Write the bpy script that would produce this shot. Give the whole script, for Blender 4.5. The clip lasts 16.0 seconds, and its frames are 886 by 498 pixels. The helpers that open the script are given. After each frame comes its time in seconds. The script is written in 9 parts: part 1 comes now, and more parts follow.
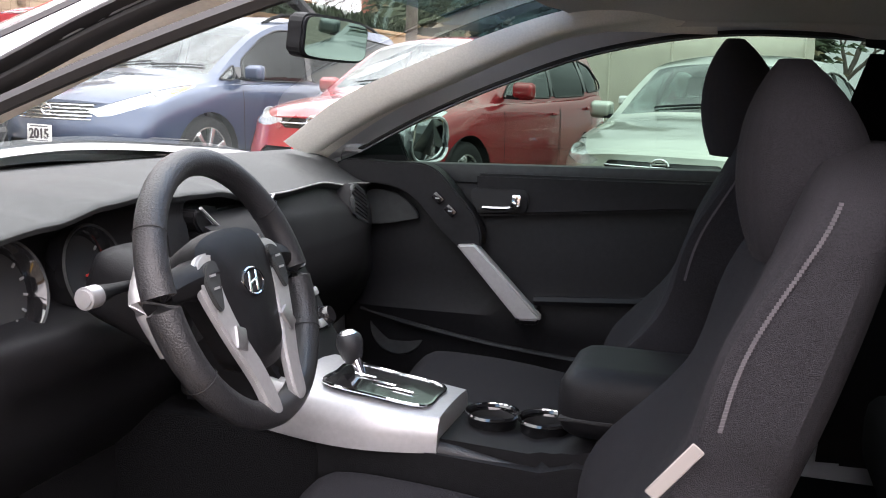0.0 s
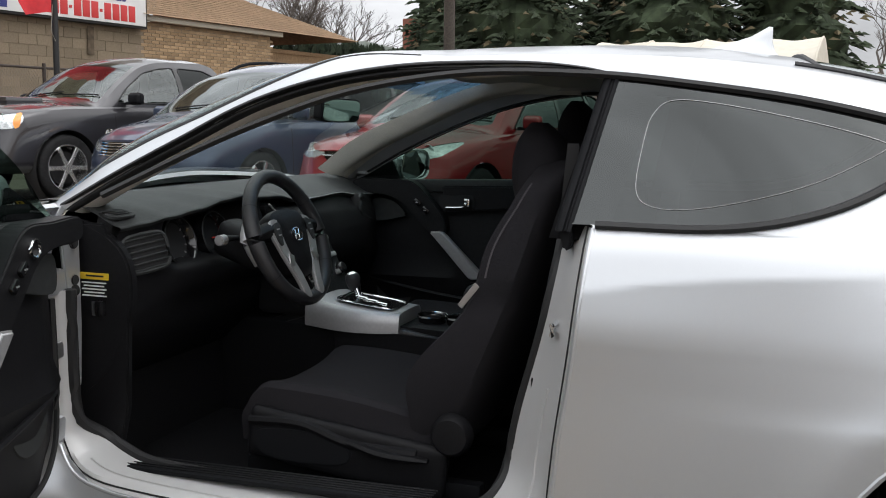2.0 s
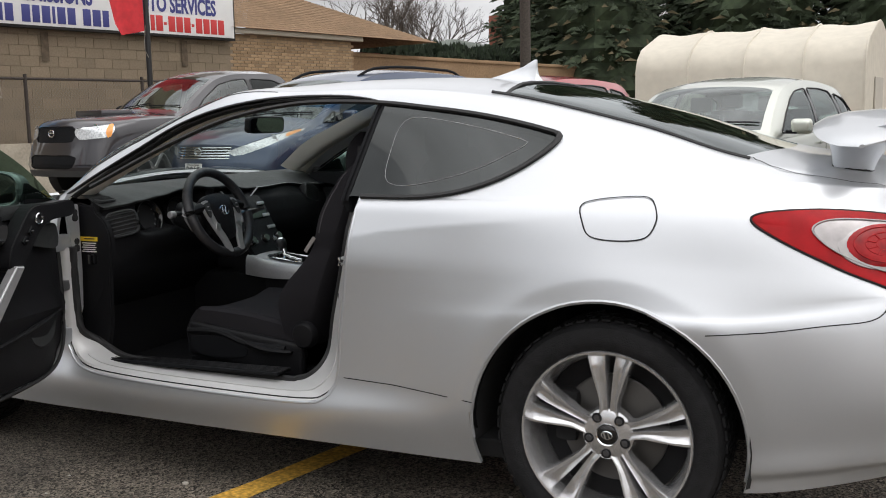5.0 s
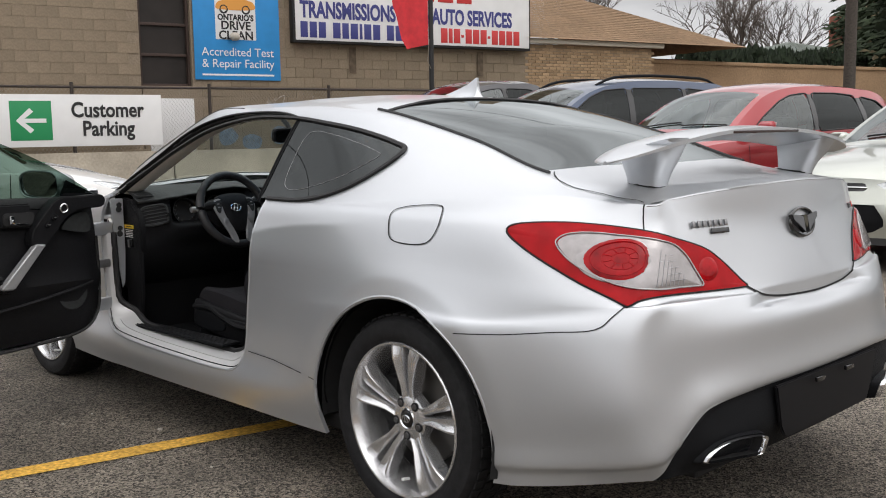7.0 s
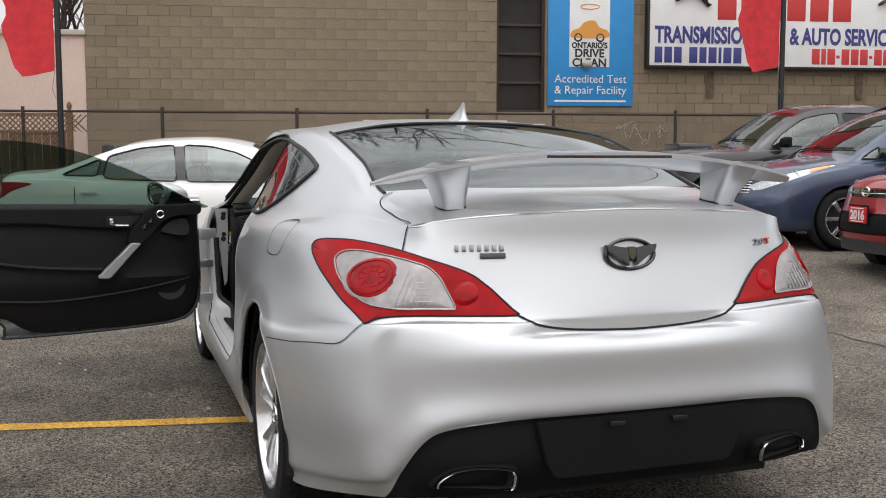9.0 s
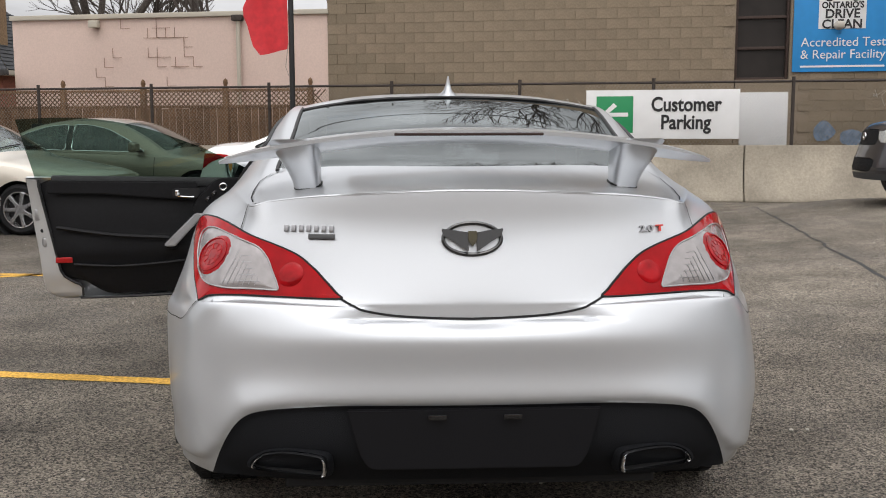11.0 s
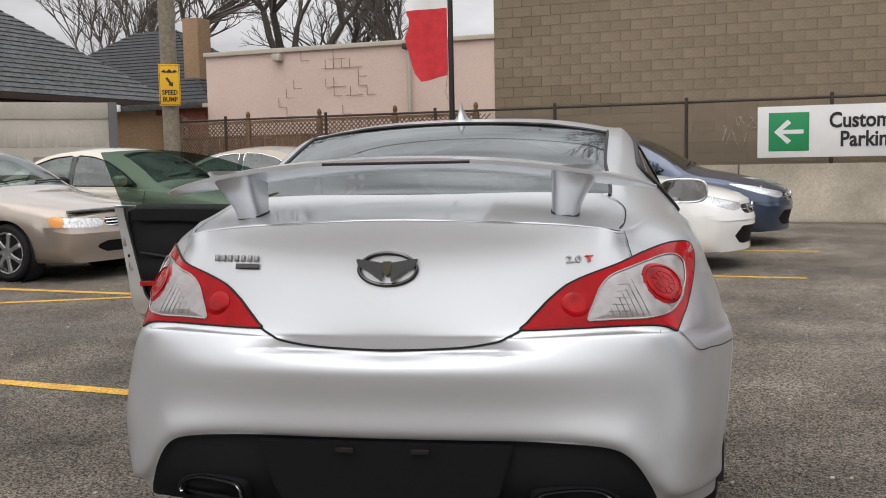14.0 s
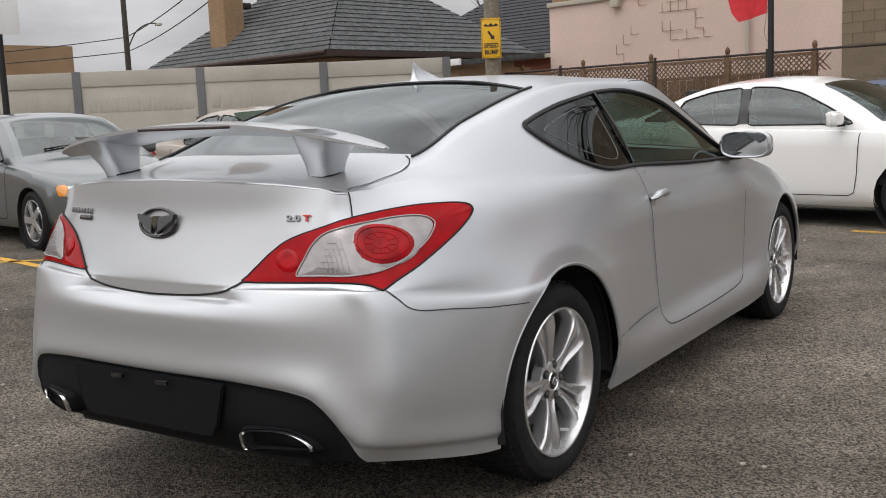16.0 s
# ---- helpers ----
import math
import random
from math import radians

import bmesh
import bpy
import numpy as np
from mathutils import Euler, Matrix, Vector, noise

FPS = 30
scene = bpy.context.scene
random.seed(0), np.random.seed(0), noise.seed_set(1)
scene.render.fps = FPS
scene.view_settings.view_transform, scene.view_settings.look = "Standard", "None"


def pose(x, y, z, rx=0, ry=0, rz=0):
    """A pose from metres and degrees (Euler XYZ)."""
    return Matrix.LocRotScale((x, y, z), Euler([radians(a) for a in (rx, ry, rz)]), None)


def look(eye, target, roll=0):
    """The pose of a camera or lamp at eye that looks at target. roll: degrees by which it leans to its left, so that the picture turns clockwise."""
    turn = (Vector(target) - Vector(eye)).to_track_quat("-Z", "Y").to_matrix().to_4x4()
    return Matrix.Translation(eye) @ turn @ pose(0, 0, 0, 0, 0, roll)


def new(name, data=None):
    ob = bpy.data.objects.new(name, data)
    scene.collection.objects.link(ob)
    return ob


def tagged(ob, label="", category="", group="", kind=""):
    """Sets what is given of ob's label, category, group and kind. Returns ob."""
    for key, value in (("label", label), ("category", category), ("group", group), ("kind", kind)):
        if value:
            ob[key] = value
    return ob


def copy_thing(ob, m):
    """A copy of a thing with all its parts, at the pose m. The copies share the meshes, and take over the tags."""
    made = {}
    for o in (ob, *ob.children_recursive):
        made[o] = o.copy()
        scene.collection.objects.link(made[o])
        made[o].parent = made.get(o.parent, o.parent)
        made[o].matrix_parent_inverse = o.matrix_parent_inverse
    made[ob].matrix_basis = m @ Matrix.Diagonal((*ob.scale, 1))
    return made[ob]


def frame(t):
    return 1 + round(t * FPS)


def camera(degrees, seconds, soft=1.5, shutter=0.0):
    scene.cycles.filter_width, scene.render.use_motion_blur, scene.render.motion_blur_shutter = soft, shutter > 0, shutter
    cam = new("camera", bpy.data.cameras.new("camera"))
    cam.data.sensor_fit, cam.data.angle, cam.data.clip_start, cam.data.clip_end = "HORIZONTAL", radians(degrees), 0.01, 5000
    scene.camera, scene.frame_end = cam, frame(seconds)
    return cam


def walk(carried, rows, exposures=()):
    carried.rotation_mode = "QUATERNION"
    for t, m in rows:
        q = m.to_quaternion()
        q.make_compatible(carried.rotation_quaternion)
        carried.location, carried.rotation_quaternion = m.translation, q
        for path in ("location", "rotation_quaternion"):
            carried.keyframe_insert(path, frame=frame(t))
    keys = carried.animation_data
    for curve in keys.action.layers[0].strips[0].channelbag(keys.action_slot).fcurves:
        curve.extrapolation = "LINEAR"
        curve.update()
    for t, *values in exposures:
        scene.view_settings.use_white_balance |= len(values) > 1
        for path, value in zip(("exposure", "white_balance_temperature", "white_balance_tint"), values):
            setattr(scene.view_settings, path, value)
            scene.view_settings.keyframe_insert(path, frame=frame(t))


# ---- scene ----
cam = camera(48.5, 16.0, 1.0)
PATH = [
    (0, (-1.101, -1.562, 1.149), (-1.652, 0.336, 0.844), 2.2),
    (0.5, (-0.937, -1.838, 1.16), (-1.564, 0.04, 0.877), 1.0),
    (1, (-0.798, -2.127, 1.163), (-1.426, -0.244, 0.916), 1.0),
    (1.5, (-0.646, -2.42, 1.194), (-1.28, -0.539, 0.952), 0.8),
    (2, (-0.477, -2.74, 1.195), (-1.126, -0.865, 0.945), 0.7),
    (2.5, (-0.346, -3.0, 1.195), (-0.998, -1.127, 0.93), 1.1),
    (3, (-0.186, -3.238, 1.193), (-0.846, -1.369, 0.922), 1.1),
    (5.5, (1.14, -3.56, 1.25), (0.160, -1.835, 0.988), -1.8),
    (6, (1.556, -3.374, 1.25), (0.414, -1.754, 0.979), -1.6),
    (6.5, (1.895, -3.187, 1.259), (0.622, -1.668, 0.994), -1.3),
    (7, (2.285, -2.93, 1.242), (0.857, -1.55, 1.005), -0.9),
    (7.5, (2.566, -2.652, 1.23), (1.015, -1.407, 1.021), -0.5),
    (8, (2.893, -2.233, 1.23), (1.2, -1.186, 1.03), -0.8),
    (8.5, (3.119, -1.864, 1.203), (1.323, -1.003, 1.02), -0.4),
    (9, (3.372, -1.438, 1.215), (1.489, -0.788, 1.036), 0.0),
    (9.5, (3.464, -1.101, 1.205), (1.539, -0.589, 1.026), 0.4),
    (10, (3.531, -0.65, 1.226), (1.564, -0.352, 1.022), 0.3),
    (12.5, (3.47, -0.059, 1.241), (1.484, -0.053, 1.005), -0.5),
    (13, (3.472, -0.035, 1.249), (1.483, -0.072, 1.04), -0.9),
    (13.5, (3.496, 0.172, 1.254), (1.51, 0.016, 1.077), -1.0),
    (14, (3.419, 0.58, 1.245), (1.455, 0.25, 1.056), -1.2),
    (14.5, (3.345, 1.033, 1.239), (1.426, 0.515, 1.014), -1.6),
    (15, (3.219, 1.504, 1.229), (1.374, 0.775, 0.973), -1.6),
    (15.5, (3.067, 1.954, 1.239), (1.318, 1.022, 0.966), -2.2),
    (16, (2.877, 2.389, 1.24), (1.23, 1.287, 0.968), -2.4),
]
EXPOSE = [(0, 2.9, 6750, 22), (.5, 2.65, 6650, 17), (.75, 2.0, 6550, 13), (1.0, 1.58, 6500, 10), (1.5, 1.22, 6500, 10), (2.0, .92, 6500, 10), (3.0, .72, 6550, 10), (6.0, .74, 6650, 11), (9.0, .72, 6620, 11), (12.5, .78, 6640, 11), (14.0, .66, 6640, 11), (16.0, .56, 6640, 11)]
walk(cam, [(t, look(eye, target, roll)) for t, eye, target, roll in PATH], EXPOSE)

# ---- world and light ----
world = bpy.data.worlds.new("overcast")
scene.world = world
world.use_nodes = True
wn = world.node_tree.nodes
wl = world.node_tree.links
sky = wn.new("ShaderNodeTexSky")
sky.sky_type, sky.sun_disc = "NISHITA", False
sky.sun_elevation, sky.sun_rotation = radians(62), radians(92)
sky.air_density, sky.dust_density, sky.ozone_density = 1.0, 6.0, 1.5
grey = wn.new("ShaderNodeHueSaturation")
grey.inputs["Saturation"].default_value = 0.12
wl.new(sky.outputs[0], grey.inputs["Color"])
tco = wn.new("ShaderNodeTexCoord")
mapc = wn.new("ShaderNodeMapping")
mapc.inputs["Scale"].default_value = (1.6, 1.6, 4.5)
wl.new(tco.outputs["Generated"], mapc.inputs["Vector"])
cloud = wn.new("ShaderNodeTexNoise")
cloud.inputs["Scale"].default_value, cloud.inputs["Detail"].default_value, cloud.inputs["Roughness"].default_value = 1.7, 7.0, 0.55
wl.new(mapc.outputs[0], cloud.inputs["Vector"])
ramp = wn.new("ShaderNodeMapRange")
ramp.inputs["From Min"].default_value, ramp.inputs["From Max"].default_value = 0.32, 0.72
ramp.inputs["To Min"].default_value, ramp.inputs["To Max"].default_value = 0.58, 1.32
wl.new(cloud.outputs[0], ramp.inputs["Value"])
mulc = wn.new("ShaderNodeMixRGB")
mulc.blend_type, mulc.inputs[0].default_value = "MULTIPLY", 1.0
cover = wn.new("ShaderNodeMixRGB")
cover.inputs[0].default_value, cover.inputs[2].default_value = 0.8, (5.0, 5.1, 5.3, 1)
wl.new(grey.outputs[0], cover.inputs[1])
wl.new(cover.outputs[0], mulc.inputs[1])
wl.new(ramp.outputs[0], mulc.inputs[2])
lift = wn.new("ShaderNodeSeparateXYZ")
wl.new(tco.outputs["Generated"], lift.inputs[0])
dome = wn.new("ShaderNodeMapRange")
dome.inputs["From Min"].default_value, dome.inputs["From Max"].default_value = 0.0, 1.0
dome.inputs["To Min"].default_value, dome.inputs["To Max"].default_value = 0.56, 1.46
wl.new(lift.outputs["Z"], dome.inputs["Value"])
mul2 = wn.new("ShaderNodeMixRGB")
mul2.blend_type, mul2.inputs[0].default_value = "MULTIPLY", 1.0
wl.new(mulc.outputs[0], mul2.inputs[1])
wl.new(dome.outputs[0], mul2.inputs[2])
wl.new(mul2.outputs[0], wn["Background"].inputs["Color"])
wn["Background"].inputs["Strength"].default_value = 0.15

sun = new("sun", bpy.data.lights.new("sun", "SUN"))
sun.data.energy, sun.data.angle, sun.data.color = 0.6, radians(130), (1.0, 0.97, 0.93)
sun.matrix_world = look((0, 0, 30), (-14.0, 1.5, 2.0))


# ---- materials ----
def mat(name, color, rough=0.5, metal=0.0, noise_scale=0.0, noise_amt=0.0, bump=0.0, bump_scale=60.0, coat=0.0, spec=0.5, big_scale=0.0, big_amt=0.0, random_amt=0.0, alpha_trans=0.0, emit=0.0):
    """A procedural surface: a base colour broken at two scales, with fine relief."""
    m = bpy.data.materials.new(name)
    m.use_nodes = True
    nt = m.node_tree
    b = nt.nodes["Principled BSDF"]
    b.inputs["Base Color"].default_value = (*color, 1)
    b.inputs["Roughness"].default_value, b.inputs["Metallic"].default_value = rough, metal
    b.inputs["Coat Weight"].default_value, b.inputs["Coat Roughness"].default_value = coat, 0.04
    b.inputs["Specular IOR Level"].default_value = spec
    b.inputs["Transmission Weight"].default_value = alpha_trans
    if emit:
        b.inputs["Emission Color"].default_value, b.inputs["Emission Strength"].default_value = (*color, 1), emit
    co = nt.nodes.new("ShaderNodeTexCoord").outputs["Object"]
    val = None

    def layer(scale, amt, detail):
        n = nt.nodes.new("ShaderNodeTexNoise")
        n.inputs["Scale"].default_value, n.inputs["Detail"].default_value = scale, detail
        nt.links.new(co, n.inputs["Vector"])
        r = nt.nodes.new("ShaderNodeMapRange")
        r.inputs["From Min"].default_value, r.inputs["From Max"].default_value = 0.3, 0.7
        r.inputs["To Min"].default_value, r.inputs["To Max"].default_value = 1 - amt, 1 + amt
        nt.links.new(n.outputs[0], r.inputs["Value"])
        return r.outputs[0]

    parts = []
    if noise_amt:
        parts.append(layer(noise_scale, noise_amt, 4.0))
    if big_amt:
        parts.append(layer(big_scale, big_amt, 3.0))
    if random_amt:
        oi = nt.nodes.new("ShaderNodeObjectInfo")
        r = nt.nodes.new("ShaderNodeMapRange")
        r.inputs["To Min"].default_value, r.inputs["To Max"].default_value = 1 - random_amt, 1 + random_amt
        nt.links.new(oi.outputs["Random"], r.inputs["Value"])
        parts.append(r.outputs[0])
    if parts:
        val = parts[0]
        for p in parts[1:]:
            mm = nt.nodes.new("ShaderNodeMath")
            mm.operation = "MULTIPLY"
            nt.links.new(val, mm.inputs[0])
            nt.links.new(p, mm.inputs[1])
            val = mm.outputs[0]
        mx = nt.nodes.new("ShaderNodeMixRGB")
        mx.blend_type, mx.inputs[0].default_value = "MULTIPLY", 1.0
        mx.inputs[1].default_value = (*color, 1)
        nt.links.new(val, mx.inputs[2])
        nt.links.new(mx.outputs[0], b.inputs["Base Color"])
    if bump:
        n = nt.nodes.new("ShaderNodeTexNoise")
        n.inputs["Scale"].default_value, n.inputs["Detail"].default_value = bump_scale, 5.0
        nt.links.new(co, n.inputs["Vector"])
        bp = nt.nodes.new("ShaderNodeBump")
        bp.inputs["Strength"].default_value, bp.inputs["Distance"].default_value = bump, 0.01
        nt.links.new(n.outputs[0], bp.inputs["Height"])
        nt.links.new(bp.outputs[0], b.inputs["Normal"])
    return m


def glass_mat(name, color, rough=0.02, tint=0.0):
    """A thin pane: clear or tinted see-through, with a mirror gloss that grows at a flat angle."""
    m = bpy.data.materials.new(name)
    m.use_nodes = True
    nt = m.node_tree
    nt.nodes.remove(nt.nodes["Principled BSDF"])
    tr = nt.nodes.new("ShaderNodeBsdfTransparent")
    tr.inputs["Color"].default_value = (*color, 1)
    gl = nt.nodes.new("ShaderNodeBsdfGlossy")
    gl.inputs["Roughness"].default_value = rough
    gl.inputs["Color"].default_value = (0.9, 0.95, 0.95, 1)
    lw = nt.nodes.new("ShaderNodeLayerWeight")
    lw.inputs["Blend"].default_value = 0.5
    pw = nt.nodes.new("ShaderNodeMath")
    pw.operation, pw.inputs[1].default_value = "POWER", 5.0
    nt.links.new(lw.outputs["Facing"], pw.inputs[0])
    fr = nt.nodes.new("ShaderNodeMapRange")
    fr.inputs["To Min"].default_value, fr.inputs["To Max"].default_value = 0.04 + tint, 1.0
    nt.links.new(pw.outputs[0], fr.inputs["Value"])
    mx = nt.nodes.new("ShaderNodeMixShader")
    nt.links.new(fr.outputs[0], mx.inputs[0])
    nt.links.new(tr.outputs[0], mx.inputs[1])
    nt.links.new(gl.outputs[0], mx.inputs[2])
    nt.links.new(mx.outputs[0], nt.nodes["Material Output"].inputs["Surface"])
    return m


def car_paint(name, color, metal=0.75, rough=0.33, coat=1.0, flake=0.05):
    m = mat(name, color, rough, metal, 900.0, flake, 0.0, 60, coat, 0.5, 0.9, 0.03)
    return m


M_silver = car_paint("silver_paint", (0.560, 0.578, 0.602), 0.72, 0.37, 0.5)
M_jamb = mat("silver_undercoat", (0.50, 0.50, 0.50), 0.45, 0.25, 6, 0.04, 0.0, 60, 0.15)
M_gap = mat("seam_shadow", (0.012, 0.012, 0.013), 0.9)
M_black_plastic = mat("black_plastic", (0.0065, 0.007, 0.0085), 0.65, 0, 300, 0.15, 0.2, 500, 0, 0.16)
M_gloss_black = mat("gloss_black", (0.008, 0.008, 0.009), 0.12, 0, 0, 0, 0, 60, 0.6)
M_rubber = mat("tyre_rubber", (0.014, 0.014, 0.015), 0.8, 0, 40, 0.25, 0.3, 200, 0, 0.25, 8, 0.2)
M_seal = mat("seal_rubber", (0.01, 0.01, 0.011), 0.6)
M_alloy = mat("alloy", (0.66, 0.66, 0.67), 0.24, 0.80, 30, 0.06, 0, 60, 0.3)
M_chrome = mat("chrome", (0.82, 0.83, 0.85), 0.07, 1.0)
M_steel = mat("brushed_steel", (0.45, 0.45, 0.46), 0.35, 0.9, 90, 0.1)
M_trimsilver = mat("silver_trim", (0.42, 0.42, 0.43), 0.38, 0.6, 120, 0.05)
M_glass_clear = glass_mat("clear_glass", (0.72, 0.79, 0.77))
M_glass_band = glass_mat("shade_band_glass", (0.18, 0.34, 0.50))
M_glass_tint = glass_mat("tinted_glass", (0.032, 0.034, 0.037), 0.02, 0.03)
M_glass_rear = glass_mat("rear_glass", (0.05, 0.055, 0.06), 0.02, 0.10)
M_glass_door = glass_mat("door_glass", (0.145, 0.215, 0.18))
M_red = mat("red_lens", (0.34, 0.003, 0.006), 0.05, 0, 18, 0.18, 0, 60, 0.12, 0.10)
M_red_deep = mat("deep_red_lens", (0.30, 0.003, 0.006), 0.10, 0, 22, 0.45, 0.06, 60, 0.15, 0.15)
M_clear_lens = mat("clear_lens", (0.32, 0.30, 0.30), 0.16, 0.30, 35, 0.12, 0.05, 60, 0.6, 0.5)
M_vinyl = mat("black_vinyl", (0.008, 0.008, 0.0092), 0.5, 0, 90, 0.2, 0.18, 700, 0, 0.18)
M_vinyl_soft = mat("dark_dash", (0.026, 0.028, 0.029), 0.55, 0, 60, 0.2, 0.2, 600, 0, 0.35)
M_cloth = mat("black_cloth", (0.019, 0.018, 0.021), 0.95, 0, 500, 0.35, 0.5, 900, 0, 0.2)
M_leather = mat("black_leather", (0.016, 0.016, 0.018), 0.38, 0, 60, 0.2, 0.25, 400)
M_carpet = mat("black_carpet", (0.008, 0.008, 0.009), 1.0, 0, 500, 0.4, 0.6, 600, 0, 0.1)
M_headliner = mat("grey_headliner", (0.52, 0.50, 0.485), 0.95, 0, 400, 0.1, 0.2, 800, 0, 0.2)
M_pillar = mat("pillar_trim", (0.70, 0.675, 0.62), 0.7, 0, 200, 0.06, 0.1, 500)
M_white_stitch = mat("pale_thread", (0.07, 0.065, 0.072), 0.8)
M_white = mat("white_paint", (0.78, 0.78, 0.77), 0.45, 0, 6, 0.04)
M_yellow = mat("yellow_label", (0.75, 0.52, 0.03), 0.5)
M_paper = mat("printed_label", (0.62, 0.48, 0.43), 0.7)
M_amber = mat("amber_lens", (0.75, 0.28, 0.03), 0.15, 0, 0, 0, 0, 60, 1.0)
M_badge_grey = mat("dial_marks", (0.20, 0.20, 0.20), 0.6)
M_screen = mat("screen", (0.05, 0.06, 0.065), 0.15, 0, 0, 0, 0, 60, 0.4)
M_mirror = mat("mirror", (0.75, 0.77, 0.78), 0.02, 1.0)


# ---- helpers of this scene ----
def thing(name, label, category, group="", m=None, kind=""):
    ob = new(name)
    if m is not None:
        ob.matrix_world = m
    return tagged(ob, label, category, group, kind)


def mesh_of(bm, material, smooth=True, name="mesh"):
    me = bpy.data.meshes.new(name)
    bm.to_mesh(me)
    bm.free()
    for mm in material if isinstance(material, (list, tuple)) else (material,):
        me.materials.append(mm)
    if smooth:
        me.polygons.foreach_set("use_smooth", [True] * len(me.polygons))
        me.set_sharp_from_angle(angle=radians(38))
    return me


def part(name, bm, material, parent=None, label="", smooth=True):
    ob = new(name, mesh_of(bm, material, smooth, name))
    if parent is not None:
        ob.parent = parent
    if label:
        ob["label"] = label
    return ob


def box(sx, sy, sz, at=(0, 0, 0), bevel=0.0, seg=2, rot=None, bm=None):
    """A box with rounded edges; sizes in full."""
    own = bmesh.new()
    bmesh.ops.create_cube(own, size=1.0)
    for v in own.verts:
        v.co = Vector((v.co.x * sx, v.co.y * sy, v.co.z * sz))
    if bevel:
        bmesh.ops.bevel(own, geom=own.edges[:], offset=bevel, segments=seg, profile=0.6, affect="EDGES")
    m = Matrix.Translation(at) @ (rot if rot is not None else Matrix())
    bmesh.ops.transform(own, matrix=m, verts=own.verts)
    return own if bm is None else join(bm, own)


def join(bm, other):
    me = bpy.data.meshes.new("tmp")
    other.to_mesh(me)
    other.free()
    bm.from_mesh(me)
    bpy.data.meshes.remove(me)
    return bm


def cyl(r, depth, at=(0, 0, 0), axis="Z", seg=24, r2=None, bevel=0.0):
    own = bmesh.new()
    bmesh.ops.create_cone(own, cap_ends=True, segments=seg, radius1=r, radius2=r if r2 is None else r2, depth=depth)
    if bevel:
        bmesh.ops.bevel(own, geom=[e for e in own.edges if len(e.link_faces) == 2 and e.calc_face_angle(0) > 0.8], offset=bevel, segments=2, affect="EDGES")
    turn = {"Z": Matrix(), "X": Matrix.Rotation(radians(90), 4, "Y"), "Y": Matrix.Rotation(radians(-90), 4, "X")}[axis]
    bmesh.ops.transform(own, matrix=Matrix.Translation(at) @ turn, verts=own.verts)
    return own


def lathe(profile, seg=48, axis="Y"):
    """Turns (radius, along) pairs round an axis."""
    bm = bmesh.new()
    rings = []
    for r, h in profile:
        ring = []
        for k in range(seg):
            a = 2 * math.pi * k / seg
            p = (r * math.cos(a), h, r * math.sin(a)) if axis == "Y" else (r * math.cos(a), r * math.sin(a), h)
            ring.append(bm.verts.new(p))
        rings.append(ring)
    for a, b in zip(rings, rings[1:]):
        for k in range(seg):
            bm.faces.new((a[k], a[(k + 1) % seg], b[(k + 1) % seg], b[k]))
    bmesh.ops.recalc_face_normals(bm, faces=bm.faces)
    return bm


def grid_bm(rows, closed=False):
    """A skin over rows of points."""
    bm = bmesh.new()
    vs = [[bm.verts.new(p) for p in row] for row in rows]
    for a, b in zip(vs, vs[1:]):
        n = len(a)
        for k in range(n if closed else n - 1):
            try:
                bm.faces.new((a[k], a[(k + 1) % n], b[(k + 1) % n], b[k]))
            except ValueError:
                pass
    return bm


def cr(points, n):
    """n+1 points along a smooth curve through the given ones (one step a span at whole numbers)."""
    pts = [Vector(p) for p in points]
    out = []
    for k in range(n + 1):
        out.append(cr_at(pts, (len(pts) - 1) * k / n))
    return out


def cr_at(pts, t):
    m = len(pts) - 1
    i = min(int(t), m - 1)
    f = t - i
    p1, p2 = pts[i], pts[i + 1]
    p0 = pts[i - 1] if i else p1 * 2 - p2
    p3 = pts[i + 2] if i + 2 <= m else p2 * 2 - p1
    return 0.5 * (2 * p1 + (p2 - p0) * f + (2 * p0 - 5 * p1 + 4 * p2 - p3) * f * f + (3 * p1 - p0 - 3 * p2 + p3) * f ** 3)


def smooth_loop(points, n, closed=True):
    pts = [Vector((*p, 0)) for p in points]
    if not closed:
        return [(p.x, p.y) for p in cr(pts, n)]
    k = len(pts)
    wrap = pts[-2:] + pts + pts[:3]
    return [(p.x, p.y) for p in (cr_at(wrap, 2 + k * j / n) for j in range(n))]


def tube(points, r, seg=8, closed=False, flat=1.0, caps=True):
    """A round bar along points."""
    pts = [Vector(p) for p in points]
    bm = bmesh.new()
    rings = []
    up = Vector((0, 0, 1))
    for k, p in enumerate(pts):
        a = pts[k - 1] if k or closed else pts[k]
        b = pts[(k + 1) % len(pts)] if k + 1 < len(pts) or closed else pts[k]
        d = (b - a).normalized()
        side = d.cross(up)
        if side.length < 0.05:
            side = d.cross(Vector((0, 1, 0)))
        side.normalize()
        nn = side.cross(d)
        rr = r[k] if isinstance(r, (list, tuple)) else r
        rings.append([bm.verts.new(p + side * (rr * math.cos(2 * math.pi * j / seg)) + nn * (rr * flat * math.sin(2 * math.pi * j / seg))) for j in range(seg)])
    pairs = list(zip(rings, rings[1:])) + ([(rings[-1], rings[0])] if closed else [])
    for a, b in pairs:
        for j in range(seg):
            bm.faces.new((a[j], a[(j + 1) % seg], b[(j + 1) % seg], b[j]))
    if caps and not closed:
        bm.faces.new(rings[0][::-1])
        bm.faces.new(rings[-1])
    bmesh.ops.recalc_face_normals(bm, faces=bm.faces)
    return bm


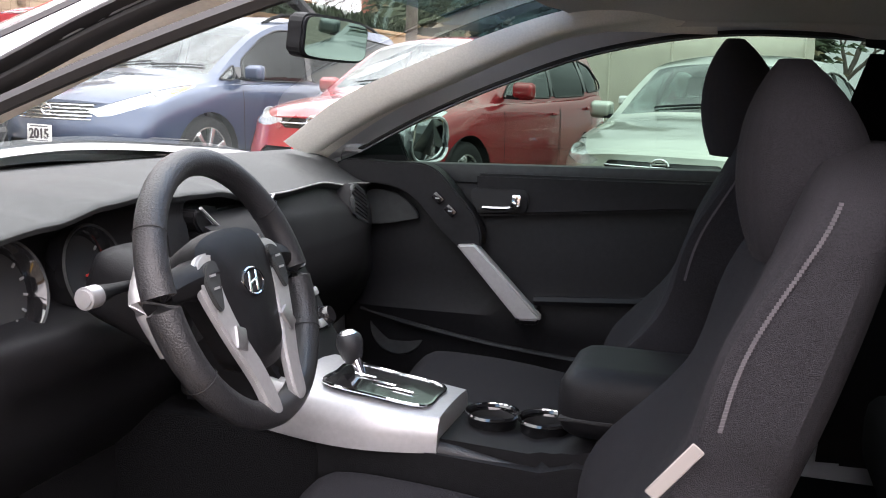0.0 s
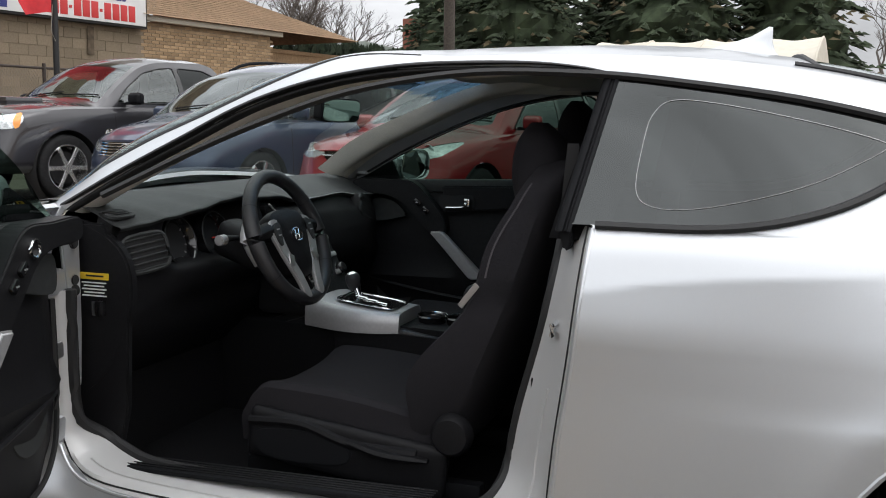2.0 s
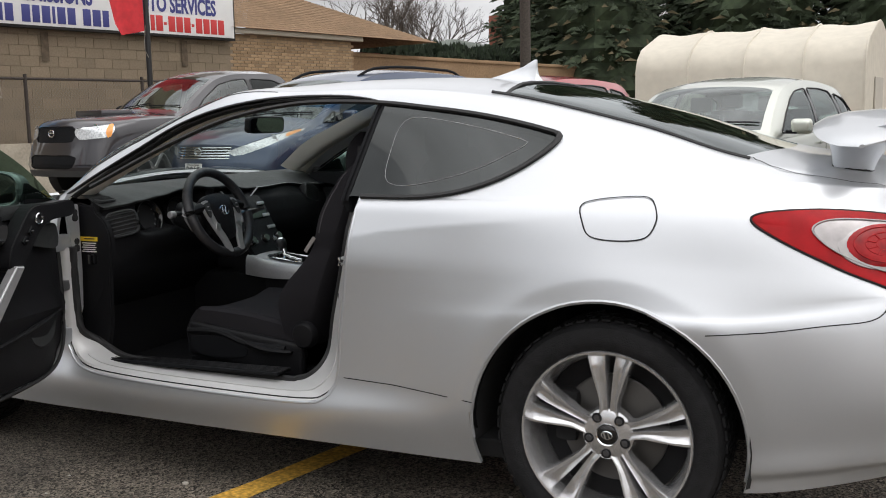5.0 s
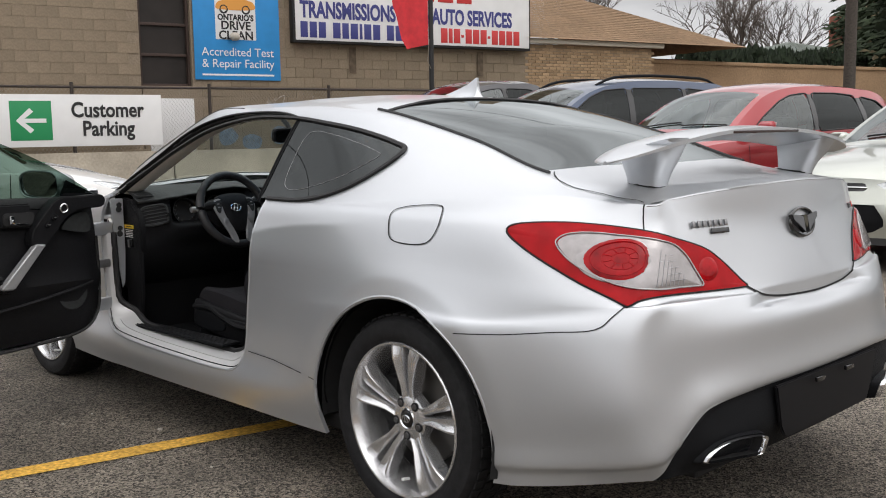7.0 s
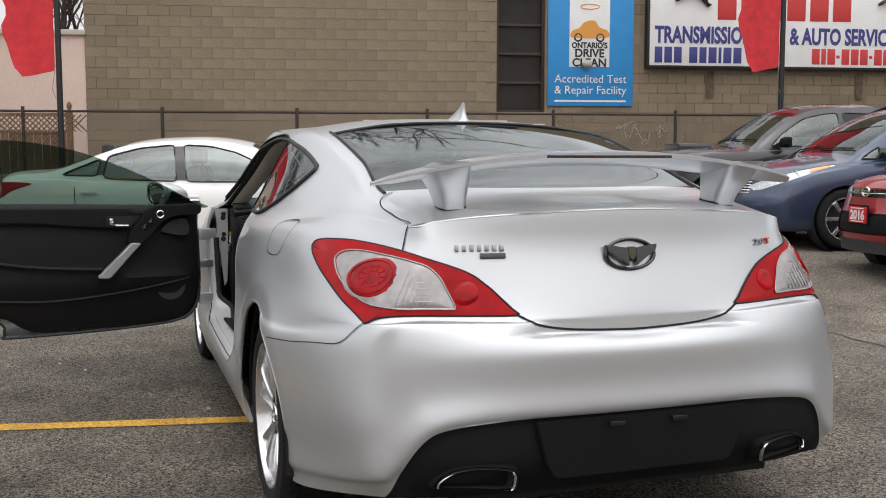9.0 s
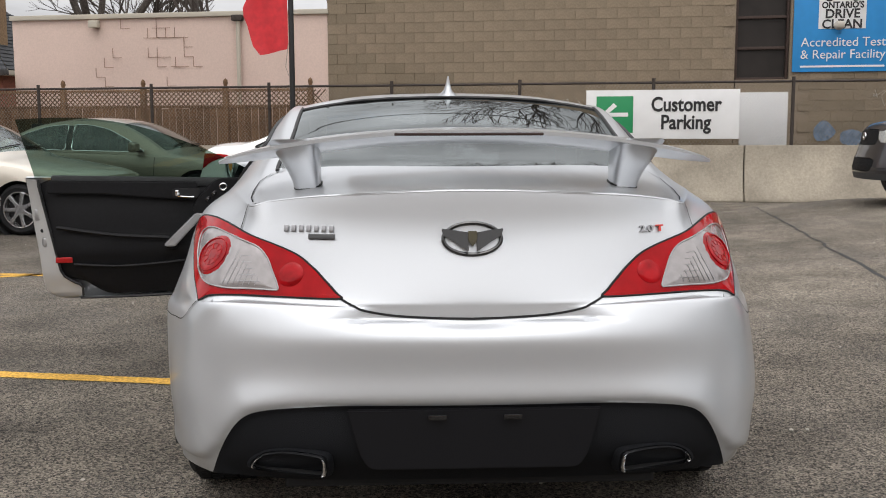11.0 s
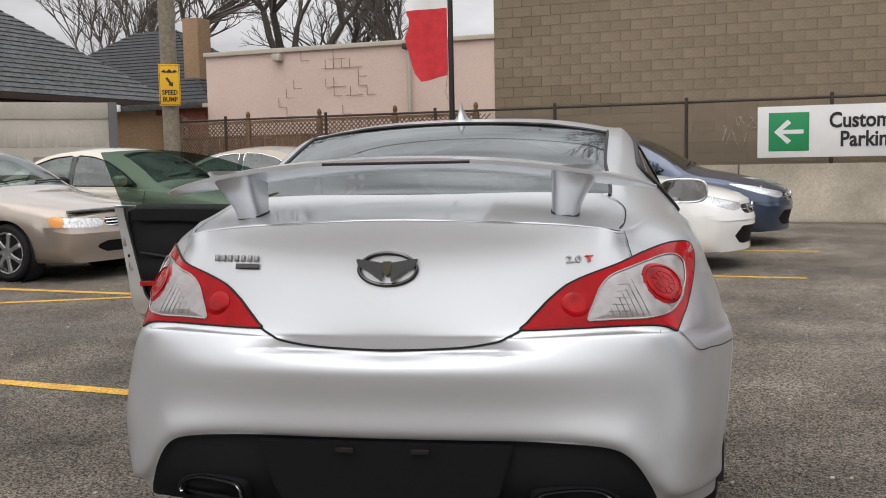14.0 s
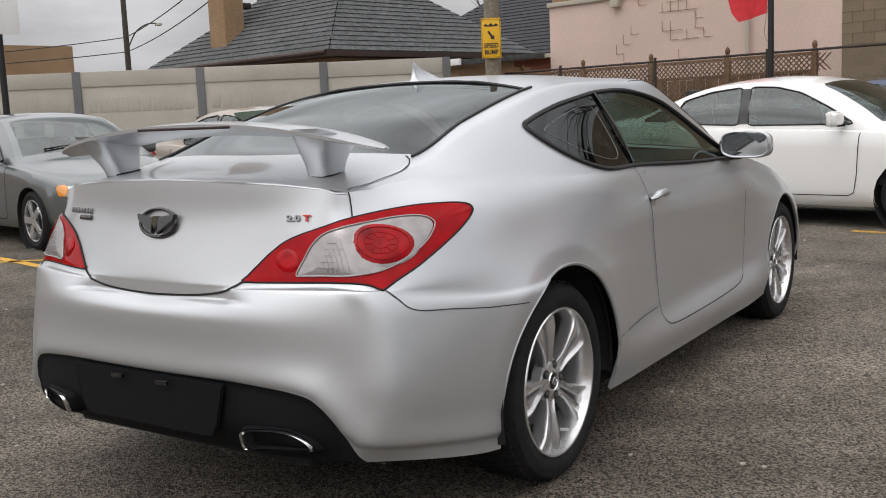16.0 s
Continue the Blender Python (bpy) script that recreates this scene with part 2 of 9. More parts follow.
def prism(outline, depth, axis="Y", bevel=0.0, seg=2):
    """A flat outline (pairs) made solid along an axis, from 0 to depth."""
    bm = bmesh.new()
    put = {"Y": lambda p, d: (p[0], d, p[1]), "X": lambda p, d: (d, p[0], p[1]), "Z": lambda p, d: (p[0], p[1], d)}[axis]
    a = [bm.verts.new(put(p, 0)) for p in outline]
    b = [bm.verts.new(put(p, depth)) for p in outline]
    n = len(a)
    bm.faces.new(a)
    bm.faces.new(b[::-1])
    for k in range(n):
        bm.faces.new((a[k], b[k], b[(k + 1) % n], a[(k + 1) % n]))
    bmesh.ops.recalc_face_normals(bm, faces=bm.faces)
    if bevel:
        bmesh.ops.bevel(bm, geom=bm.edges[:], offset=bevel, segments=seg, affect="EDGES", clamp_overlap=True)
    return bm


def text_bm(body, size, align="CENTER", bold=0.0, depth=0.004):
    """Letters of the built-in font as a mesh, in the xz plane facing -y."""
    cu = bpy.data.curves.new("letters", "FONT")
    cu.body, cu.size, cu.align_x, cu.extrude, cu.offset = body, size, align, depth, bold
    cu.resolution_u = 3
    tmp = new("letters", cu)
    me = bpy.data.meshes.new_from_object(tmp.evaluated_get(bpy.context.evaluated_depsgraph_get()))
    bpy.data.objects.remove(tmp)
    bpy.data.curves.remove(cu)
    bm = bmesh.new()
    bm.from_mesh(me)
    bpy.data.meshes.remove(me)
    bmesh.ops.transform(bm, matrix=Matrix.Rotation(radians(90), 4, "X"), verts=bm.verts)
    return bm


def turned(bm, m):
    bmesh.ops.transform(bm, matrix=m, verts=bm.verts)
    return bm


# the lot is laid out on a grid turned against the coupe: first number out from the wall, second along it
LOT_TURN = -11.86


def lot(n, u, z=0.0, turn=0.0):
    a = radians(LOT_TURN)
    return pose(n * math.cos(a) - u * math.sin(a), n * math.sin(a) + u * math.cos(a), z, 0, 0, LOT_TURN + turn)


# ---- ground, walls, fence ----
def ground_mat():
    m = mat("asphalt", (0.115, 0.108, 0.098), 0.88, 0, 0, 0, 0, 55, 0, 0.35)
    nt = m.node_tree
    b = nt.nodes["Principled BSDF"]
    co = nt.nodes.new("ShaderNodeTexCoord").outputs["Object"]

    def tex(kind, scale, detail=4.0):
        n = nt.nodes.new(kind)
        n.inputs["Scale"].default_value = scale
        if kind == "ShaderNodeTexNoise":
            n.inputs["Detail"].default_value = detail
        nt.links.new(co, n.inputs["Vector"])
        return n

    def rng(src, a, b2, c, d):
        r = nt.nodes.new("ShaderNodeMapRange")
        for k, v in zip(("From Min", "From Max", "To Min", "To Max"), (a, b2, c, d)):
            r.inputs[k].default_value = v
        nt.links.new(src, r.inputs["Value"])
        return r.outputs[0]

    def mul(p, q):
        n = nt.nodes.new("ShaderNodeMath")
        n.operation = "MULTIPLY"
        nt.links.new(p, n.inputs[0])
        nt.links.new(q, n.inputs[1])
        return n.outputs[0]

    stones = tex("ShaderNodeTexVoronoi", 140.0)
    grain = rng(stones.outputs["Color"], 0.25, 0.82, 0.22, 2.15)
    coarse = tex("ShaderNodeTexVoronoi", 62.0)
    grain = mul(grain, rng(coarse.outputs["Color"], 0.2, 0.8, 0.86, 1.14))
    patch = rng(tex("ShaderNodeTexNoise", 0.55, 6.0).outputs[0], 0.35, 0.65, 0.72, 1.22)
    dust = rng(tex("ShaderNodeTexNoise", 2.3, 8.0).outputs[0], 0.35, 0.70, 0.80, 1.30)
    sep = nt.nodes.new("ShaderNodeSeparateXYZ")
    nt.links.new(co, sep.inputs[0])
    wob = rng(tex("ShaderNodeTexNoise", 0.35, 5.0).outputs[0], 0.25, 0.75, -2.2, 2.2)
    add = nt.nodes.new("ShaderNodeMath")
    add.operation = "ADD"
    nt.links.new(sep.outputs["Y"], add.inputs[0])
    nt.links.new(wob, add.inputs[1])
    worn = rng(add.outputs[0], 0.4, 3.2, 0.97, 1.38)
    val = mul(mul(mul(grain, patch), dust), worn)
    mx = nt.nodes.new("ShaderNodeMixRGB")
    mx.blend_type, mx.inputs[0].default_value = "MULTIPLY", 1.0
    mx.inputs[1].default_value = (0.133, 0.115, 0.093, 1)
    nt.links.new(val, mx.inputs[2])
    nt.links.new(mx.outputs[0], b.inputs["Base Color"])
    wet = rng(tex("ShaderNodeTexNoise", 0.8, 3.0).outputs[0], 0.40, 0.66, 0.92, 0.60)
    nt.links.new(wet, b.inputs["Roughness"])
    bp = nt.nodes.new("ShaderNodeBump")
    bp.inputs["Strength"].default_value, bp.inputs["Distance"].default_value = 1.0, 0.012
    nt.links.new(stones.outputs["Distance"], bp.inputs["Height"])
    nt.links.new(bp.outputs[0], b.inputs["Normal"])
    return m


M_asphalt = ground_mat()
M_line = mat("yellow_paint", (0.54, 0.31, 0.055), 0.8, 0, 60, 0.45, 0.5, 80, 0, 0.3, 3, 0.2)
M_tar = mat("tar", (0.028, 0.027, 0.026), 0.55, 0, 40, 0.3)
M_redline = mat("red_kerb_paint", (0.20, 0.035, 0.03), 0.8, 0, 30, 0.3)
M_mortar = mat("mortar", (0.232, 0.184, 0.133), 0.95, 0, 30, 0.15, 0.3, 60)
M_block = mat("tan_block", (0.240, 0.190, 0.136), 0.9, 0, 30, 0.10, 0.35, 70, 0, 0.2, 0.5, 0.12, 0.06)
M_pink = mat("pink_painted_block", (0.64, 0.495, 0.43), 0.85, 0, 30, 0.05, 0.3, 40, 0, 0.2, 0.5, 0.06)
M_concrete = mat("concrete", (0.35, 0.31, 0.25), 0.9, 0, 25, 0.12, 0.4, 40, 0, 0.2, 1.1, 0.25)
M_panel = mat("fence_concrete", (0.44, 0.41, 0.36), 0.9, 0, 25, 0.04, 0.08, 40, 0, 0.2, 0.7, 0.12)
M_wood = mat("fence_wood", (0.16, 0.095, 0.055), 0.9, 0, 20, 0.3, 0.4, 40, 0, 0.2, 2, 0.25, 0.2)
M_polewood = mat("weathered_pole", (0.20, 0.17, 0.13), 0.95, 0, 18, 0.25, 0.5, 30)
M_wire = mat("galvanised_wire", (0.27, 0.24, 0.20), 0.6, 0.4)
M_post = mat("rusty_post", (0.045, 0.035, 0.030), 0.7, 0.2, 20, 0.3)
M_brick = mat("buff_brick", (0.34, 0.235, 0.14), 0.9, 0, 40, 0.15, 0.4, 60, 0, 0.2, 1.5, 0.08, 0.22)
M_brickfar = mat("brown_brick", (0.30, 0.20, 0.12), 0.9, 0, 25, 0.2, 0.3, 30, 0, 0.2, 1, 0.12)
M_redbrick = mat("red_brick", (0.25, 0.09, 0.06), 0.9, 0, 25, 0.2, 0.3, 30)
M_shingle_grey = mat("grey_shingle", (0.075, 0.078, 0.080), 0.95, 0, 9, 0.35, 0.5, 12, 0, 0.2, 1.5, 0.15, 0.25)
M_shingle_dark = mat("dark_shingle", (0.040, 0.042, 0.046), 0.95, 0, 9, 0.3, 0.5, 12)
M_shingle_brown = mat("brown_shingle", (0.25, 0.165, 0.10), 0.95, 0, 9, 0.2, 0.5, 12, 0, 0.2, 1, 0.1)
M_shingle_green = mat("greenish_shingle", (0.21, 0.235, 0.21), 0.95, 0, 9, 0.15, 0.3, 12)
M_blue = mat("blue_banner", (0.015, 0.235, 0.56), 0.5, 0, 5, 0.05)
M_signwhite = mat("sign_white", (0.72, 0.72, 0.72), 0.5, 0, 3, 0.04)
M_green = mat("sign_green", (0.010, 0.24, 0.085), 0.5)
M_ink = mat("ink_black", (0.012, 0.012, 0.013), 0.5)
M_navy = mat("sign_navy", (0.035, 0.04, 0.19), 0.5)
M_signred = mat("sign_red", (0.50, 0.03, 0.03), 0.5)
M_orange = mat("pictogram_orange", (0.65, 0.29, 0.05), 0.5)
M_flag = mat("red_flag_cloth", (0.55, 0.022, 0.030), 0.7, 0, 8, 0.15)
M_pole = mat("black_pole", (0.010, 0.010, 0.011), 0.4)
M_signyellow = mat("warning_yellow", (0.72, 0.40, 0.01), 0.5)
M_canopy = mat("cream_canopy", (0.55, 0.51, 0.43), 0.7, 0, 5, 0.06, 0.2, 8)
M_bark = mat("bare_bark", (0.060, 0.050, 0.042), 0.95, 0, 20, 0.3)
# Bark paled for the distant trees: haze is put into the colour.
M_bark_hazed = mat("hazed_bark", (0.105, 0.088, 0.078), 0.95, 0, 20, 0.2)
M_needle = mat("conifer_needles", (0.036, 0.050, 0.027), 0.85, 0, 3, 0.45, 0, 60, 0, 0.3, 0.7, 0.4)
M_needle_dry = mat("dry_needles", (0.105, 0.085, 0.045), 0.9, 0, 3, 0.4)
M_hedge = mat("dark_hedge", (0.018, 0.030, 0.014), 0.9, 0, 4, 0.5)
M_fascia = mat("pale_fascia", (0.45, 0.41, 0.34), 0.7)
M_dark_window = mat("dark_window", (0.022, 0.018, 0.016), 0.45, 0, 2, 0.3, 0, 60, 0.0, 0.25)
M_rust = mat("dark_brown_frame", (0.045, 0.026, 0.020), 0.7)



def step(a, b, x):
    f = max(0.0, min(1.0, (x - a) / (b - a)))
    return f * f * (3 - 2 * f)


def rise(n, u):
    """The lot swells gently under the row of vans."""
    return .27 * step(1.5, 4.6, u) * (1 - step(16, 30, u)) * min(max(0.0, (-n - 2.6) / 6.8), 1.0) * (1 - step(11.5, 14.0, -n))


gb = bmesh.new()
marks = [-600, -200, -80, -40, -28] + [-24 + .5 * k for k in range(121)] + [42, 60, 120, 300, 600]
lines = []
for n in marks:
    if -100 < n < 5 or n in (-600, -200, 5, 42, 120, 600):
        lines.append([tuple((lot(n, u) @ Vector((0, 0, rise(n, u))))) for u in marks])
gb = grid_bm(lines)
for f in gb.faces:
    f.normal_update()
    if f.normal.z < 0:
        f.normal_flip()
ground = part("ground", gb, M_asphalt, None, "", False)
tagged(ground, "worn grey asphalt of a car lot", "ground", kind="structure")


def paint_strip(name, a, b, w, material, label, wob=0.0, z=0.004):
    """A painted strip on the ground between two places on the lot."""
    p, q = lot(*a).translation, lot(*b).translation
    d = (q - p)
    side = Vector((-d.y, d.x, 0)).normalized() * w / 2
    bm = bmesh.new()
    prev = None
    n = max(8, int(d.length * 5))
    rnd = random.Random(int(abs(a[0] * 100 + a[1] * 7)))
    for k in range(n + 1):
        c = p + d * k / n
        e1, e2 = 1 + rnd.uniform(-.12, .08), 1 + rnd.uniform(-.12, .08)
        f = k / n
        off = Vector((rnd.uniform(-wob, wob), rnd.uniform(-wob, wob), z + rise(a[0] + (b[0] - a[0]) * f, a[1] + (b[1] - a[1]) * f)))
        cur = (bm.verts.new(c + side * e1 + off), bm.verts.new(c - side * e2 + off))
        if prev:
            bm.faces.new((prev[0], prev[1], cur[1], cur[0]))
        prev = cur
    bmesh.ops.recalc_face_normals(bm, faces=bm.faces)
    for f in bm.faces:
        if f.normal.z < 0:
            f.normal_flip()
    ob = part(name, bm, material, None, "", False)
    return tagged(ob, label, "marking", kind="structure")


YL = "worn yellow parking line painted on asphalt"
paint_strip("parking_line", (-1.02, -.5), (-1.02, -4.6), .11, M_line, YL)
paint_strip("parking_line", (-4.30, -6.6), (-4.30, -3.2), .11, M_line, YL)
paint_strip("parking_line", (-4.9, -3.4), (-3.2, -6.2), .10, M_line, YL)
paint_strip("parking_line", (-6.75, -.9), (-6.75, 1.1), .10, M_line, YL)
paint_strip("parking_line", (-9.4, -1.2), (-9.4, 1.2), .10, M_line, YL)
paint_strip("parking_line", (-1.3, -5.6), (-1.3, -8.6), .10, M_line, YL)
paint_strip("parking_line", (-3.0, -5.2), (-.6, -7.3), .10, M_line, YL)
paint_strip("red_line", (-1.7, 3.6), (-3.3, 4.4), .12, M_redline, "faded dark red painted line on asphalt", .02)
for a, b, w in (((-3.3, 2.79), (-6.4, 2.75), .045), ((-6.4, 2.75), (-11.5, 2.73), .030), ((-11.5, 2.73), (-16.0, 2.84), .030), ((-5.39, 2.79), (-5.24, 3.09), .016), ((-5.24, 3.09), (-4.66, 3.17), .016), ((-4.66, 3.17), (-4.45, 2.82), .012), ((-3.3, 2.79), (-2.3, 2.95), .03), ((-5.0, -2.8), (-8.0, -3.0), .035)):
    paint_strip("tar_seam", a, b, w, M_tar, "dark tar-filled crack in asphalt", .03, .003)
rnd = random.Random(5)
stones = bmesh.new()
for k in range(700):
    n, u = rnd.uniform(-9, 3), rnd.uniform(-6, 5)
    r = rnd.uniform(.004, .012)
    b = bmesh.new()
    bmesh.ops.create_icosphere(b, subdivisions=1, radius=r)
    turned(b, lot(n, u, r * .4 + rise(n, u)) @ Matrix.Diagonal((1.3, 1, .6, 1)))
    join(stones, b) if k < 260 else b.free()
tagged(part("loose_stone", stones, M_panel, None, "", False), "loose pale grit scattered on the asphalt", "grit", kind="stuff")

W_N = -16.24


def place(bm_or_ob, n, u, z=0.0):
    bm_or_ob.matrix_world = lot(n, u, z)
    return bm_or_ob


def on_wall(bm, out=0.0):
    """From wall coordinates (x along the wall, y out of it, z up) to the lot."""
    return turned(bm, lot(W_N, 0) @ Matrix(((0, -1, 0, out), (1, 0, 0, 0), (0, 0, 1, 0), (0, 0, 0, 1))))


# main wall with its window bay left open
wm = box(.40, 8.02, 7.2, (-.21, -1.13, 3.6))
join(wm, box(.40, 8.12, 7.2, (-.21, 7.94, 3.6)))
join(wm, box(.40, .98, 2.2, (-.21, 3.39, 1.1)))
wall_main = place(part("wall_main", wm, M_mortar, None, "", False), W_N, 0)
tagged(wall_main, "tan painted concrete block wall of a garage", "wall", kind="structure")

bay = place(new("window_1"), W_N, 3.38)
tagged(bay, "dark tall factory window with brown bars", "window", kind="structure")
part("pane", box(.02, .94, 5.0, (-.20, 0, 4.7)), M_dark_window, bay, "", False)
for z in (2.22, 2.80, 3.38, 3.96, 4.54):
    part("glazing_bar", box(.06, .96, .055, (-.16, 0, z), .006), M_rust, bay)
for y in (-.47, .47):
    part("window_frame", box(.10, .05, 5.0, (-.14, y, 4.7), .006), M_rust, bay)
part("boarding", box(.03, .88, 1.02, (.012, .06, 1.45), .006), M_signwhite, bay, "white board under the window")

# tan blocks
blk = mesh_of(box(.012, .3965, .1955, (0, 0, 0), .002, 1), M_block, False)
near_n = 0
rest = bmesh.new()
cells = []
for c in range(33):
    z = .10 + .20 * c
    u = -5.14 + (.0 if c % 2 else .2)
    while u < 12.0:
        lo, hi = max(u - .2, -5.14), min(u + .2, 12.0)
        if hi - lo > .12 and not (hi > 2.88 and lo < 3.90 and z > 2.1) and not (hi > 2.88 and lo < 3.90 and z > .9):
            cells.append((lo, hi, z))
        u += .4
cells.sort(key=lambda q: abs((q[0] + q[1]) / 2 - 1.0) + 3.0 * abs(q[2] - 3.2))
verts, faces = [], []
for k, (lo, hi, z) in enumerate(cells):
    if k < 300 and hi - lo > .39:
        o = new("block", blk)
        o.parent = wall_main
        o.location = (0.0, (lo + hi) / 2, z)
    else:
        b0 = len(verts)
        y0, y1, z0, z1, x0, x1 = lo + .004, hi - .004, z - .096, z + .096, -.004, .006
        verts += [(x1, y0, z0), (x1, y1, z0), (x1, y1, z1), (x1, y0, z1), (x0, y0 - .003, z0 - .003), (x0, y1 + .003, z0 - .003), (x0, y1 + .003, z1 + .003), (x0, y0 - .003, z1 + .003)]
        faces += [tuple(b0 + i for i in f) for f in ((0, 1, 2, 3), (4, 5, 1, 0), (5, 6, 2, 1), (6, 7, 3, 2), (7, 4, 0, 3))]
me = bpy.data.meshes.new("blocks")
me.from_pydata(verts, [], faces)


def island_mat(src, amt):
    m = src.copy()
    nt = m.node_tree
    b = nt.nodes["Principled BSDF"]
    link = b.inputs["Base Color"].links[0]
    g = nt.nodes.new("ShaderNodeNewGeometry")
    r = nt.nodes.new("ShaderNodeMapRange")
    r.inputs["To Min"].default_value, r.inputs["To Max"].default_value = 1 - amt, 1 + amt
    nt.links.new(g.outputs["Random Per Island"], r.inputs["Value"])
    mx = nt.nodes.new("ShaderNodeMixRGB")
    mx.blend_type, mx.inputs[0].default_value = "MULTIPLY", 1.0
    nt.links.new(link.from_socket, mx.inputs[1])
    nt.links.new(r.outputs[0], mx.inputs[2])
    nt.links.new(mx.outputs[0], b.inputs["Base Color"])
    return m


me.materials.append(island_mat(mat("tan_block_rest", (0.215, 0.172, 0.122), 0.9, 0, 30, 0.10, 0.35, 70, 0, 0.2, 0.5, 0.10), .10))
bl = new("block_rest", me)
bl.parent = wall_main
tagged(bl, kind="stuff")
# conduit, stains, slack cable on the wall
part("conduit", on_wall(tube([(2.55, .03, 2.0), (2.55, .03, 6.8)], .018, 8), 0), M_block, None)
tagged(bpy.data.objects["conduit"], "painted conduit running up the block wall", "pipe")
cab = part("wall_cable", on_wall(tube(cr([(-.6, .03, 4.9), (.4, .03, 3.9), (1.2, .03, 2.9), (1.75, .03, 2.2)], 20), .008, 5)), M_post, None)
tagged(cab, "thin dark cable slung across the block wall", "cable")

# pink wall
wall_pink = place(part("wall_pink", box(.4, 7.01, 3.62, (-.22, 0, 1.81)), M_pink, None, "", False), W_N, -8.645)
tagged(wall_pink, "pink painted block wall with stepped cracks", "wall", kind="structure")
part("coping", box(.5, 7.06, .10, (-.20, 0, 3.66), .01), M_fascia, wall_pink)
part("roof_drain", box(.16, .20, .16, (.09, -1.55, 3.50), .02), M_fascia, wall_pink)
part("gutter_box", box(.16, .22, .12, (.09, 1.62, 3.56), .02), M_post, wall_pink)
part("downspout", tube([(.07, 1.62, 3.5), (.07, 1.62, 1.0)], .045, 8), M_fascia, wall_pink)
crack = bmesh.new()
rnd = random.Random(11)
for k in range(20):
    y, z = rnd.uniform(-1.7, 1.5), rnd.uniform(2.2, 3.4)
    y, z = round(y / .2) * .2, round(z / .2) * .2
    join(crack, box(.006, rnd.choice((.2, .4)), .012, (.003, y + .1, z), 0))
    join(crack, box(.006, .012, .2, (.003, y, z + .1), 0))
part("stepped_crack", crack, mat("crack_line", (0.30, 0.20, 0.15), .9), wall_pink, "", False)

# plain walls added on the sides never faced: they close the lot and darken reflections
for n, u, ln, tr in ((26.0, 0.0, 90.0, 0), (4.0, -44.0, 46.0, 90)):
    side = part("wall_boundary", box(.4, ln, 5.2, (0, 0, 2.6)), M_brickfar, None, "", False)
    side.matrix_world = lot(n, u, 0, tr)
    tagged(side, "plain brown unseen wall added to darken low reflections", "wall", kind="structure")
# concrete barrier in lengths
barrier_n = -14.5
sec = [(-.30, 0), (-.30, .10), (-.15, .30), (-.11, .98), (.11, .98), (.15, .30), (.30, .10), (.30, 0)]
bar_bm = prism(sec, 3.0, "Y", .012)
first = None
for k in range(9):
    u = -9.2 + 3.02 * k
    if first is None:
        first = part("concrete_barrier", bar_bm, M_concrete, None)
        tagged(first, "stained grey concrete barrier section", "barrier", "barriers along the fence")
        first.matrix_world = lot(barrier_n, u)
    else:
        copy_thing(first, lot(barrier_n, u))

# chain link fence
FN = -14.9
fence = place(new("chain_link_fence"), FN, 0)
tagged(fence, "rusty chain-link fence with dark posts", "fence")
part("top_rail", tube([(0, -13.5, 2.10), (0, 13.5, 2.10)], .022, 8), M_post, fence)
for k in range(12):
    part("post", cyl(.032, 2.18, (0, -13.2 + 2.42 * k, 1.09), "Z", 10), M_post, fence)
verts, faces = [], []
zl, zh, r = .55, 2.09, .0030
for k in range(int(27.0 / .065)):
    y0 = -13.5 + .065 * k
    for sgn in (1, -1):
        y1 = y0 + sgn * (zh - zl) * .80
        b0 = len(verts)
        for yy, zz in ((y0, zl), (y1, zh)):
            verts += [(r, yy, zz), (-r, yy - r, zz), (-r, yy + r, zz)]
        faces += [tuple(b0 + i for i in f) for f in ((0, 1, 4, 3), (1, 2, 5, 4), (2, 0, 3, 5))]
me = bpy.data.meshes.new("links")
me.from_pydata(verts, [], faces)
me.materials.append(M_wire)
w = new("wire_mesh", me)
w.parent = fence
tagged(w, kind="stuff")


# faded sprayed scribbles low on the wall, behind the fence
M_chalk = mat("faded_white_spray", (0.50, 0.47, 0.42), 0.9, 0, 25, 0.3)
M_blue_spray = mat("faded_blue_spray", (0.13, 0.18, 0.25), 0.9, 0, 12, 0.35)
rnd = random.Random(12)
for u0, u1, z0, z1, count in ((-.60, .25, 1.25, 1.85, 7), (5.4, 6.5, 1.55, 2.02, 6)):
    marks = thing("graffiti", "faded white scribble sprayed on the block wall", "graffiti", "wall scribbles")
    for k in range(count):
        cu, cz = u0 + (u1 - u0) * (k + .5) / count, rnd.uniform(z0 + .12, z1 - .12)
        loop = [(cu + rnd.uniform(-.12, .12), 0, cz + rnd.uniform(-.17, .17)) for _ in range(rnd.randint(4, 6))]
        part("stroke", on_wall(tube(cr(loop, 24), .011, 5, False, .4), .014), M_chalk, marks, "", False)
marks = thing("graffiti", "faded blue patches sprayed on the block wall", "graffiti", "wall scribbles")
for cu, cz, w, h in ((4.55, 1.20, .20, .22), (5.05, 1.10, .26, .16), (5.65, 1.22, .24, .20), (6.05, 1.02, .18, .14)):
    blob = smooth_loop([(cu + w * rnd.uniform(.7, 1.1) * math.cos(a), cz + h * rnd.uniform(.7, 1.1) * math.sin(a)) for a in [2 * math.pi * j / 8 for j in range(8)]], 32)
    part("patch", on_wall(prism(blob, .004, "Y"), .018), M_blue_spray, marks, "", False)

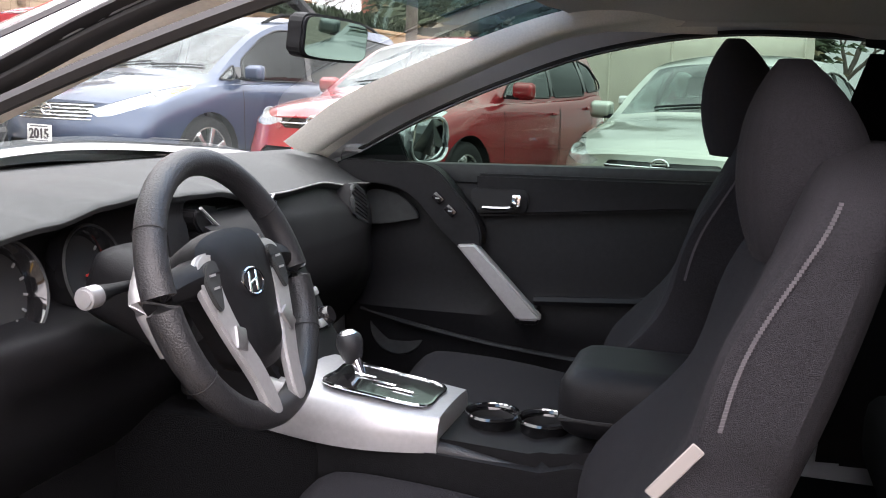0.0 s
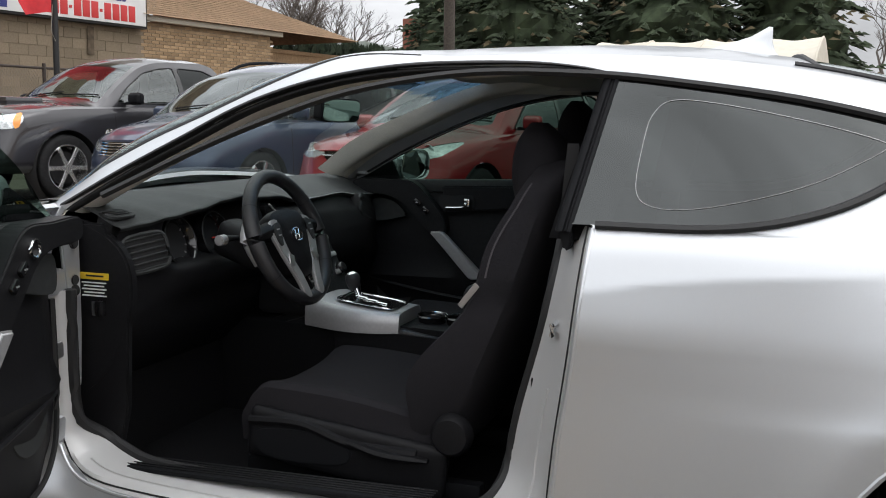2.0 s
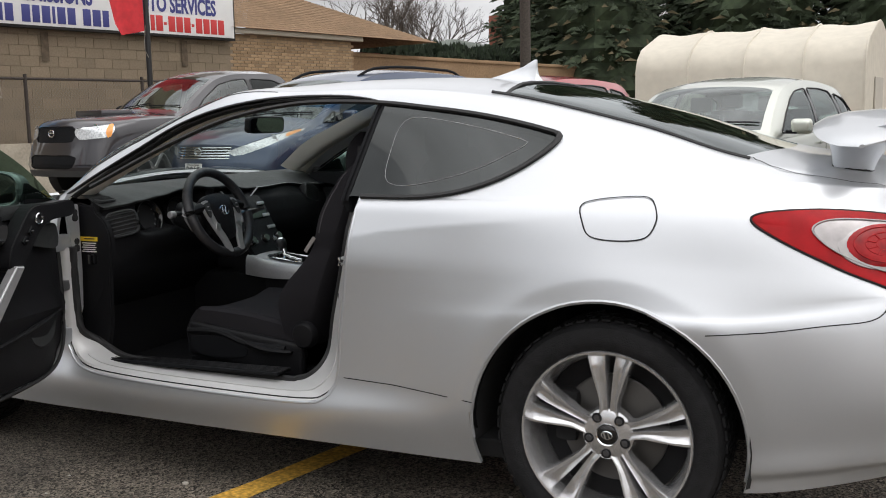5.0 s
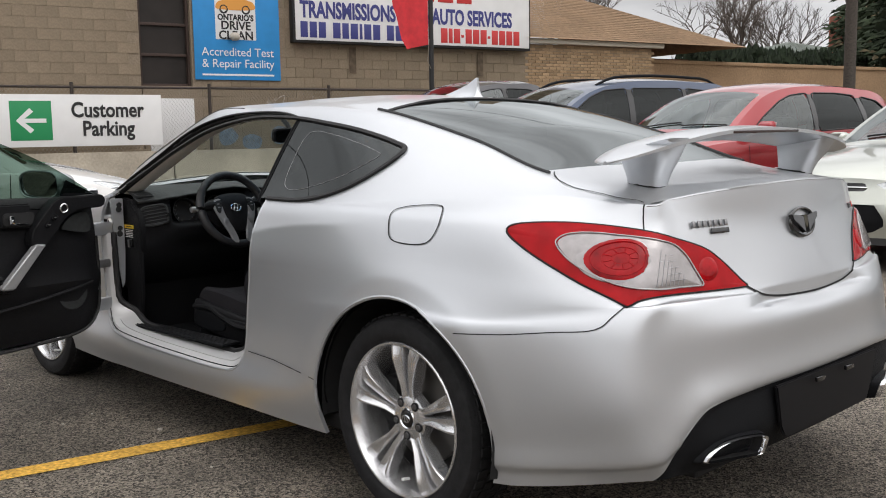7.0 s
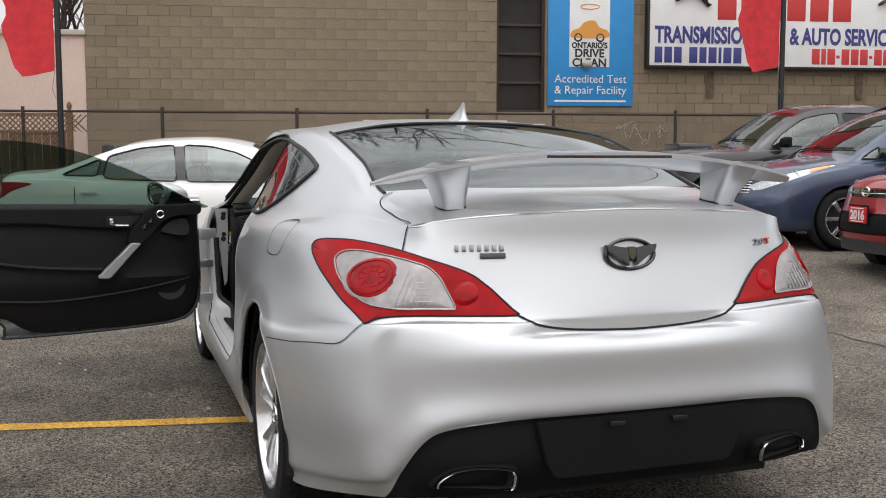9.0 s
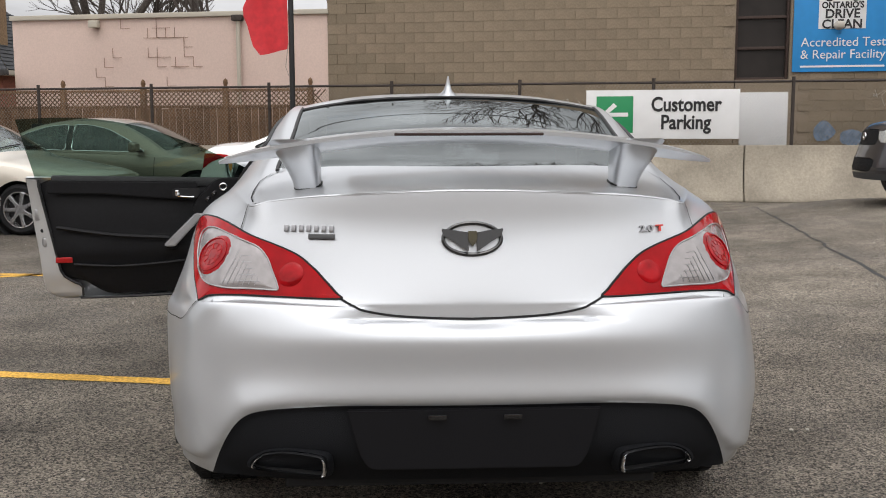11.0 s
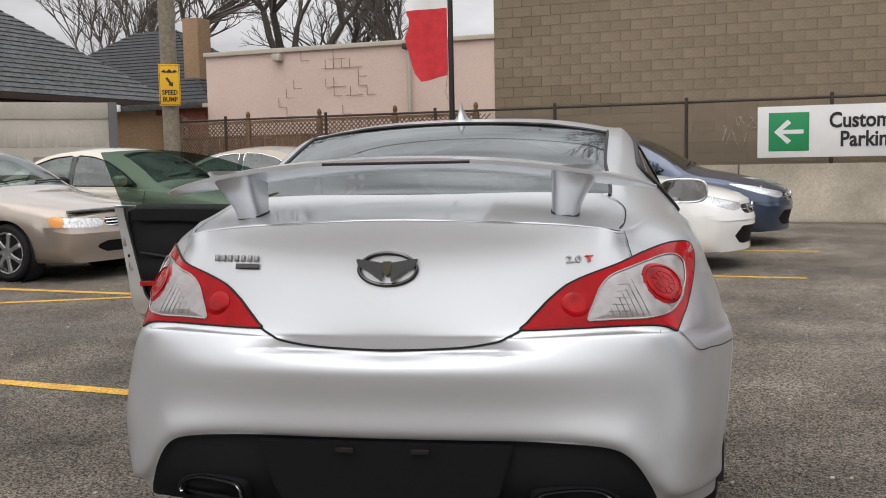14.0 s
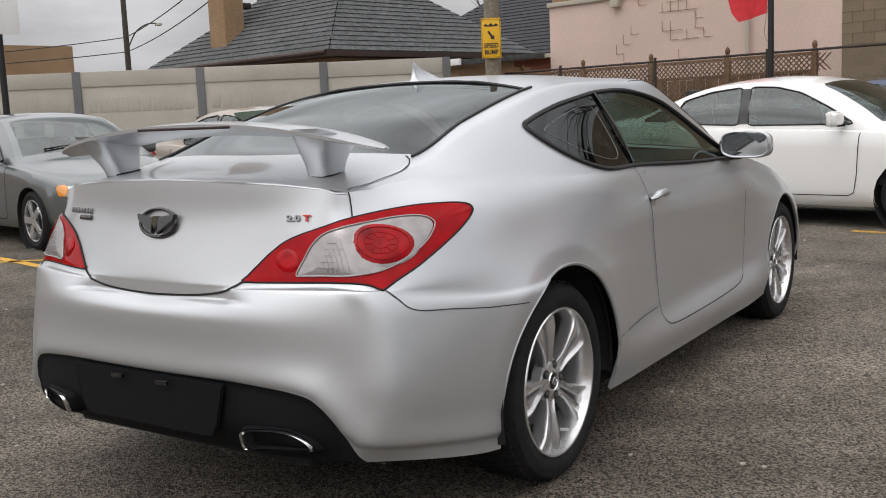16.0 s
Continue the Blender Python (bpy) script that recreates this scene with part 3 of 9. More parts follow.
sign = place(new("parking_sign"), FN + .03, 1.475, 1.53)
tagged(sign, "white customer parking sign with green arrow", "sign")
part("board", box(.02, 2.71, .88, (0, 0, 0), .004), M_signwhite, sign)
part("arrow_field", box(.006, .66, .66, (.012, -.84, 0), .002), M_green, sign)
for pts in ([(-.24, 0), (-.02, .21), (.04, .15), (-.10, .035), (.24, .035), (.24, -.035), (-.10, -.035), (.04, -.15), (-.02, -.21)],):
    part("arrow", turned(prism(pts, .005, "X", 0), Matrix.Translation((.014, -.84, 0))), M_signwhite, sign, "", False)
for body, z in (("Customer", .06), ("Parking", -.26)):
    t = text_bm(body, .36, "CENTER", .009, .003)
    turned(t, pose(.016, .42, z, 0, 0, 90) @ Matrix.Diagonal((.83, 1, 1, 1)))
    part("lettering", t, M_ink, sign, "", False)
# a second one, high on a black pole at the far side of the lot
sign_far = copy_thing(sign, lot(-3.25, -14.44, 3.28, 60))
tagged(sign_far, "white customer parking sign high on a black pole", "sign")
sign_pole = tagged(part("sign_pole", tube([(0, 0, 0), (0, 0, 3.75)], .055, 10), M_pole), "black steel pole carrying a parking sign", "pole")
sign_pole.matrix_world = lot(-4.16, -13.98, 0, 60)

# blue banner
ban = place(new("drive_clean_banner"), W_N + .03, 4.82)
tagged(ban, "blue accredited test and repair facility banner", "banner")
part("cloth", box(.012, 1.79, 2.5, (0, 0, 3.58), .002), M_blue, ban)
part("white_field", box(.006, .84, 1.42, (.010, -.03, 3.83), .001), M_signwhite, ban)
car_pts = smooth_loop([(-.40, 3.72), (-.36, 3.84), (-.22, 3.90), (-.10, 4.02), (.10, 4.05), (.20, 3.92), (.36, 3.86), (.41, 3.74), (.20, 3.70), (-.2, 3.70)], 40)
part("pictogram", prism([(y - .03, z) for y, z in car_pts], .006, "X", 0), M_orange, ban, "", False).location = (.014, 0, 0)
part("halo", tube([(.016, -.03 + .2 * math.cos(2 * math.pi * k / 24), 4.33 + .05 * math.sin(2 * math.pi * k / 24)) for k in range(24)], .010, 5, True), M_orange, ban)
for y in (-.24, .22):
    part("pictogram_wheel", lathe([(.055, .0), (.075, .006), (.09, .0)], 20), M_ink, ban).matrix_local = pose(.018, y - .03, 3.71, 0, 0, -90)
for body, size, z, y, m, wdt in (("ONTARIO'S", .16, 3.50, -.03, M_ink, .9), ("DRIVE", .23, 3.32, -.03, M_ink, 1.0), ("CLEAN", .23, 3.13, -.03, M_ink, 1.0), ("Accredited Test", .235, 2.80, 0, M_signwhite, .98), ("& Repair Facility", .235, 2.575, 0, M_signwhite, .98)):
    t = text_bm(body, size, "CENTER", .006 if m is M_ink else .0, .002)
    turned(t, pose(.018, y, z, 0, 0, 90) @ Matrix.Diagonal((wdt, 1, 1, 1)))
    part("lettering", t, m, ban, "", False)
part("small_print", box(.004, 1.5, .035, (.010, 0, 2.43), 0), M_signwhite, ban)
spot = place(part("wall_spotlight", lathe([(.0005, .09), (.06, .08), (.085, .02), (.08, -.05), (.03, -.10), (.0005, -.10)], 20), M_panel, None), W_N + .16, 4.72, 3.17)
tagged(spot, "small grey round flood lamp on the wall", "lamp")
part("bracket", tube([(-.16, 0, 0), (0, 0, -.02)], .018, 6), M_post, spot)

# garage sign
gs = place(new("garage_sign"), W_N + .02, 8.975)
tagged(gs, "large white garage sign with navy and red lettering", "sign")
part("cabinet", box(.18, 6.05, 2.05, (.09, 0, 4.13), .01), M_ink, gs)
part("face", box(.02, 5.95, 1.95, (.19, 0, 4.13), .004), M_signwhite, gs)
t = text_bm("TRANSMISSIONS", .46, "LEFT", .016, .003)
turned(t, pose(.205, -2.87, 3.62, 0, 0, 90) @ Matrix.Diagonal((.66, 1, 1, 1)))
part("lettering", t, M_navy, gs, "", False)
t = text_bm("& AUTO SERVICES", .46, "LEFT", .016, .003)
turned(t, pose(.205, .02, 3.62, 0, 0, 90) @ Matrix.Diagonal((.66, 1, 1, 1)))
part("lettering", t, M_navy, gs, "", False)
y = -2.87
for wd in (.16, .16, .16, -.12, .17, .15, .17, .06, .17, .17, -.12, .17, .18, .14):
    if wd > 0:
        part("address_bar", box(.008, wd, .32, (.203, y + wd / 2, 3.37), .002), M_navy, gs)
        y += wd + .045
    else:
        y -= wd
y = .52
for wd in (.17, .10, .17, -.10, .17, .17, .17, -.10, .17, .17, .17, .17):
    if wd > 0:
        part("number_bar", box(.008, wd, .32, (.203, y + wd / 2, 3.37), .002), M_signred, gs)
        y += wd + .035
    else:
        part("number_dash", box(.008, .07, .06, (.203, y + .03, 3.37), .002), M_signred, gs)
        y += .11
for k in range(6):
    part("name_bar", box(.008, .40, .58, (.203, -1.35 + .50 * k, 4.38), .004), M_signred, gs)
for y in (-2.1, 2.3):
    gear = tube(cr([(.205, y - .35, 4.45), (.205, y - .1, 4.58), (.205, y + .2, 4.50), (.205, y + .36, 4.36)], 16), [.06 + .07 * abs(math.sin(k * 1.1)) for k in range(17)], 10, False, .3)
    part("gearbox_drawing", gear, M_post, gs)
for y in (-1.6, 1.7):
    part("wall_stain", box(.004, .16, .55, (.018, y, 2.78), .002), mat("rust_stain", (0.10, 0.075, 0.05), .95, 0, 8, .4), gs, "", False)

# flag poles
def flag_pole(n, u, mirror, low, high, white):
    f = place(new("flag_pole"), n, u)
    tagged(f, "black pole with torn red dealership flag", "flag", "dealership flags")
    part("pole", tube([(0, 0, 0), (0, 0, 4.2), (0, 0, 6.2)], [.05, .045, .03], 12), M_pole, f)
    rows = []
    for k in range(15):
        z = low + (high - low) * k / 14
        wd = .74 * (1 - .35 * max(0, 1 - k / 3.0)) * (1 + .06 * math.sin(k * 1.7))
        rows.append([(.05 * math.sin(j * .9 + k * .35) * j / 8, -mirror * (.06 + wd * j / 8), z - .10 * (j / 8) * (1 - k / 14.0) * (1 if k < 3 else .2) + (.18 * j / 8 if mirror < 0 and k < 2 else 0)) for j in range(9)])
    cut = int(15 * white)
    part("flag", grid_bm(rows[:cut + 1]), M_flag, f, "torn red flag cloth")
    if cut < 14:
        part("flag_top", grid_bm(rows[cut:]), M_signwhite, f, "white upper flag with red bars")
        for j in range(4):
            part("flag_bar", box(.006, .10, .16, (.04, -mirror * (.18 + .15 * j), high - .38), .002), M_signred, f)
    part("cord", tube([(.02, -mirror * .05, low + .1), (.03, -mirror * .10, low - .3), (.05, -mirror * .04, low - .45)], .006, 5), M_wire, f)
    return f


flag_pole(-13.0, 7.37, 1, 2.85, 5.2, .98)
flag_pole(-12.7, -4.75, 1, 2.62, 4.6, .56)

# wooden fence with lattice
wf = place(new("wooden_fence"), -15.35, 0)
tagged(wf, "brown board fence with lattice top", "fence")
board = mesh_of(box(.02, .135, 1.72, (0, 0, .86), .004, 1), M_wood, False)
for k in range(48):
    o = new("board", board)
    o.parent = wf
    o.location = (rnd.uniform(-.006, .006), -12.2 + .145 * k, rnd.uniform(-.015, .015))
for z in (1.74, 2.06):
    part("rail", box(.05, 7.1, .05, (.0, -8.75, z), .005), M_wood, wf)
lat = bmesh.new()
for k in range(72):
    for sgn in (1, -1):
        join(lat, box(.008, .022, .44, (.004 * sgn, -12.2 + .1 * k, 1.90), 0, 1, Matrix.Rotation(radians(45 * sgn), 4, "X")))
part("lattice", lat, M_wood, wf, "", False)
for k in range(5):
    ps = part("fence_post", box(.10, .10, 2.15, (.0, -12.25 + 1.75 * k, 1.07), .006), M_wood, wf)
    part("finial", lathe([(.0005, .16), (.04, .12), (.05, .06), (.03, .0)], 12, "Z"), M_wood, ps).location = (0, -12.25 + 1.75 * k, 2.14)

# pale concrete panel fence
M_panel_post = mat("post_concrete", (0.15, 0.15, 0.155), 0.9, 0, 25, 0.06, 0.08, 40, 0, 0.2, 0.7, 0.12)
pf = new("panel_fence")
pf.matrix_world = lot(-11.8, -11.2, 0, math.degrees(math.atan2(-.69, .724)))
tagged(pf, "pale ribbed concrete panel fence", "fence")
for k in range(9):
    x = 2.45 * k
    part("panel", box(2.32, .10, 2.02, (x + 1.22, 0, 1.06), .01), M_panel, pf)
    for j in range(10):
        part("panel_rib", box(.17, .02, .30, (x + .26 + .212 * j, .046, 1.70), .005), M_panel, pf)
    part("panel_cap", box(2.30, .14, .30, (x + 1.225, 0, 2.205), .012), M_panel, pf)
    part("panel_post", box(.16, .18, 2.36, (x, 0, 1.18), .01), M_panel_post, pf)

# utility pole with speed bump sign
up = place(new("utility_pole"), -11.45, -9.62)
tagged(up, "weathered wooden utility pole", "pole")
part("shaft", tube([(0, 0, 0), (0, 0, 4), (0, 0, 9)], [.15, .14, .11], 14), M_polewood, up)
sb = place(new("speed_bump_sign"), -11.29, -9.50)
sb.rotation_euler.z += radians(38)
tagged(sb, "yellow speed bump warning sign", "sign")
part("plate", box(.008, .36, .72, (0, 0, 2.58), .003), M_signyellow, sb)
part("border", tube([(.006, y, z) for y, z in ((-.165, 2.24), (.165, 2.24), (.165, 2.92), (-.165, 2.92))], .005, 4, True), M_ink, sb)
part("hump_symbol", prism(smooth_loop([(-.13, 2.80), (-.09, 2.84), (-.05, 2.81), (0, 2.85), (.05, 2.81), (.09, 2.84), (.13, 2.80), (0, 2.79)], 30), .004, "X"), M_ink, sb, "", False).location = (.005, 0, 0)
part("arrow_symbol", turned(prism([(-.02, .09), (.02, .09), (.02, -.03), (.05, -.03), (0, -.10), (-.05, -.03), (-.02, -.03)], .004, "X"), pose(.005, .0, 2.63, 35)), M_ink, sb, "", False)
for body, z in (("SPEED", 2.41), ("BUMP", 2.29)):
    t = text_bm(body, .115, "CENTER", .004, .001)
    part("lettering", turned(t, pose(.007, 0, z, 0, 0, 90) @ Matrix.Diagonal((.85, 1, 1, 1))), M_ink, sb, "", False)


# ---- houses and far things ----
def hip_house(name, label, n0, n1, u0, u1, eave, ridge, wall_m, roof_m, over=.45):
    h = new(name)
    h.matrix_world = lot((n0 + n1) / 2, (u0 + u1) / 2)
    tagged(h, label, "house")
    a, b = (n1 - n0) / 2, (u1 - u0) / 2
    part("wall", box(2 * a, 2 * b, eave, (0, 0, eave / 2)), wall_m, h, "", False)
    A, B = a + over, b + over
    rl = max(0.0, max(A, B) - min(A, B))
    tips = [(-rl, 0, ridge), (rl, 0, ridge)] if A > B else [(0, -rl, ridge), (0, rl, ridge)]
    z = eave - .05
    c = [(-A, -B, z), (A, -B, z), (A, B, z), (-A, B, z)]
    sides = [(c[0], c[1], tips[1], tips[0]), (c[1], c[2], tips[1], tips[1]), (c[2], c[3], tips[0], tips[1]), (c[3], c[0], tips[0], tips[0])] if A > B else [(c[0], c[1], tips[0], tips[0]), (c[1], c[2], tips[1], tips[0]), (c[2], c[3], tips[1], tips[1]), (c[3], c[0], tips[0], tips[1])]
    rb = bmesh.new()
    for p, q, r2, s2 in sides:
        p, q, r2, s2 = map(Vector, (p, q, r2, s2))
        rows_n = 22
        nrm = (q - p).cross(s2 - p).normalized()
        for k in range(rows_n):
            f0, f1 = k / rows_n, (k + 1) / rows_n
            a0, b0 = p.lerp(s2, f0) + nrm * .035, q.lerp(r2, f0) + nrm * .035
            a1, b1 = p.lerp(s2, f1) + nrm * .012, q.lerp(r2, f1) + nrm * .012
            a2, b2 = p.lerp(s2, f0) + nrm * .0, q.lerp(r2, f0) + nrm * .0
            vs = [rb.verts.new(v) for v in (a0, b0, b1, a1)]
            rb.faces.new(vs)
            vs2 = [rb.verts.new(v) for v in (a2, b2, b0, a0)]
            rb.faces.new(vs2)
    bmesh.ops.remove_doubles(rb, verts=rb.verts, dist=.0005)
    tagged(part("roof", rb, roof_m, h, "", False), kind="stuff")
    part("fascia", box(2 * A, 2 * B, .16, (0, 0, eave - .10), .01), M_fascia if wall_m is not M_brickfar else M_rust, h)
    return h


h1 = hip_house("house", "brick bungalow with grey shingle hip roof", -19.0, -12.5, -23.6, -15.7, 2.85, 5.6, M_brickfar, M_shingle_grey)
ch = part("chimney", box(.62, .78, 4.2, (2.75, -1.25, 4.9), .01), M_brickfar, h1)
part("chimney_cap", box(.78, .94, .14, (2.75, -1.25, 7.05), .02), M_concrete, ch)
for x, y, z in ((1.6, .9, 4.72), (.2, 1.3, 5.0), (1.9, -1.6, 4.5)):
    part("roof_vent", box(.30, .30, .16, (x, y, z), .05), M_post, h1)
part("eaves_gutter", tube([(3.25 + .47, -4.3, 2.78), (3.25 + .47, 4.3, 2.78)], .06, 8), M_rust, h1)
h2 = hip_house("house", "brick house with dark shingle hip roof", -31.0, -23.5, -26.5, -17.2, 3.1, 6.0, M_redbrick, M_shingle_dark)
part("chimney", box(.7, .6, 2.6, (2.6, 3.6, 4.6), .01), M_brickfar, h2)
for y in (1.2, 3.0):
    part("window", box(.06, .9, 1.0, (3.77, y, 1.9), .01), M_dark_window, h2)
shed = place(new("lean_to_shed"), -14.6, -15.0)
tagged(shed, "low shed with pale fascia", "shed")
part("wall", box(2.4, 5.2, 2.25, (0, 0, 1.12)), M_brickfar, shed, "", False)
part("roof", box(2.9, 5.7, .12, (0, 0, 2.42), .01, 2, Matrix.Rotation(radians(4), 4, "Y")), M_shingle_grey, shed)
part("fascia", box(.06, 5.74, .14, (1.44, 0, 2.34), .01), M_signwhite, shed)

# buff brick annexe with brown hip roof beyond the garage
ax = place(new("brick_annexe"), W_N, 14.08)
tagged(ax, "buff brick annexe with brown hip roof", "building")
part("wall", box(7.6, 4.15, 3.3, (-3.86, 0, 1.65)), M_mortar, ax, "", False)
brick = mesh_of(box(.012, .205, .062, (0, 0, 0), .003, 1), M_brick, False)
count = 0
vv, ff = [], []
for c in range(44):
    z = .05 + .0745 * c
    u = -2.06 + (.0 if c % 2 else .11)
    while u < 2.0:
        if z > 2.1 and count < 260:
            o = new("brick", brick)
            o.parent = ax
            o.location = (-.054, u + .1, z)
            count += 1
        else:
            b0 = len(vv)
            vv += [(-.050, u, z - .031), (-.050, u + .205, z - .031), (-.050, u + .205, z + .031), (-.050, u, z + .031)]
            vv += [(-.062, a, b) for _, a, b in vv[b0:b0 + 4]]
            ff += [tuple(b0 + i for i in f) for f in ((0, 1, 2, 3), (4, 5, 1, 0), (6, 7, 3, 2))]
        u += .217
me = bpy.data.meshes.new("bricks")
me.from_pydata(vv, [], ff)
me.materials.append(island_mat(mat("buff_brick_rest", (0.34, 0.235, 0.14), 0.9, 0, 40, 0.15, 0.3, 60), .3))
o = new("brick_rest", me)
o.parent = ax
tagged(o, kind="stuff")
part("gutter", box(.16, 4.6, .12, (.06, .05, 3.36), .02), M_fascia, ax)
rb = bmesh.new()
for k in range(26):
    f0, f1 = k / 26, min(1.0, (k + 1.4) / 26)
    for side in range(2):
        if side == 0:
            a = [(.25 - 4.2 * f0, -2.2, 3.40 + 1.75 * f0 + .02), (.25 - 4.2 * f0, 2.4 + 3.0 * (1 - f0) - 2.4 * 0, 3.40 + 1.75 * f0 + .02), (.25 - 4.2 * f1, 2.4 + 3.0 * (1 - f1), 3.40 + 1.75 * f1), (.25 - 4.2 * f1, -2.2, 3.40 + 1.75 * f1)]
        else:
            a = [(.25 - 4.2 * f0, 5.4 - 3.0 * f0, 3.40 + 1.75 * f0 + .02), (-8.2 + 4.2 * f0, 5.4 - 3.0 * f0, 3.40 + 1.75 * f0 + .02), (-8.2 + 4.2 * f1, 5.4 - 3.0 * f1, 3.40 + 1.75 * f1), (.25 - 4.2 * f1, 5.4 - 3.0 * f1, 3.40 + 1.75 * f1)]
        rb.faces.new([rb.verts.new(p) for p in a])
bmesh.ops.recalc_face_normals(rb, faces=rb.faces)
tagged(part("roof", rb, M_shingle_brown, ax, "", False), kind="stuff")
part("side_wing", box(6.0, 3.0, 3.2, (-4.6, 3.5, 1.6)), M_redbrick, ax, "", False)
lw = place(part("boundary_wall", box(.3, 24.0, 3.0, (0, 0, 1.5)), M_brickfar, None, "", False), -16.9, 28.3)
tagged(lw, "long low brown brick wall", "wall", kind="structure")
part("wall_cap", box(.4, 24.0, .10, (0, 0, 3.02), .01), M_brickfar, lw)

far = hip_house("far_house", "distant house with pale green-grey roof", -32.0, -22.0, 30.0, 40.0, 3.6, 5.0, M_brickfar, M_shingle_green)
part("chimney", box(.8, .8, 1.5, (3.5, -1.0, 5.0), .01), M_redbrick, far)

# cream canopy on the far side of the lot
cn = new("vehicle_canopy")
cn.matrix_world = pose(.10, 18.2, -.12, 0, 0, 174)
tagged(cn, "long cream fabric canopy shelter", "canopy")
ARCH = [(-1.70, 0), (-1.70, 1.2), (-1.69, 2.25), (-1.60, 2.48), (-1.35, 2.70), (-.70, 2.94), (-.25, 3.08), (0, 3.11), (.25, 3.08), (.70, 2.94), (1.35, 2.70), (1.60, 2.48), (1.69, 2.25), (1.70, 1.2), (1.70, 0)]
for k in range(4):
    x0 = 1.12 * k
    rows = []
    for y, z in ARCH:
        rows.append([(x, y, z - .045 * math.sin((x - x0) / 1.1 * math.pi) * min(1.0, z / 2.0) + .012 * math.sin(x * 9 + y * 4)) for x in np.linspace(x0, x0 + 1.1, 9)])
    part("fabric_bay", grid_bm(rows), M_canopy, cn)
    part("hoop", tube([(x0, y, z + .004) for y, z in ARCH], .022, 6), M_canopy, cn)
part("canopy_end", turned(prism(ARCH, .03, "X"), Matrix.Translation((-.02, 0, 0))), M_canopy, cn, "", False)
part("end_flap", box(.03, 1.0, 2.0, (-.04, .2, 1.0), .01), M_panel, cn)

u2 = place(new("utility_pole"), -15.0, 22.6)
tagged(u2, "dark wooden utility pole with lamp arm", "pole")
part("shaft", tube([(0, 0, 0), (0, 0, 5), (0, 0, 10)], [.17, .16, .13], 12), M_bark, u2)
part("notice", box(.02, .30, .45, (.16, -.1, 5.1), .004), M_signwhite, u2)
u3 = place(new("street_lamp"), -19.7, -39.7)
tagged(u3, "dark street lamp post with curved arm", "street lamp")
part("shaft", tube([(0, 0, 0), (0, 0, 9)], [.15, .11], 10), M_bark, u3)
part("arm", tube(cr([(0, 0, 4.7), (-.35, .25, 5.5), (-.75, .55, 5.85), (-1.1, .8, 5.9)], 14), .03, 8), M_post, u3)
part("lamp_head", box(.22, .34, .14, (-1.2, .88, 5.84), .05), M_panel, u3)
for k, (a, b, sag) in enumerate((((-19.7, -39.7, 5.3), (-11.45, -9.62, 8.7), .7), ((-19.7, -39.7, 4.65), (-11.45, -9.62, 8.1), .8), ((-19.7, -39.7, 5.3), (-4.5, -55.7, 5.2), .5), ((-19.7, -39.7, 4.65), (-7.7, -52.4, 4.6), .3), ((-11.45, -9.62, 8.4), (-15.0, 22.6, 9.5), 1.0))):
    p, q = lot(*a[:2]).translation, lot(*b[:2]).translation
    p.z, q.z = a[2], b[2]
    wv = part("overhead_wire", tube([p.lerp(q, j / 24) - Vector((0, 0, sag * 4 * (j / 24) * (1 - j / 24))) for j in range(25)], .022, 5), M_ink, None)
    tagged(wv, "slack black overhead power cable", "cable", "overhead cables")


# ---- trees ----
def bare_tree(seed, height, spread, material, depth=6):
    rr = random.Random(seed)
    trunk, crown = bmesh.new(), bmesh.new()

    def seg(bm, p, q, r0, r1, sides):
        d = (q - p).normalized()
        s = d.cross(Vector((0.3, 0.5, 0.8))).normalized()
        t = d.cross(s)
        a = [bm.verts.new(p + (s * math.cos(2 * math.pi * k / sides) + t * math.sin(2 * math.pi * k / sides)) * r0) for k in range(sides)]
        b = [bm.verts.new(q + (s * math.cos(2 * math.pi * k / sides) + t * math.sin(2 * math.pi * k / sides)) * r1) for k in range(sides)]
        for k in range(sides):
            bm.faces.new((a[k], a[(k + 1) % sides], b[(k + 1) % sides], b[k]))

    def grow(p, d, ln, r, lev):
        n = 3
        bm = trunk if lev < 2 else crown
        sides = 7 if lev < 2 else (4 if lev < 4 else 3)
        for k in range(n):
            q = p + d * ln / n
            seg(bm, p, q, r * (1 - .25 * k / n), r * (1 - .25 * (k + 1) / n), sides)
            p = q
            d = (d + Vector((rr.uniform(-1, 1), rr.uniform(-1, 1), rr.uniform(-.5, .8))) * .17).normalized()
            if lev >= 2 and lev < depth and rr.random() < .55:
                e = (d + Vector((rr.uniform(-1, 1), rr.uniform(-1, 1), rr.uniform(-.4, .7))) * spread * .9).normalized()
                grow(p, e, ln * rr.uniform(.45, .65), r * .45, lev + 2)
        if lev < depth:
            for _ in range(rr.choice((2, 3, 3)) if lev else 4):
                e = (d + Vector((rr.uniform(-1, 1), rr.uniform(-1, 1), rr.uniform(-.35, .7))) * spread).normalized()
                grow(p, e, ln * rr.uniform(.62, .84), r * rr.uniform(.5, .68), lev + 1)

    grow(Vector((0, 0, 0)), Vector((0, 0, 1)), height * .30, height * .022, 0)
    root = new("bare_tree")
    tagged(root, "leafless deciduous tree with fine bare twigs", "tree", "bare trees")
    part("trunk", trunk, material, root, "", False)
    tagged(part("crown", crown, material, root, "", False), kind="stuff")
    return root


def far_at(n, u):
    return lot(n, u)


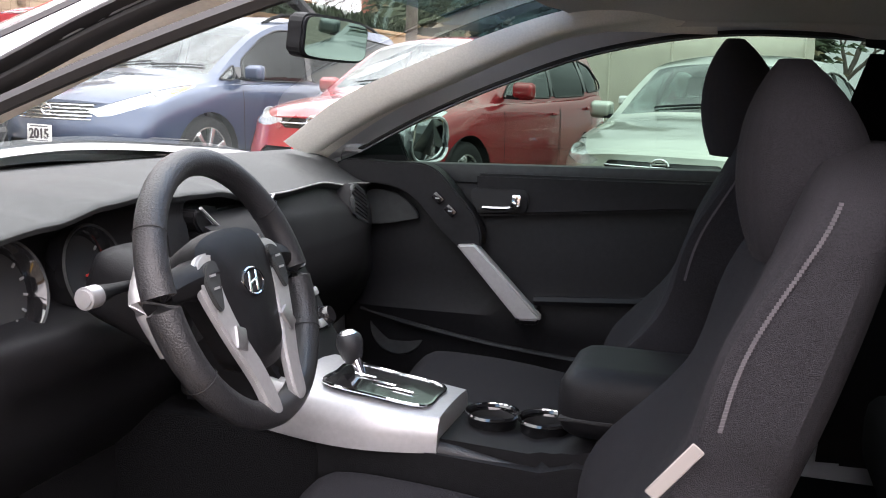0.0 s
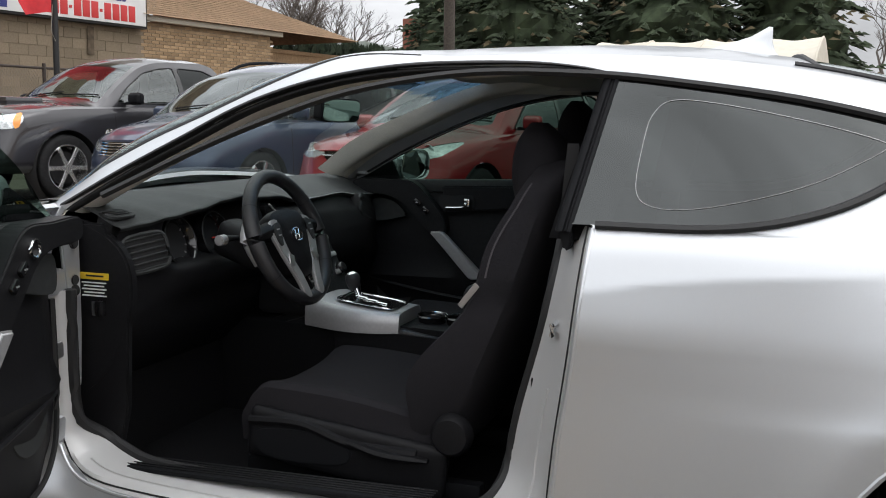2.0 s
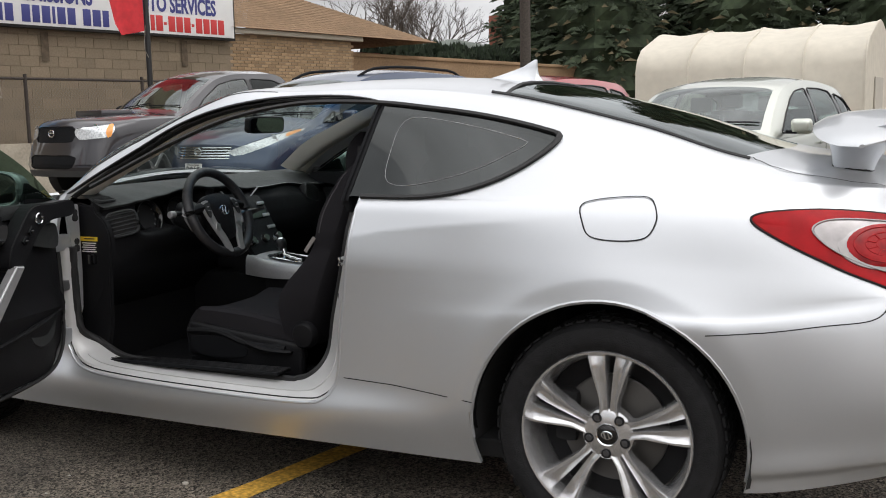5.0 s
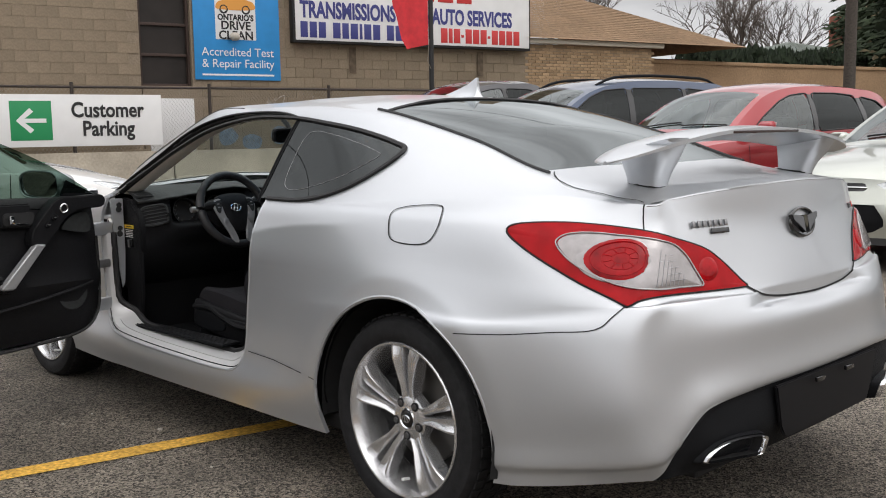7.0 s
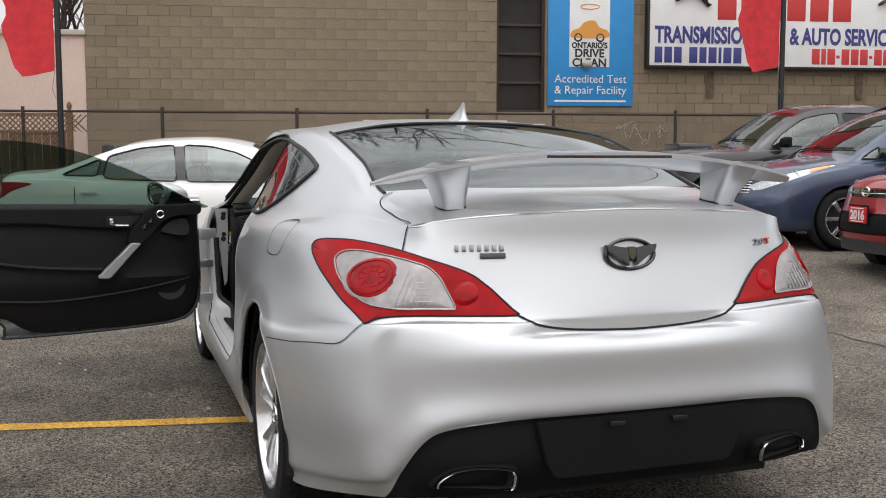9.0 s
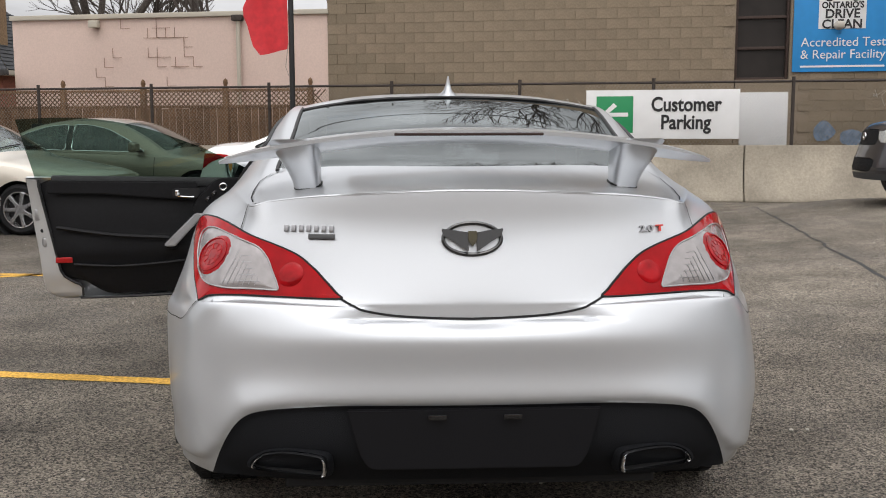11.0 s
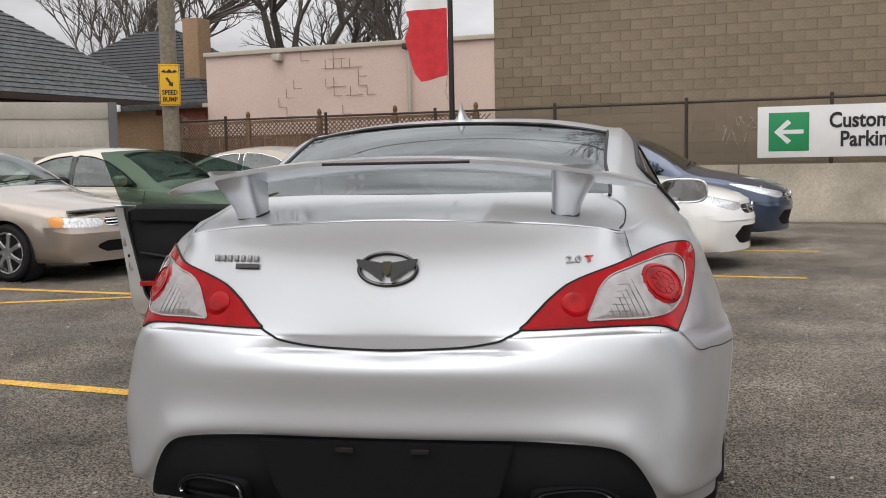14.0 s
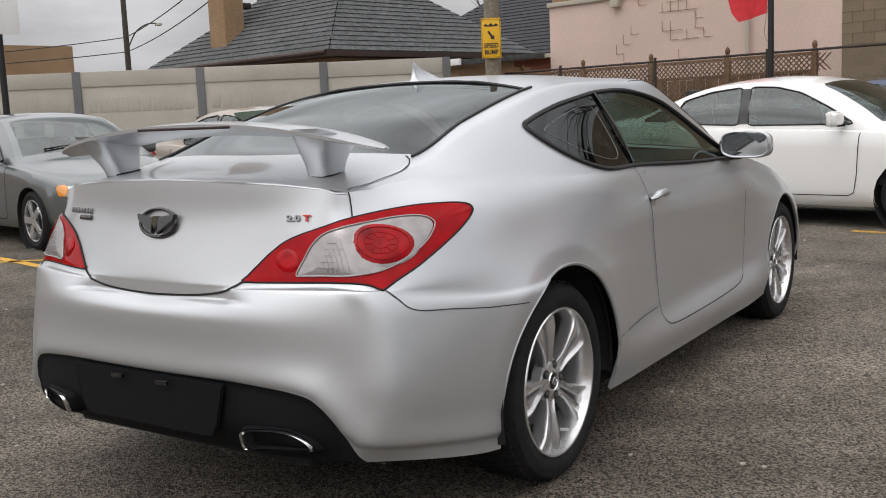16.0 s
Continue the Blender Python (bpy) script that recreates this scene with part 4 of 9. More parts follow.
t1 = bare_tree(3, 11.5, .78, M_bark)
t1.matrix_world = far_at(-25.0, -15.2)
t2 = bare_tree(8, 12.5, .85, M_bark_hazed)
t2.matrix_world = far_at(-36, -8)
t3 = bare_tree(21, 11.0, .7, M_bark_hazed)
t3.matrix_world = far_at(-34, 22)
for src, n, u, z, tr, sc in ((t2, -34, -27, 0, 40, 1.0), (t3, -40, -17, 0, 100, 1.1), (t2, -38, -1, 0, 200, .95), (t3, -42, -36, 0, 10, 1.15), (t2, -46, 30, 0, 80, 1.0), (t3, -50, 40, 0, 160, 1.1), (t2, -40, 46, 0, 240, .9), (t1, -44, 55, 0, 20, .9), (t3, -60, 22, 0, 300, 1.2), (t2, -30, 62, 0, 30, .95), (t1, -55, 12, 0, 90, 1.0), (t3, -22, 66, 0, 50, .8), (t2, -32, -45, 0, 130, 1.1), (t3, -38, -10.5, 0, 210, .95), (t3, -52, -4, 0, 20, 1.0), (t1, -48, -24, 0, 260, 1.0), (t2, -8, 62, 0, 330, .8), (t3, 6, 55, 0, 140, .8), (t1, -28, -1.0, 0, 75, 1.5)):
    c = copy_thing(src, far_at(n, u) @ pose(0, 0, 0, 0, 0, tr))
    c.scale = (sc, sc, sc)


def conifer(seed, height, radius, dry):
    rr = random.Random(seed)
    root = new("conifer")
    tagged(root, "dense dark green spruce tree", "tree", "spruce trees")
    part("trunk", tube([(0, 0, 0), (0, 0, height * .6), (0, 0, height)], [.22, .12, .02], 8), M_bark, root)
    core = lathe([(.02 + radius * .66 * (1 - k / 24) ** .8 * (1 + .12 * math.sin(k * 2.4)), .6 + (height - .8) * k / 24) for k in range(25)], 22, "Z")
    for v in core.verts:
        w = 1 + .30 * noise.noise(v.co * 1.3 + Vector((seed, 0, 0)))
        v.co.x, v.co.y = v.co.x * w, v.co.y * w
    part("inner_bough", core, M_needle, root, "", False)
    for nm, mt, share in (("crown", M_needle, 1.0), ("dry_sprays", M_needle_dry, .14)):
        vv, ff = [], []
        tiers = int(height / .27)
        for k in range(tiers):
            f = k / tiers
            z = .5 + (height - .5) * f
            ln0 = radius * (1 - f) ** .8 * rr.uniform(.85, 1.1) + .15
            for j in range(int(9 + 6 * (1 - f))):
                az = rr.uniform(0, 2 * math.pi)
                ln = ln0 * rr.uniform(.65, 1.08)
                for q in range(int((9 + 8 * (1 - f)) * share)):
                    g = rr.uniform(.35, 1.0)
                    px, py = math.cos(az) * ln * g, math.sin(az) * ln * g
                    pz = z - .35 * ln * g ** 1.5 * .55 + rr.uniform(-.10, .06) + .12 * g
                    a2 = az + rr.uniform(-1.0, 1.0)
                    sl = rr.uniform(.26, .52)
                    wd = rr.uniform(.09, .17)
                    dx, dy = math.cos(a2) * sl, math.sin(a2) * sl
                    nx, ny = -math.sin(a2) * wd, math.cos(a2) * wd
                    b0 = len(vv)
                    vv += [(px - nx, py - ny, pz), (px + nx, py + ny, pz), (px + dx, py + dy, pz - rr.uniform(.0, .16)), (px + dx * .3, py + dy * .3, pz + .10)]
                    ff += [(b0, b0 + 1, b0 + 2), (b0, b0 + 2, b0 + 3), (b0 + 1, b0 + 3, b0 + 2)]
        me = bpy.data.meshes.new(nm)
        me.from_pydata(vv, [], ff)
        me.materials.append(mt)
        o = new(nm, me)
        o.parent = root
        tagged(o, kind="stuff")
    return root


c1 = conifer(2, 13.0, 4.2, True)
c1.matrix_world = far_at(-17.0, 31.0)
for n, u, tr, sc in ((-12.2, 34.0, 70, 1.05), (-21.5, 33.5, 150, .8), (-8.2, 36.5, 220, .95), (-15, 38, 300, 1.1)):
    c = copy_thing(c1, far_at(n, u) @ pose(0, 0, 0, 0, 0, tr))
    c.scale = (sc, sc, sc)
rr = random.Random(4)
hv, hf = [], []
for k in range(9000):
    u, n = rr.uniform(22, 30), rr.uniform(-21.5, -19.5)
    z = 2.4 + rr.uniform(0, 1.4) * (1 - .25 * math.sin(u * 1.7) ** 2)
    p = lot(n, u).translation
    b0 = len(hv)
    a = rr.uniform(0, 6.3)
    hv += [(p.x + .10 * math.cos(a), p.y + .10 * math.sin(a), z), (p.x - .10 * math.cos(a), p.y - .10 * math.sin(a), z + .05), (p.x, p.y, z + .26)]
    hf.append((b0, b0 + 1, b0 + 2))
me = bpy.data.meshes.new("hedge")
me.from_pydata(hv, [], hf)
me.materials.append(M_hedge)
tagged(new("hedge", me), "dark evergreen hedge behind the brick wall", "hedge", kind="stuff")


# ---- the coupe: body surface ----
# half of the body, front to rear; level curves from the sill up, then lengthwise curves over the top
level_a = [(-3.58, 0, .20), (-3.52, .42, .20), (-3.38, .78, .20), (-3.2, .86, .20), (-2.82, .88, .20), (-2.2, .92, .20), (-1.85, .92, .20), (-1.42, .92, .20), (-.88, .925, .205), (-.42, .93, .21), (0, .90, .21), (.41, .892, .222), (.79, .735, .288), (.84, .62, .29), (.88, .42, .29), (.89, 0, .29)]
level_b = [(-3.66, 0, .30), (-3.60, .42, .30), (-3.44, .80, .30), (-3.2, .88, .30), (-2.82, .91, .32), (-2.2, .945, .31), (-1.85, .945, .305), (-1.42, .945, .305), (-.88, .95, .315), (-.42, .955, .325), (0, .93, .33), (.40, .905, .33), (.775, .788, .36), (.866, .655, .37), (.932, .42, .385), (.950, 0, .385)]
level_c = [(-3.68, 0, .40), (-3.62, .42, .40), (-3.45, .81, .40), (-3.2, .895, .40), (-2.82, .92, .45), (-2.2, .91, .43), (-1.85, .905, .42), (-1.42, .905, .42), (-.88, .925, .42), (-.42, .955, .43), (0, .955, .45), (.38, .925, .45), (.75, .832, .49), (.862, .685, .505), (.932, .42, .515), (.950, 0, .515)]
level_d = [(-3.67, 0, .50), (-3.62, .42, .50), (-3.45, .80, .50), (-3.2, .89, .52), (-2.82, .925, .62), (-2.2, .91, .62), (-1.85, .905, .60), (-1.42, .903, .60), (-.88, .915, .62), (-.42, .945, .63), (0, .958, .66), (.30, .948, .655), (.70, .825, .675), (.836, .705, .675), (.936, .41, .68), (.957, 0, .682)]
level_e = [(-3.65, 0, .60), (-3.60, .42, .60), (-3.43, .80, .58), (-3.2, .875, .62), (-2.82, .905, .72), (-2.2, .915, .79), (-1.85, .908, .79), (-1.42, .905, .80), (-.88, .91, .82), (-.45, .922, .83), (0, .922, .83), (.42, .872, .81), (.748, .748, .785), (.815, .605, .79), (.878, .36, .785), (.907, 0, .785)]
level_f = [(-3.62, 0, .66), (-3.58, .40, .66), (-3.42, .78, .64), (-3.2, .845, .70), (-2.82, .865, .80), (-2.2, .905, .885), (-1.85, .892, .90), (-1.42, .885, .91), (-.88, .872, .945), (-.45, .892, .955), (0, .872, .965), (.39, .818, .968), (.712, .655, .955), (.780, .545, .955), (.826, .36, .948), (.862, 0, .945)]
level_g = [(-3.58, 0, .71), (-3.54, .40, .70), (-3.43, .75, .68), (-3.2, .80, .76), (-2.82, .83, .86), (-2.2, .875, .955), (-1.85, .868, .965), (-1.42, .862, .975), (-.88, .84, .998), (-.45, .852, 1.008), (0, .80, 1.03), (.40, .715, 1.052), (.708, .622, 1.031), (.752, .55, 1.046), (.805, .38, 1.064), (.846, 0, 1.078)]
# a ledge along the top of the rear bumper
level_ledge = [tuple(p + (q - p) * .36 for p, q in zip(a, b)) for a, b in zip(level_d[:12], level_e[:12])] + [(.740, .776, .754), (.842, .647, .764), (.906, .368, .760), (.914, 0, .731)]
LEVELS = [level_a, level_b, level_c, level_d, level_ledge, level_e, level_f, level_g]
over_a = [(-3.55, 0, .74), (-3.2, 0, .83), (-2.82, 0, .92), (-2.38, 0, 1.005), (-1.98, 0, 1.20), (-1.5, 0, 1.368), (-.95, 0, 1.400), (-.5, 0, 1.372), (-.03, 0, 1.262), (.40, 0, 1.125), (.846, 0, 1.078)]
over_b = [(-3.52, .35, .735), (-3.2, .34, .83), (-2.82, .34, .915), (-2.34, .37, 1.0), (-1.95, .37, 1.192), (-1.48, .35, 1.358), (-.94, .34, 1.390), (-.49, .33, 1.36), (-.02, .34, 1.25), (.40, .34, 1.12), (.820, .30, 1.068)]
over_c = [(-3.47, .56, .73), (-3.2, .57, .81), (-2.82, .60, .90), (-2.28, .68, .985), (-1.90, .645, 1.165), (-1.42, .590, 1.330), (-.92, .575, 1.352), (-.47, .583, 1.325), (0, .575, 1.215), (.36, .585, 1.105), (.778, .47, 1.055)]
over_d = [(-3.45, .66, .72), (-3.2, .70, .79), (-2.82, .74, .88), (-2.20, .785, .972), (-1.85, .735, 1.112), (-1.40, .685, 1.280), (-.86, .675, 1.312), (-.44, .672, 1.268), (.02, .665, 1.155), (.38, .65, 1.083), (.742, .572, 1.042)]
OVER = [over_a, over_b, over_c, over_d]
SPAN, RISE = 18, 16
TOP_N = 9


def mirror_ends(lev):
    """The curve with its neighbours across the middle, so that it runs through level there."""
    return [Vector((lev[1][0], -lev[1][1], lev[1][2]))] + [Vector(p) for p in lev] + [Vector((lev[-2][0], -lev[-2][1], lev[-2][2]))]


def side_skin():
    rows = []
    whole = [mirror_ends(lev) for lev in LEVELS]
    for s in range(15 * SPAN + 1):
        col = [cr_at(lev, 1 + s / SPAN) for lev in whole]
        rows.append([cr_at(col, v / RISE) for v in range((len(LEVELS) - 1) * RISE + 1)])
    return press(rows)


# the raised edge that runs along the lower rear bumper, in stations and heights
EDGE = [(10.7, .270), (11.0, .285), (11.3, .303), (11.6, .325), (11.9, .343), (12.1, .352), (12.5, .364), (12.84, .398), (13.1, .450), (13.32, .490), (13.55, .507), (13.85, .519), (14.2, .526), (14.6, .527), (15.0, .527)]


def edge_height(s):
    for (a, za), (b, zb) in zip(EDGE, EDGE[1:]):
        if s <= b:
            return za + (zb - za) * max(0.0, (s - a) / (b - a))
    return EDGE[-1][1]


def press(rows):
    """Adds the pressed shapes: the bumper's lower edge, the lid's tucked foot and the flared arches."""
    line = []
    for k in range(900):
        s = 10.7 + 4.3 * k / 899
        z = edge_height(s)
        i = min(len(rows) - 2, int(s * SPAN))
        col = [a.lerp(b, s * SPAN - i) for a, b in zip(rows[i], rows[i + 1])]
        j = min(range(len(col) - 1), key=lambda m: abs(col[m].z + col[m + 1].z - 2 * z))
        g = max(-1.0, min(2.0, (z - col[j].z) / max(1e-5, col[j + 1].z - col[j].z)))
        line.append(tuple(col[j].lerp(col[j + 1], g)))
    line = np.array(line)
    out = []
    for i, row in enumerate(rows):
        s = i / SPAN
        new_row = []
        for j, p in enumerate(row):
            move = 0.0
            if s > 10.6 and p.z < .72:
                d = float(np.sqrt(((line - np.array(p)) ** 2).sum(axis=1).min()))
                end = min(1.0, (s - 10.6) / .5)
                if p.z >= edge_height(s):
                    move += .023 * math.exp(-(d / .066) ** 1.6) * end
                else:
                    move += (.023 - .014 * step(0, .030, d)) * end
            if s > 14.0 and .70 < p.z < .775:
                move -= .0015 * (1 - step(.744, .766, p.z)) * step(.690, .730, p.z) * step(14.0, 14.4, s)
            if p.y > .6:
                for cx, cz, rad in ((0, .335, .400), (-2.82, .33, .385)):
                    r = math.hypot(p.x - cx, p.z - cz)
                    if r < rad + .26 and p.z > .26:
                        move += .011 * (math.exp(-(max(0.0, r - rad - .055) / .065) ** 1.15)) * step(.26, .42, p.z)
            if p.y > .6 and -1.4 < p.x < -.1 and .78 < p.z < 1.0:
                ridge = float(np.interp(p.x, (-1.4, -.833, -.698, -.561, -.43, -.303, -.1), (.80, .878, .903, .921, .932, .942, .956)))
                move += .0065 * math.exp(-abs(p.z - ridge) / .050) * step(-1.35, -.95, p.x) * (1 - step(-.42, -.14, p.x))
            if not move:
                new_row.append(p)
                continue
            a, b = rows[max(0, i - 1)][j], rows[min(len(rows) - 1, i + 1)][j]
            c, d = row[max(0, j - 1)], row[min(len(row) - 1, j + 1)]
            nrm = (b - a).cross(d - c).normalized()
            if nrm.dot(Vector((p.x + 1.3, p.y, 0))) < 0:
                nrm = -nrm
            if i == len(rows) - 1:
                nrm.y = 0
            new_row.append(p + nrm * move)
        if s > 13.9:
            k = next(m for m in range(len(new_row) - 1) if new_row[m].z < .774 <= new_row[m + 1].z)
            a, b = new_row[k], new_row[k + 1]
            crease = a.x + (b.x - a.x) * (.774 - a.z) / (b.z - a.z)
            end = step(13.9, 14.3, s)
            for q in new_row[:k + 1]:
                if q.z > .728:
                    q.x += end * (crease + .11 * (.774 - q.z) - q.x) * step(.724, .734, q.z)
        out.append(new_row)
    return out


def top_skin():
    rows = []
    brim = mirror_ends(LEVELS[-1])
    for s in range(10 * SPAN + 1):
        col = [cr_at([Vector(p) for p in c], s / SPAN) for c in OVER] + [cr_at(brim, 3 + s / SPAN)]
        col = [Vector((col[1].x, -col[1].y, col[1].z))] + col
        rows.append([cr_at(col, 1 + w / TOP_N) for w in range(4 * TOP_N + 1)])
    return rows


SIDE, TOP = side_skin(), top_skin()
# fuller windshield pillars
for row in TOP:
    for j, q in enumerate(row):
        q.z += .040 * step(-2.25, -2.02, q.x) * (1 - step(-1.50, -1.15, q.x)) * step(8, 20, j) * (1 - step(25, 33, j))


def on_side(s, z, out=0.0, right=True):
    """The place on the flank at station s and height z, moved out along its normal."""
    i = max(0, min(len(SIDE) - 2, int(s * SPAN)))
    f = s * SPAN - i
    col = [a.lerp(b, f) for a, b in zip(SIDE[i], SIDE[i + 1])]
    k = 0
    while k < len(col) - 2 and col[k + 1].z < z:
        k += 1
    g = max(0.0, min(1.0, (z - col[k].z) / max(1e-5, col[k + 1].z - col[k].z)))
    p = col[k].lerp(col[k + 1], g)
    along = SIDE[i + 1][k] - SIDE[i][k]
    nrm = along.cross(col[k + 1] - col[k])
    nrm.normalize()
    if nrm.dot(Vector((p.x + 1.3, p.y, 0))) < 0:
        nrm = -nrm
    p = p + nrm * out
    if not right:
        p, nrm = Vector((p.x, -p.y, p.z)), Vector((nrm.x, -nrm.y, nrm.z))
    return p, nrm


def on_flank(x, z, out=0.0, right=True):
    """The place on the side at x and height z."""
    lo, hi = 3.0, 13.0
    for _ in range(22):
        mid = (lo + hi) / 2
        if on_side(mid, z)[0].x < x:
            lo = mid
        else:
            hi = mid
    return on_side(lo, z, out, right)


def on_top(x, y, out=0.0):
    """The place on the upper skin above x, y."""
    best = None
    for row in TOP[30:]:
        if abs(row[0].x - x) > 0.12 and abs(row[-1].x - x) > 0.12:
            continue
        for p in row:
            d = (p.x - x) ** 2 + (p.y - abs(y)) ** 2
            if best is None or d < best[0]:
                best = (d, p)
    return Vector((x, y, best[1].z + out))


def on_upper(x, z, inward=0.0):
    """How far out the upper skin lies at x and height z."""
    best, out = 1e9, .7
    for a, b in zip(TOP, TOP[1:]):
        for j in range(14, len(a) - 1):
            lo, hi = min(a[j].x, b[j].x), max(a[j].x, b[j].x)
            if lo - 1e-6 <= x <= hi + 1e-6:
                f = (x - a[j].x) / (b[j].x - a[j].x) if b[j].x != a[j].x else 0
                p, q = a[j].lerp(b[j], f), a[j + 1].lerp(b[j + 1], f)
                g = (z - p.z) / (q.z - p.z) if abs(q.z - p.z) > 1e-6 else 0
                miss = max(0.0, -g, g - 1)
                if miss < best:
                    best, out = miss, p.y + (q.y - p.y) * max(0.0, min(1.0, g))
    return out - inward


def poly_field(outline):
    """How far a point lies outside an outline in its plane (negative inside)."""
    pts = [Vector(p) for p in outline]

    def f(a, b):
        p = Vector((a, b))
        best, inside = 1e9, False
        n = len(pts)
        for k in range(n):
            q, r = pts[k], pts[(k + 1) % n]
            e = r - q
            t = max(0.0, min(1.0, (p - q).dot(e) / max(e.dot(e), 1e-9)))
            best = min(best, (p - q - e * t).length)
            if (q.y > p.y) != (r.y > p.y) and p.x < (r.x - q.x) * (p.y - q.y) / (r.y - q.y) + q.x:
                inside = not inside
        return -best if inside else best

    return f


def split(bm, key, field, attr):
    """Cuts the skin where the field is nought, and marks the faces inside with the key."""
    lay = bm.verts.layers.float.get("fld") or bm.verts.layers.float.new("fld")
    for v in bm.verts:
        v[lay] = field(v)
    for e in list(bm.edges):
        a, b = e.verts
        fa, fb = a[lay], b[lay]
        if fa * fb < 0 and min(abs(fa), abs(fb)) > 2e-4:
            _, nv = bmesh.utils.edge_split(e, a, fa / (fa - fb))
            nv[lay] = 0.0
            for al in attr:
                nv[al] = a[al] + (b[al] - a[al]) * fa / (fa - fb)
    for f in list(bm.faces):
        zero = [v for v in f.verts if abs(v[lay]) <= 2e-4]
        if len(zero) == 2 and any(v[lay] > 2e-4 for v in f.verts) and any(v[lay] < -2e-4 for v in f.verts):
            try:
                bmesh.utils.face_split(f, zero[0], zero[1])
            except ValueError:
                pass
    inside = []
    for f in bm.faces:
        if sum(v[lay] for v in f.verts) / len(f.verts) < 0:
            inside.append(f)
    kl = bm.faces.layers.int["kind"]
    for f in inside:
        key(f, kl)


WINDOW = smooth_loop([(-2.13, .962), (-1.85, .972), (-1.42, .982), (-.90, 1.004), (-.60, 1.008), (-.42, 1.04), (-.29, 1.10), (-.205, 1.178), (-.26, 1.208), (-.45, 1.252), (-.66, 1.283), (-.86, 1.304), (-1.14, 1.308), (-1.40, 1.268), (-1.62, 1.195), (-1.82, 1.11), (-2.02, 1.01)], 90)
DOOR = [(-2.07, 1.2), (-2.085, .80), (-2.09, .55), (-2.06, .42), (-1.96, .355), (-1.70, .335), (-1.30, .33), (-1.02, .335), (-.93, .355), (-.885, .42), (-.865, .60), (-.84, .80), (-.825, 1.0), (-.80, 1.6), (-2.07, 1.6)]
TAIL = smooth_loop([(10.965, .952), (11.03, .973), (11.33, .980), (11.63, .975), (12.15, .957), (12.92, .932), (13.44, .903), (13.70, .868), (13.87, .829), (13.97, .801), (14.02, .788), (13.93, .786), (13.60, .787), (13.1, .788), (12.45, .788), (12.15, .781), (12.03, .768), (11.985, .766), (11.79, .788), (11.55, .819), (11.3, .865), (11.1, .910)], 110)
INSERT = [(-.3, .1), (-.3, .511)] + smooth_loop([(0, .511), (.33, .511), (.45, .505), (.55, .494), (.612, .476), (.654, .437), (.692, .370), (.718, .305), (.738, .25), (.75, .1)], 50, False)
FUEL = smooth_loop([(-.076, .950), (-.086, .989), (-.050, 1.004), (.024, 1.012), (.092, 1.0125), (.119, .996), (.133, .957), (.117, .915), (.080, .899), (.003, .8975), (-.052, .910)], 40)
OPEN_EDGE = smooth_loop([(-2.12, .994), (-1.975, 1.084), (-1.82, 1.168), (-1.74, 1.211), (-1.66, 1.247), (-1.57, 1.277), (-1.49, 1.297), (-1.40, 1.314), (-1.29, 1.328), (-1.17, 1.333), (-1.0, 1.331), (-.88, 1.318), (-.80, 1.298)], 70, False)
OPENING = OPEN_EDGE + [(-.80, 1.10), (-1.5, 1.02), (-2.10, .97)]
K_BODY, K_GLASS, K_QGLASS, K_DOOR, K_ARCH, K_TAIL, K_INSERT, K_BUMPER, K_TRUNK, K_SHIELD, K_REARGL, K_HOOD, K_FUEL, K_ROOF, K_RAIL = range(15)


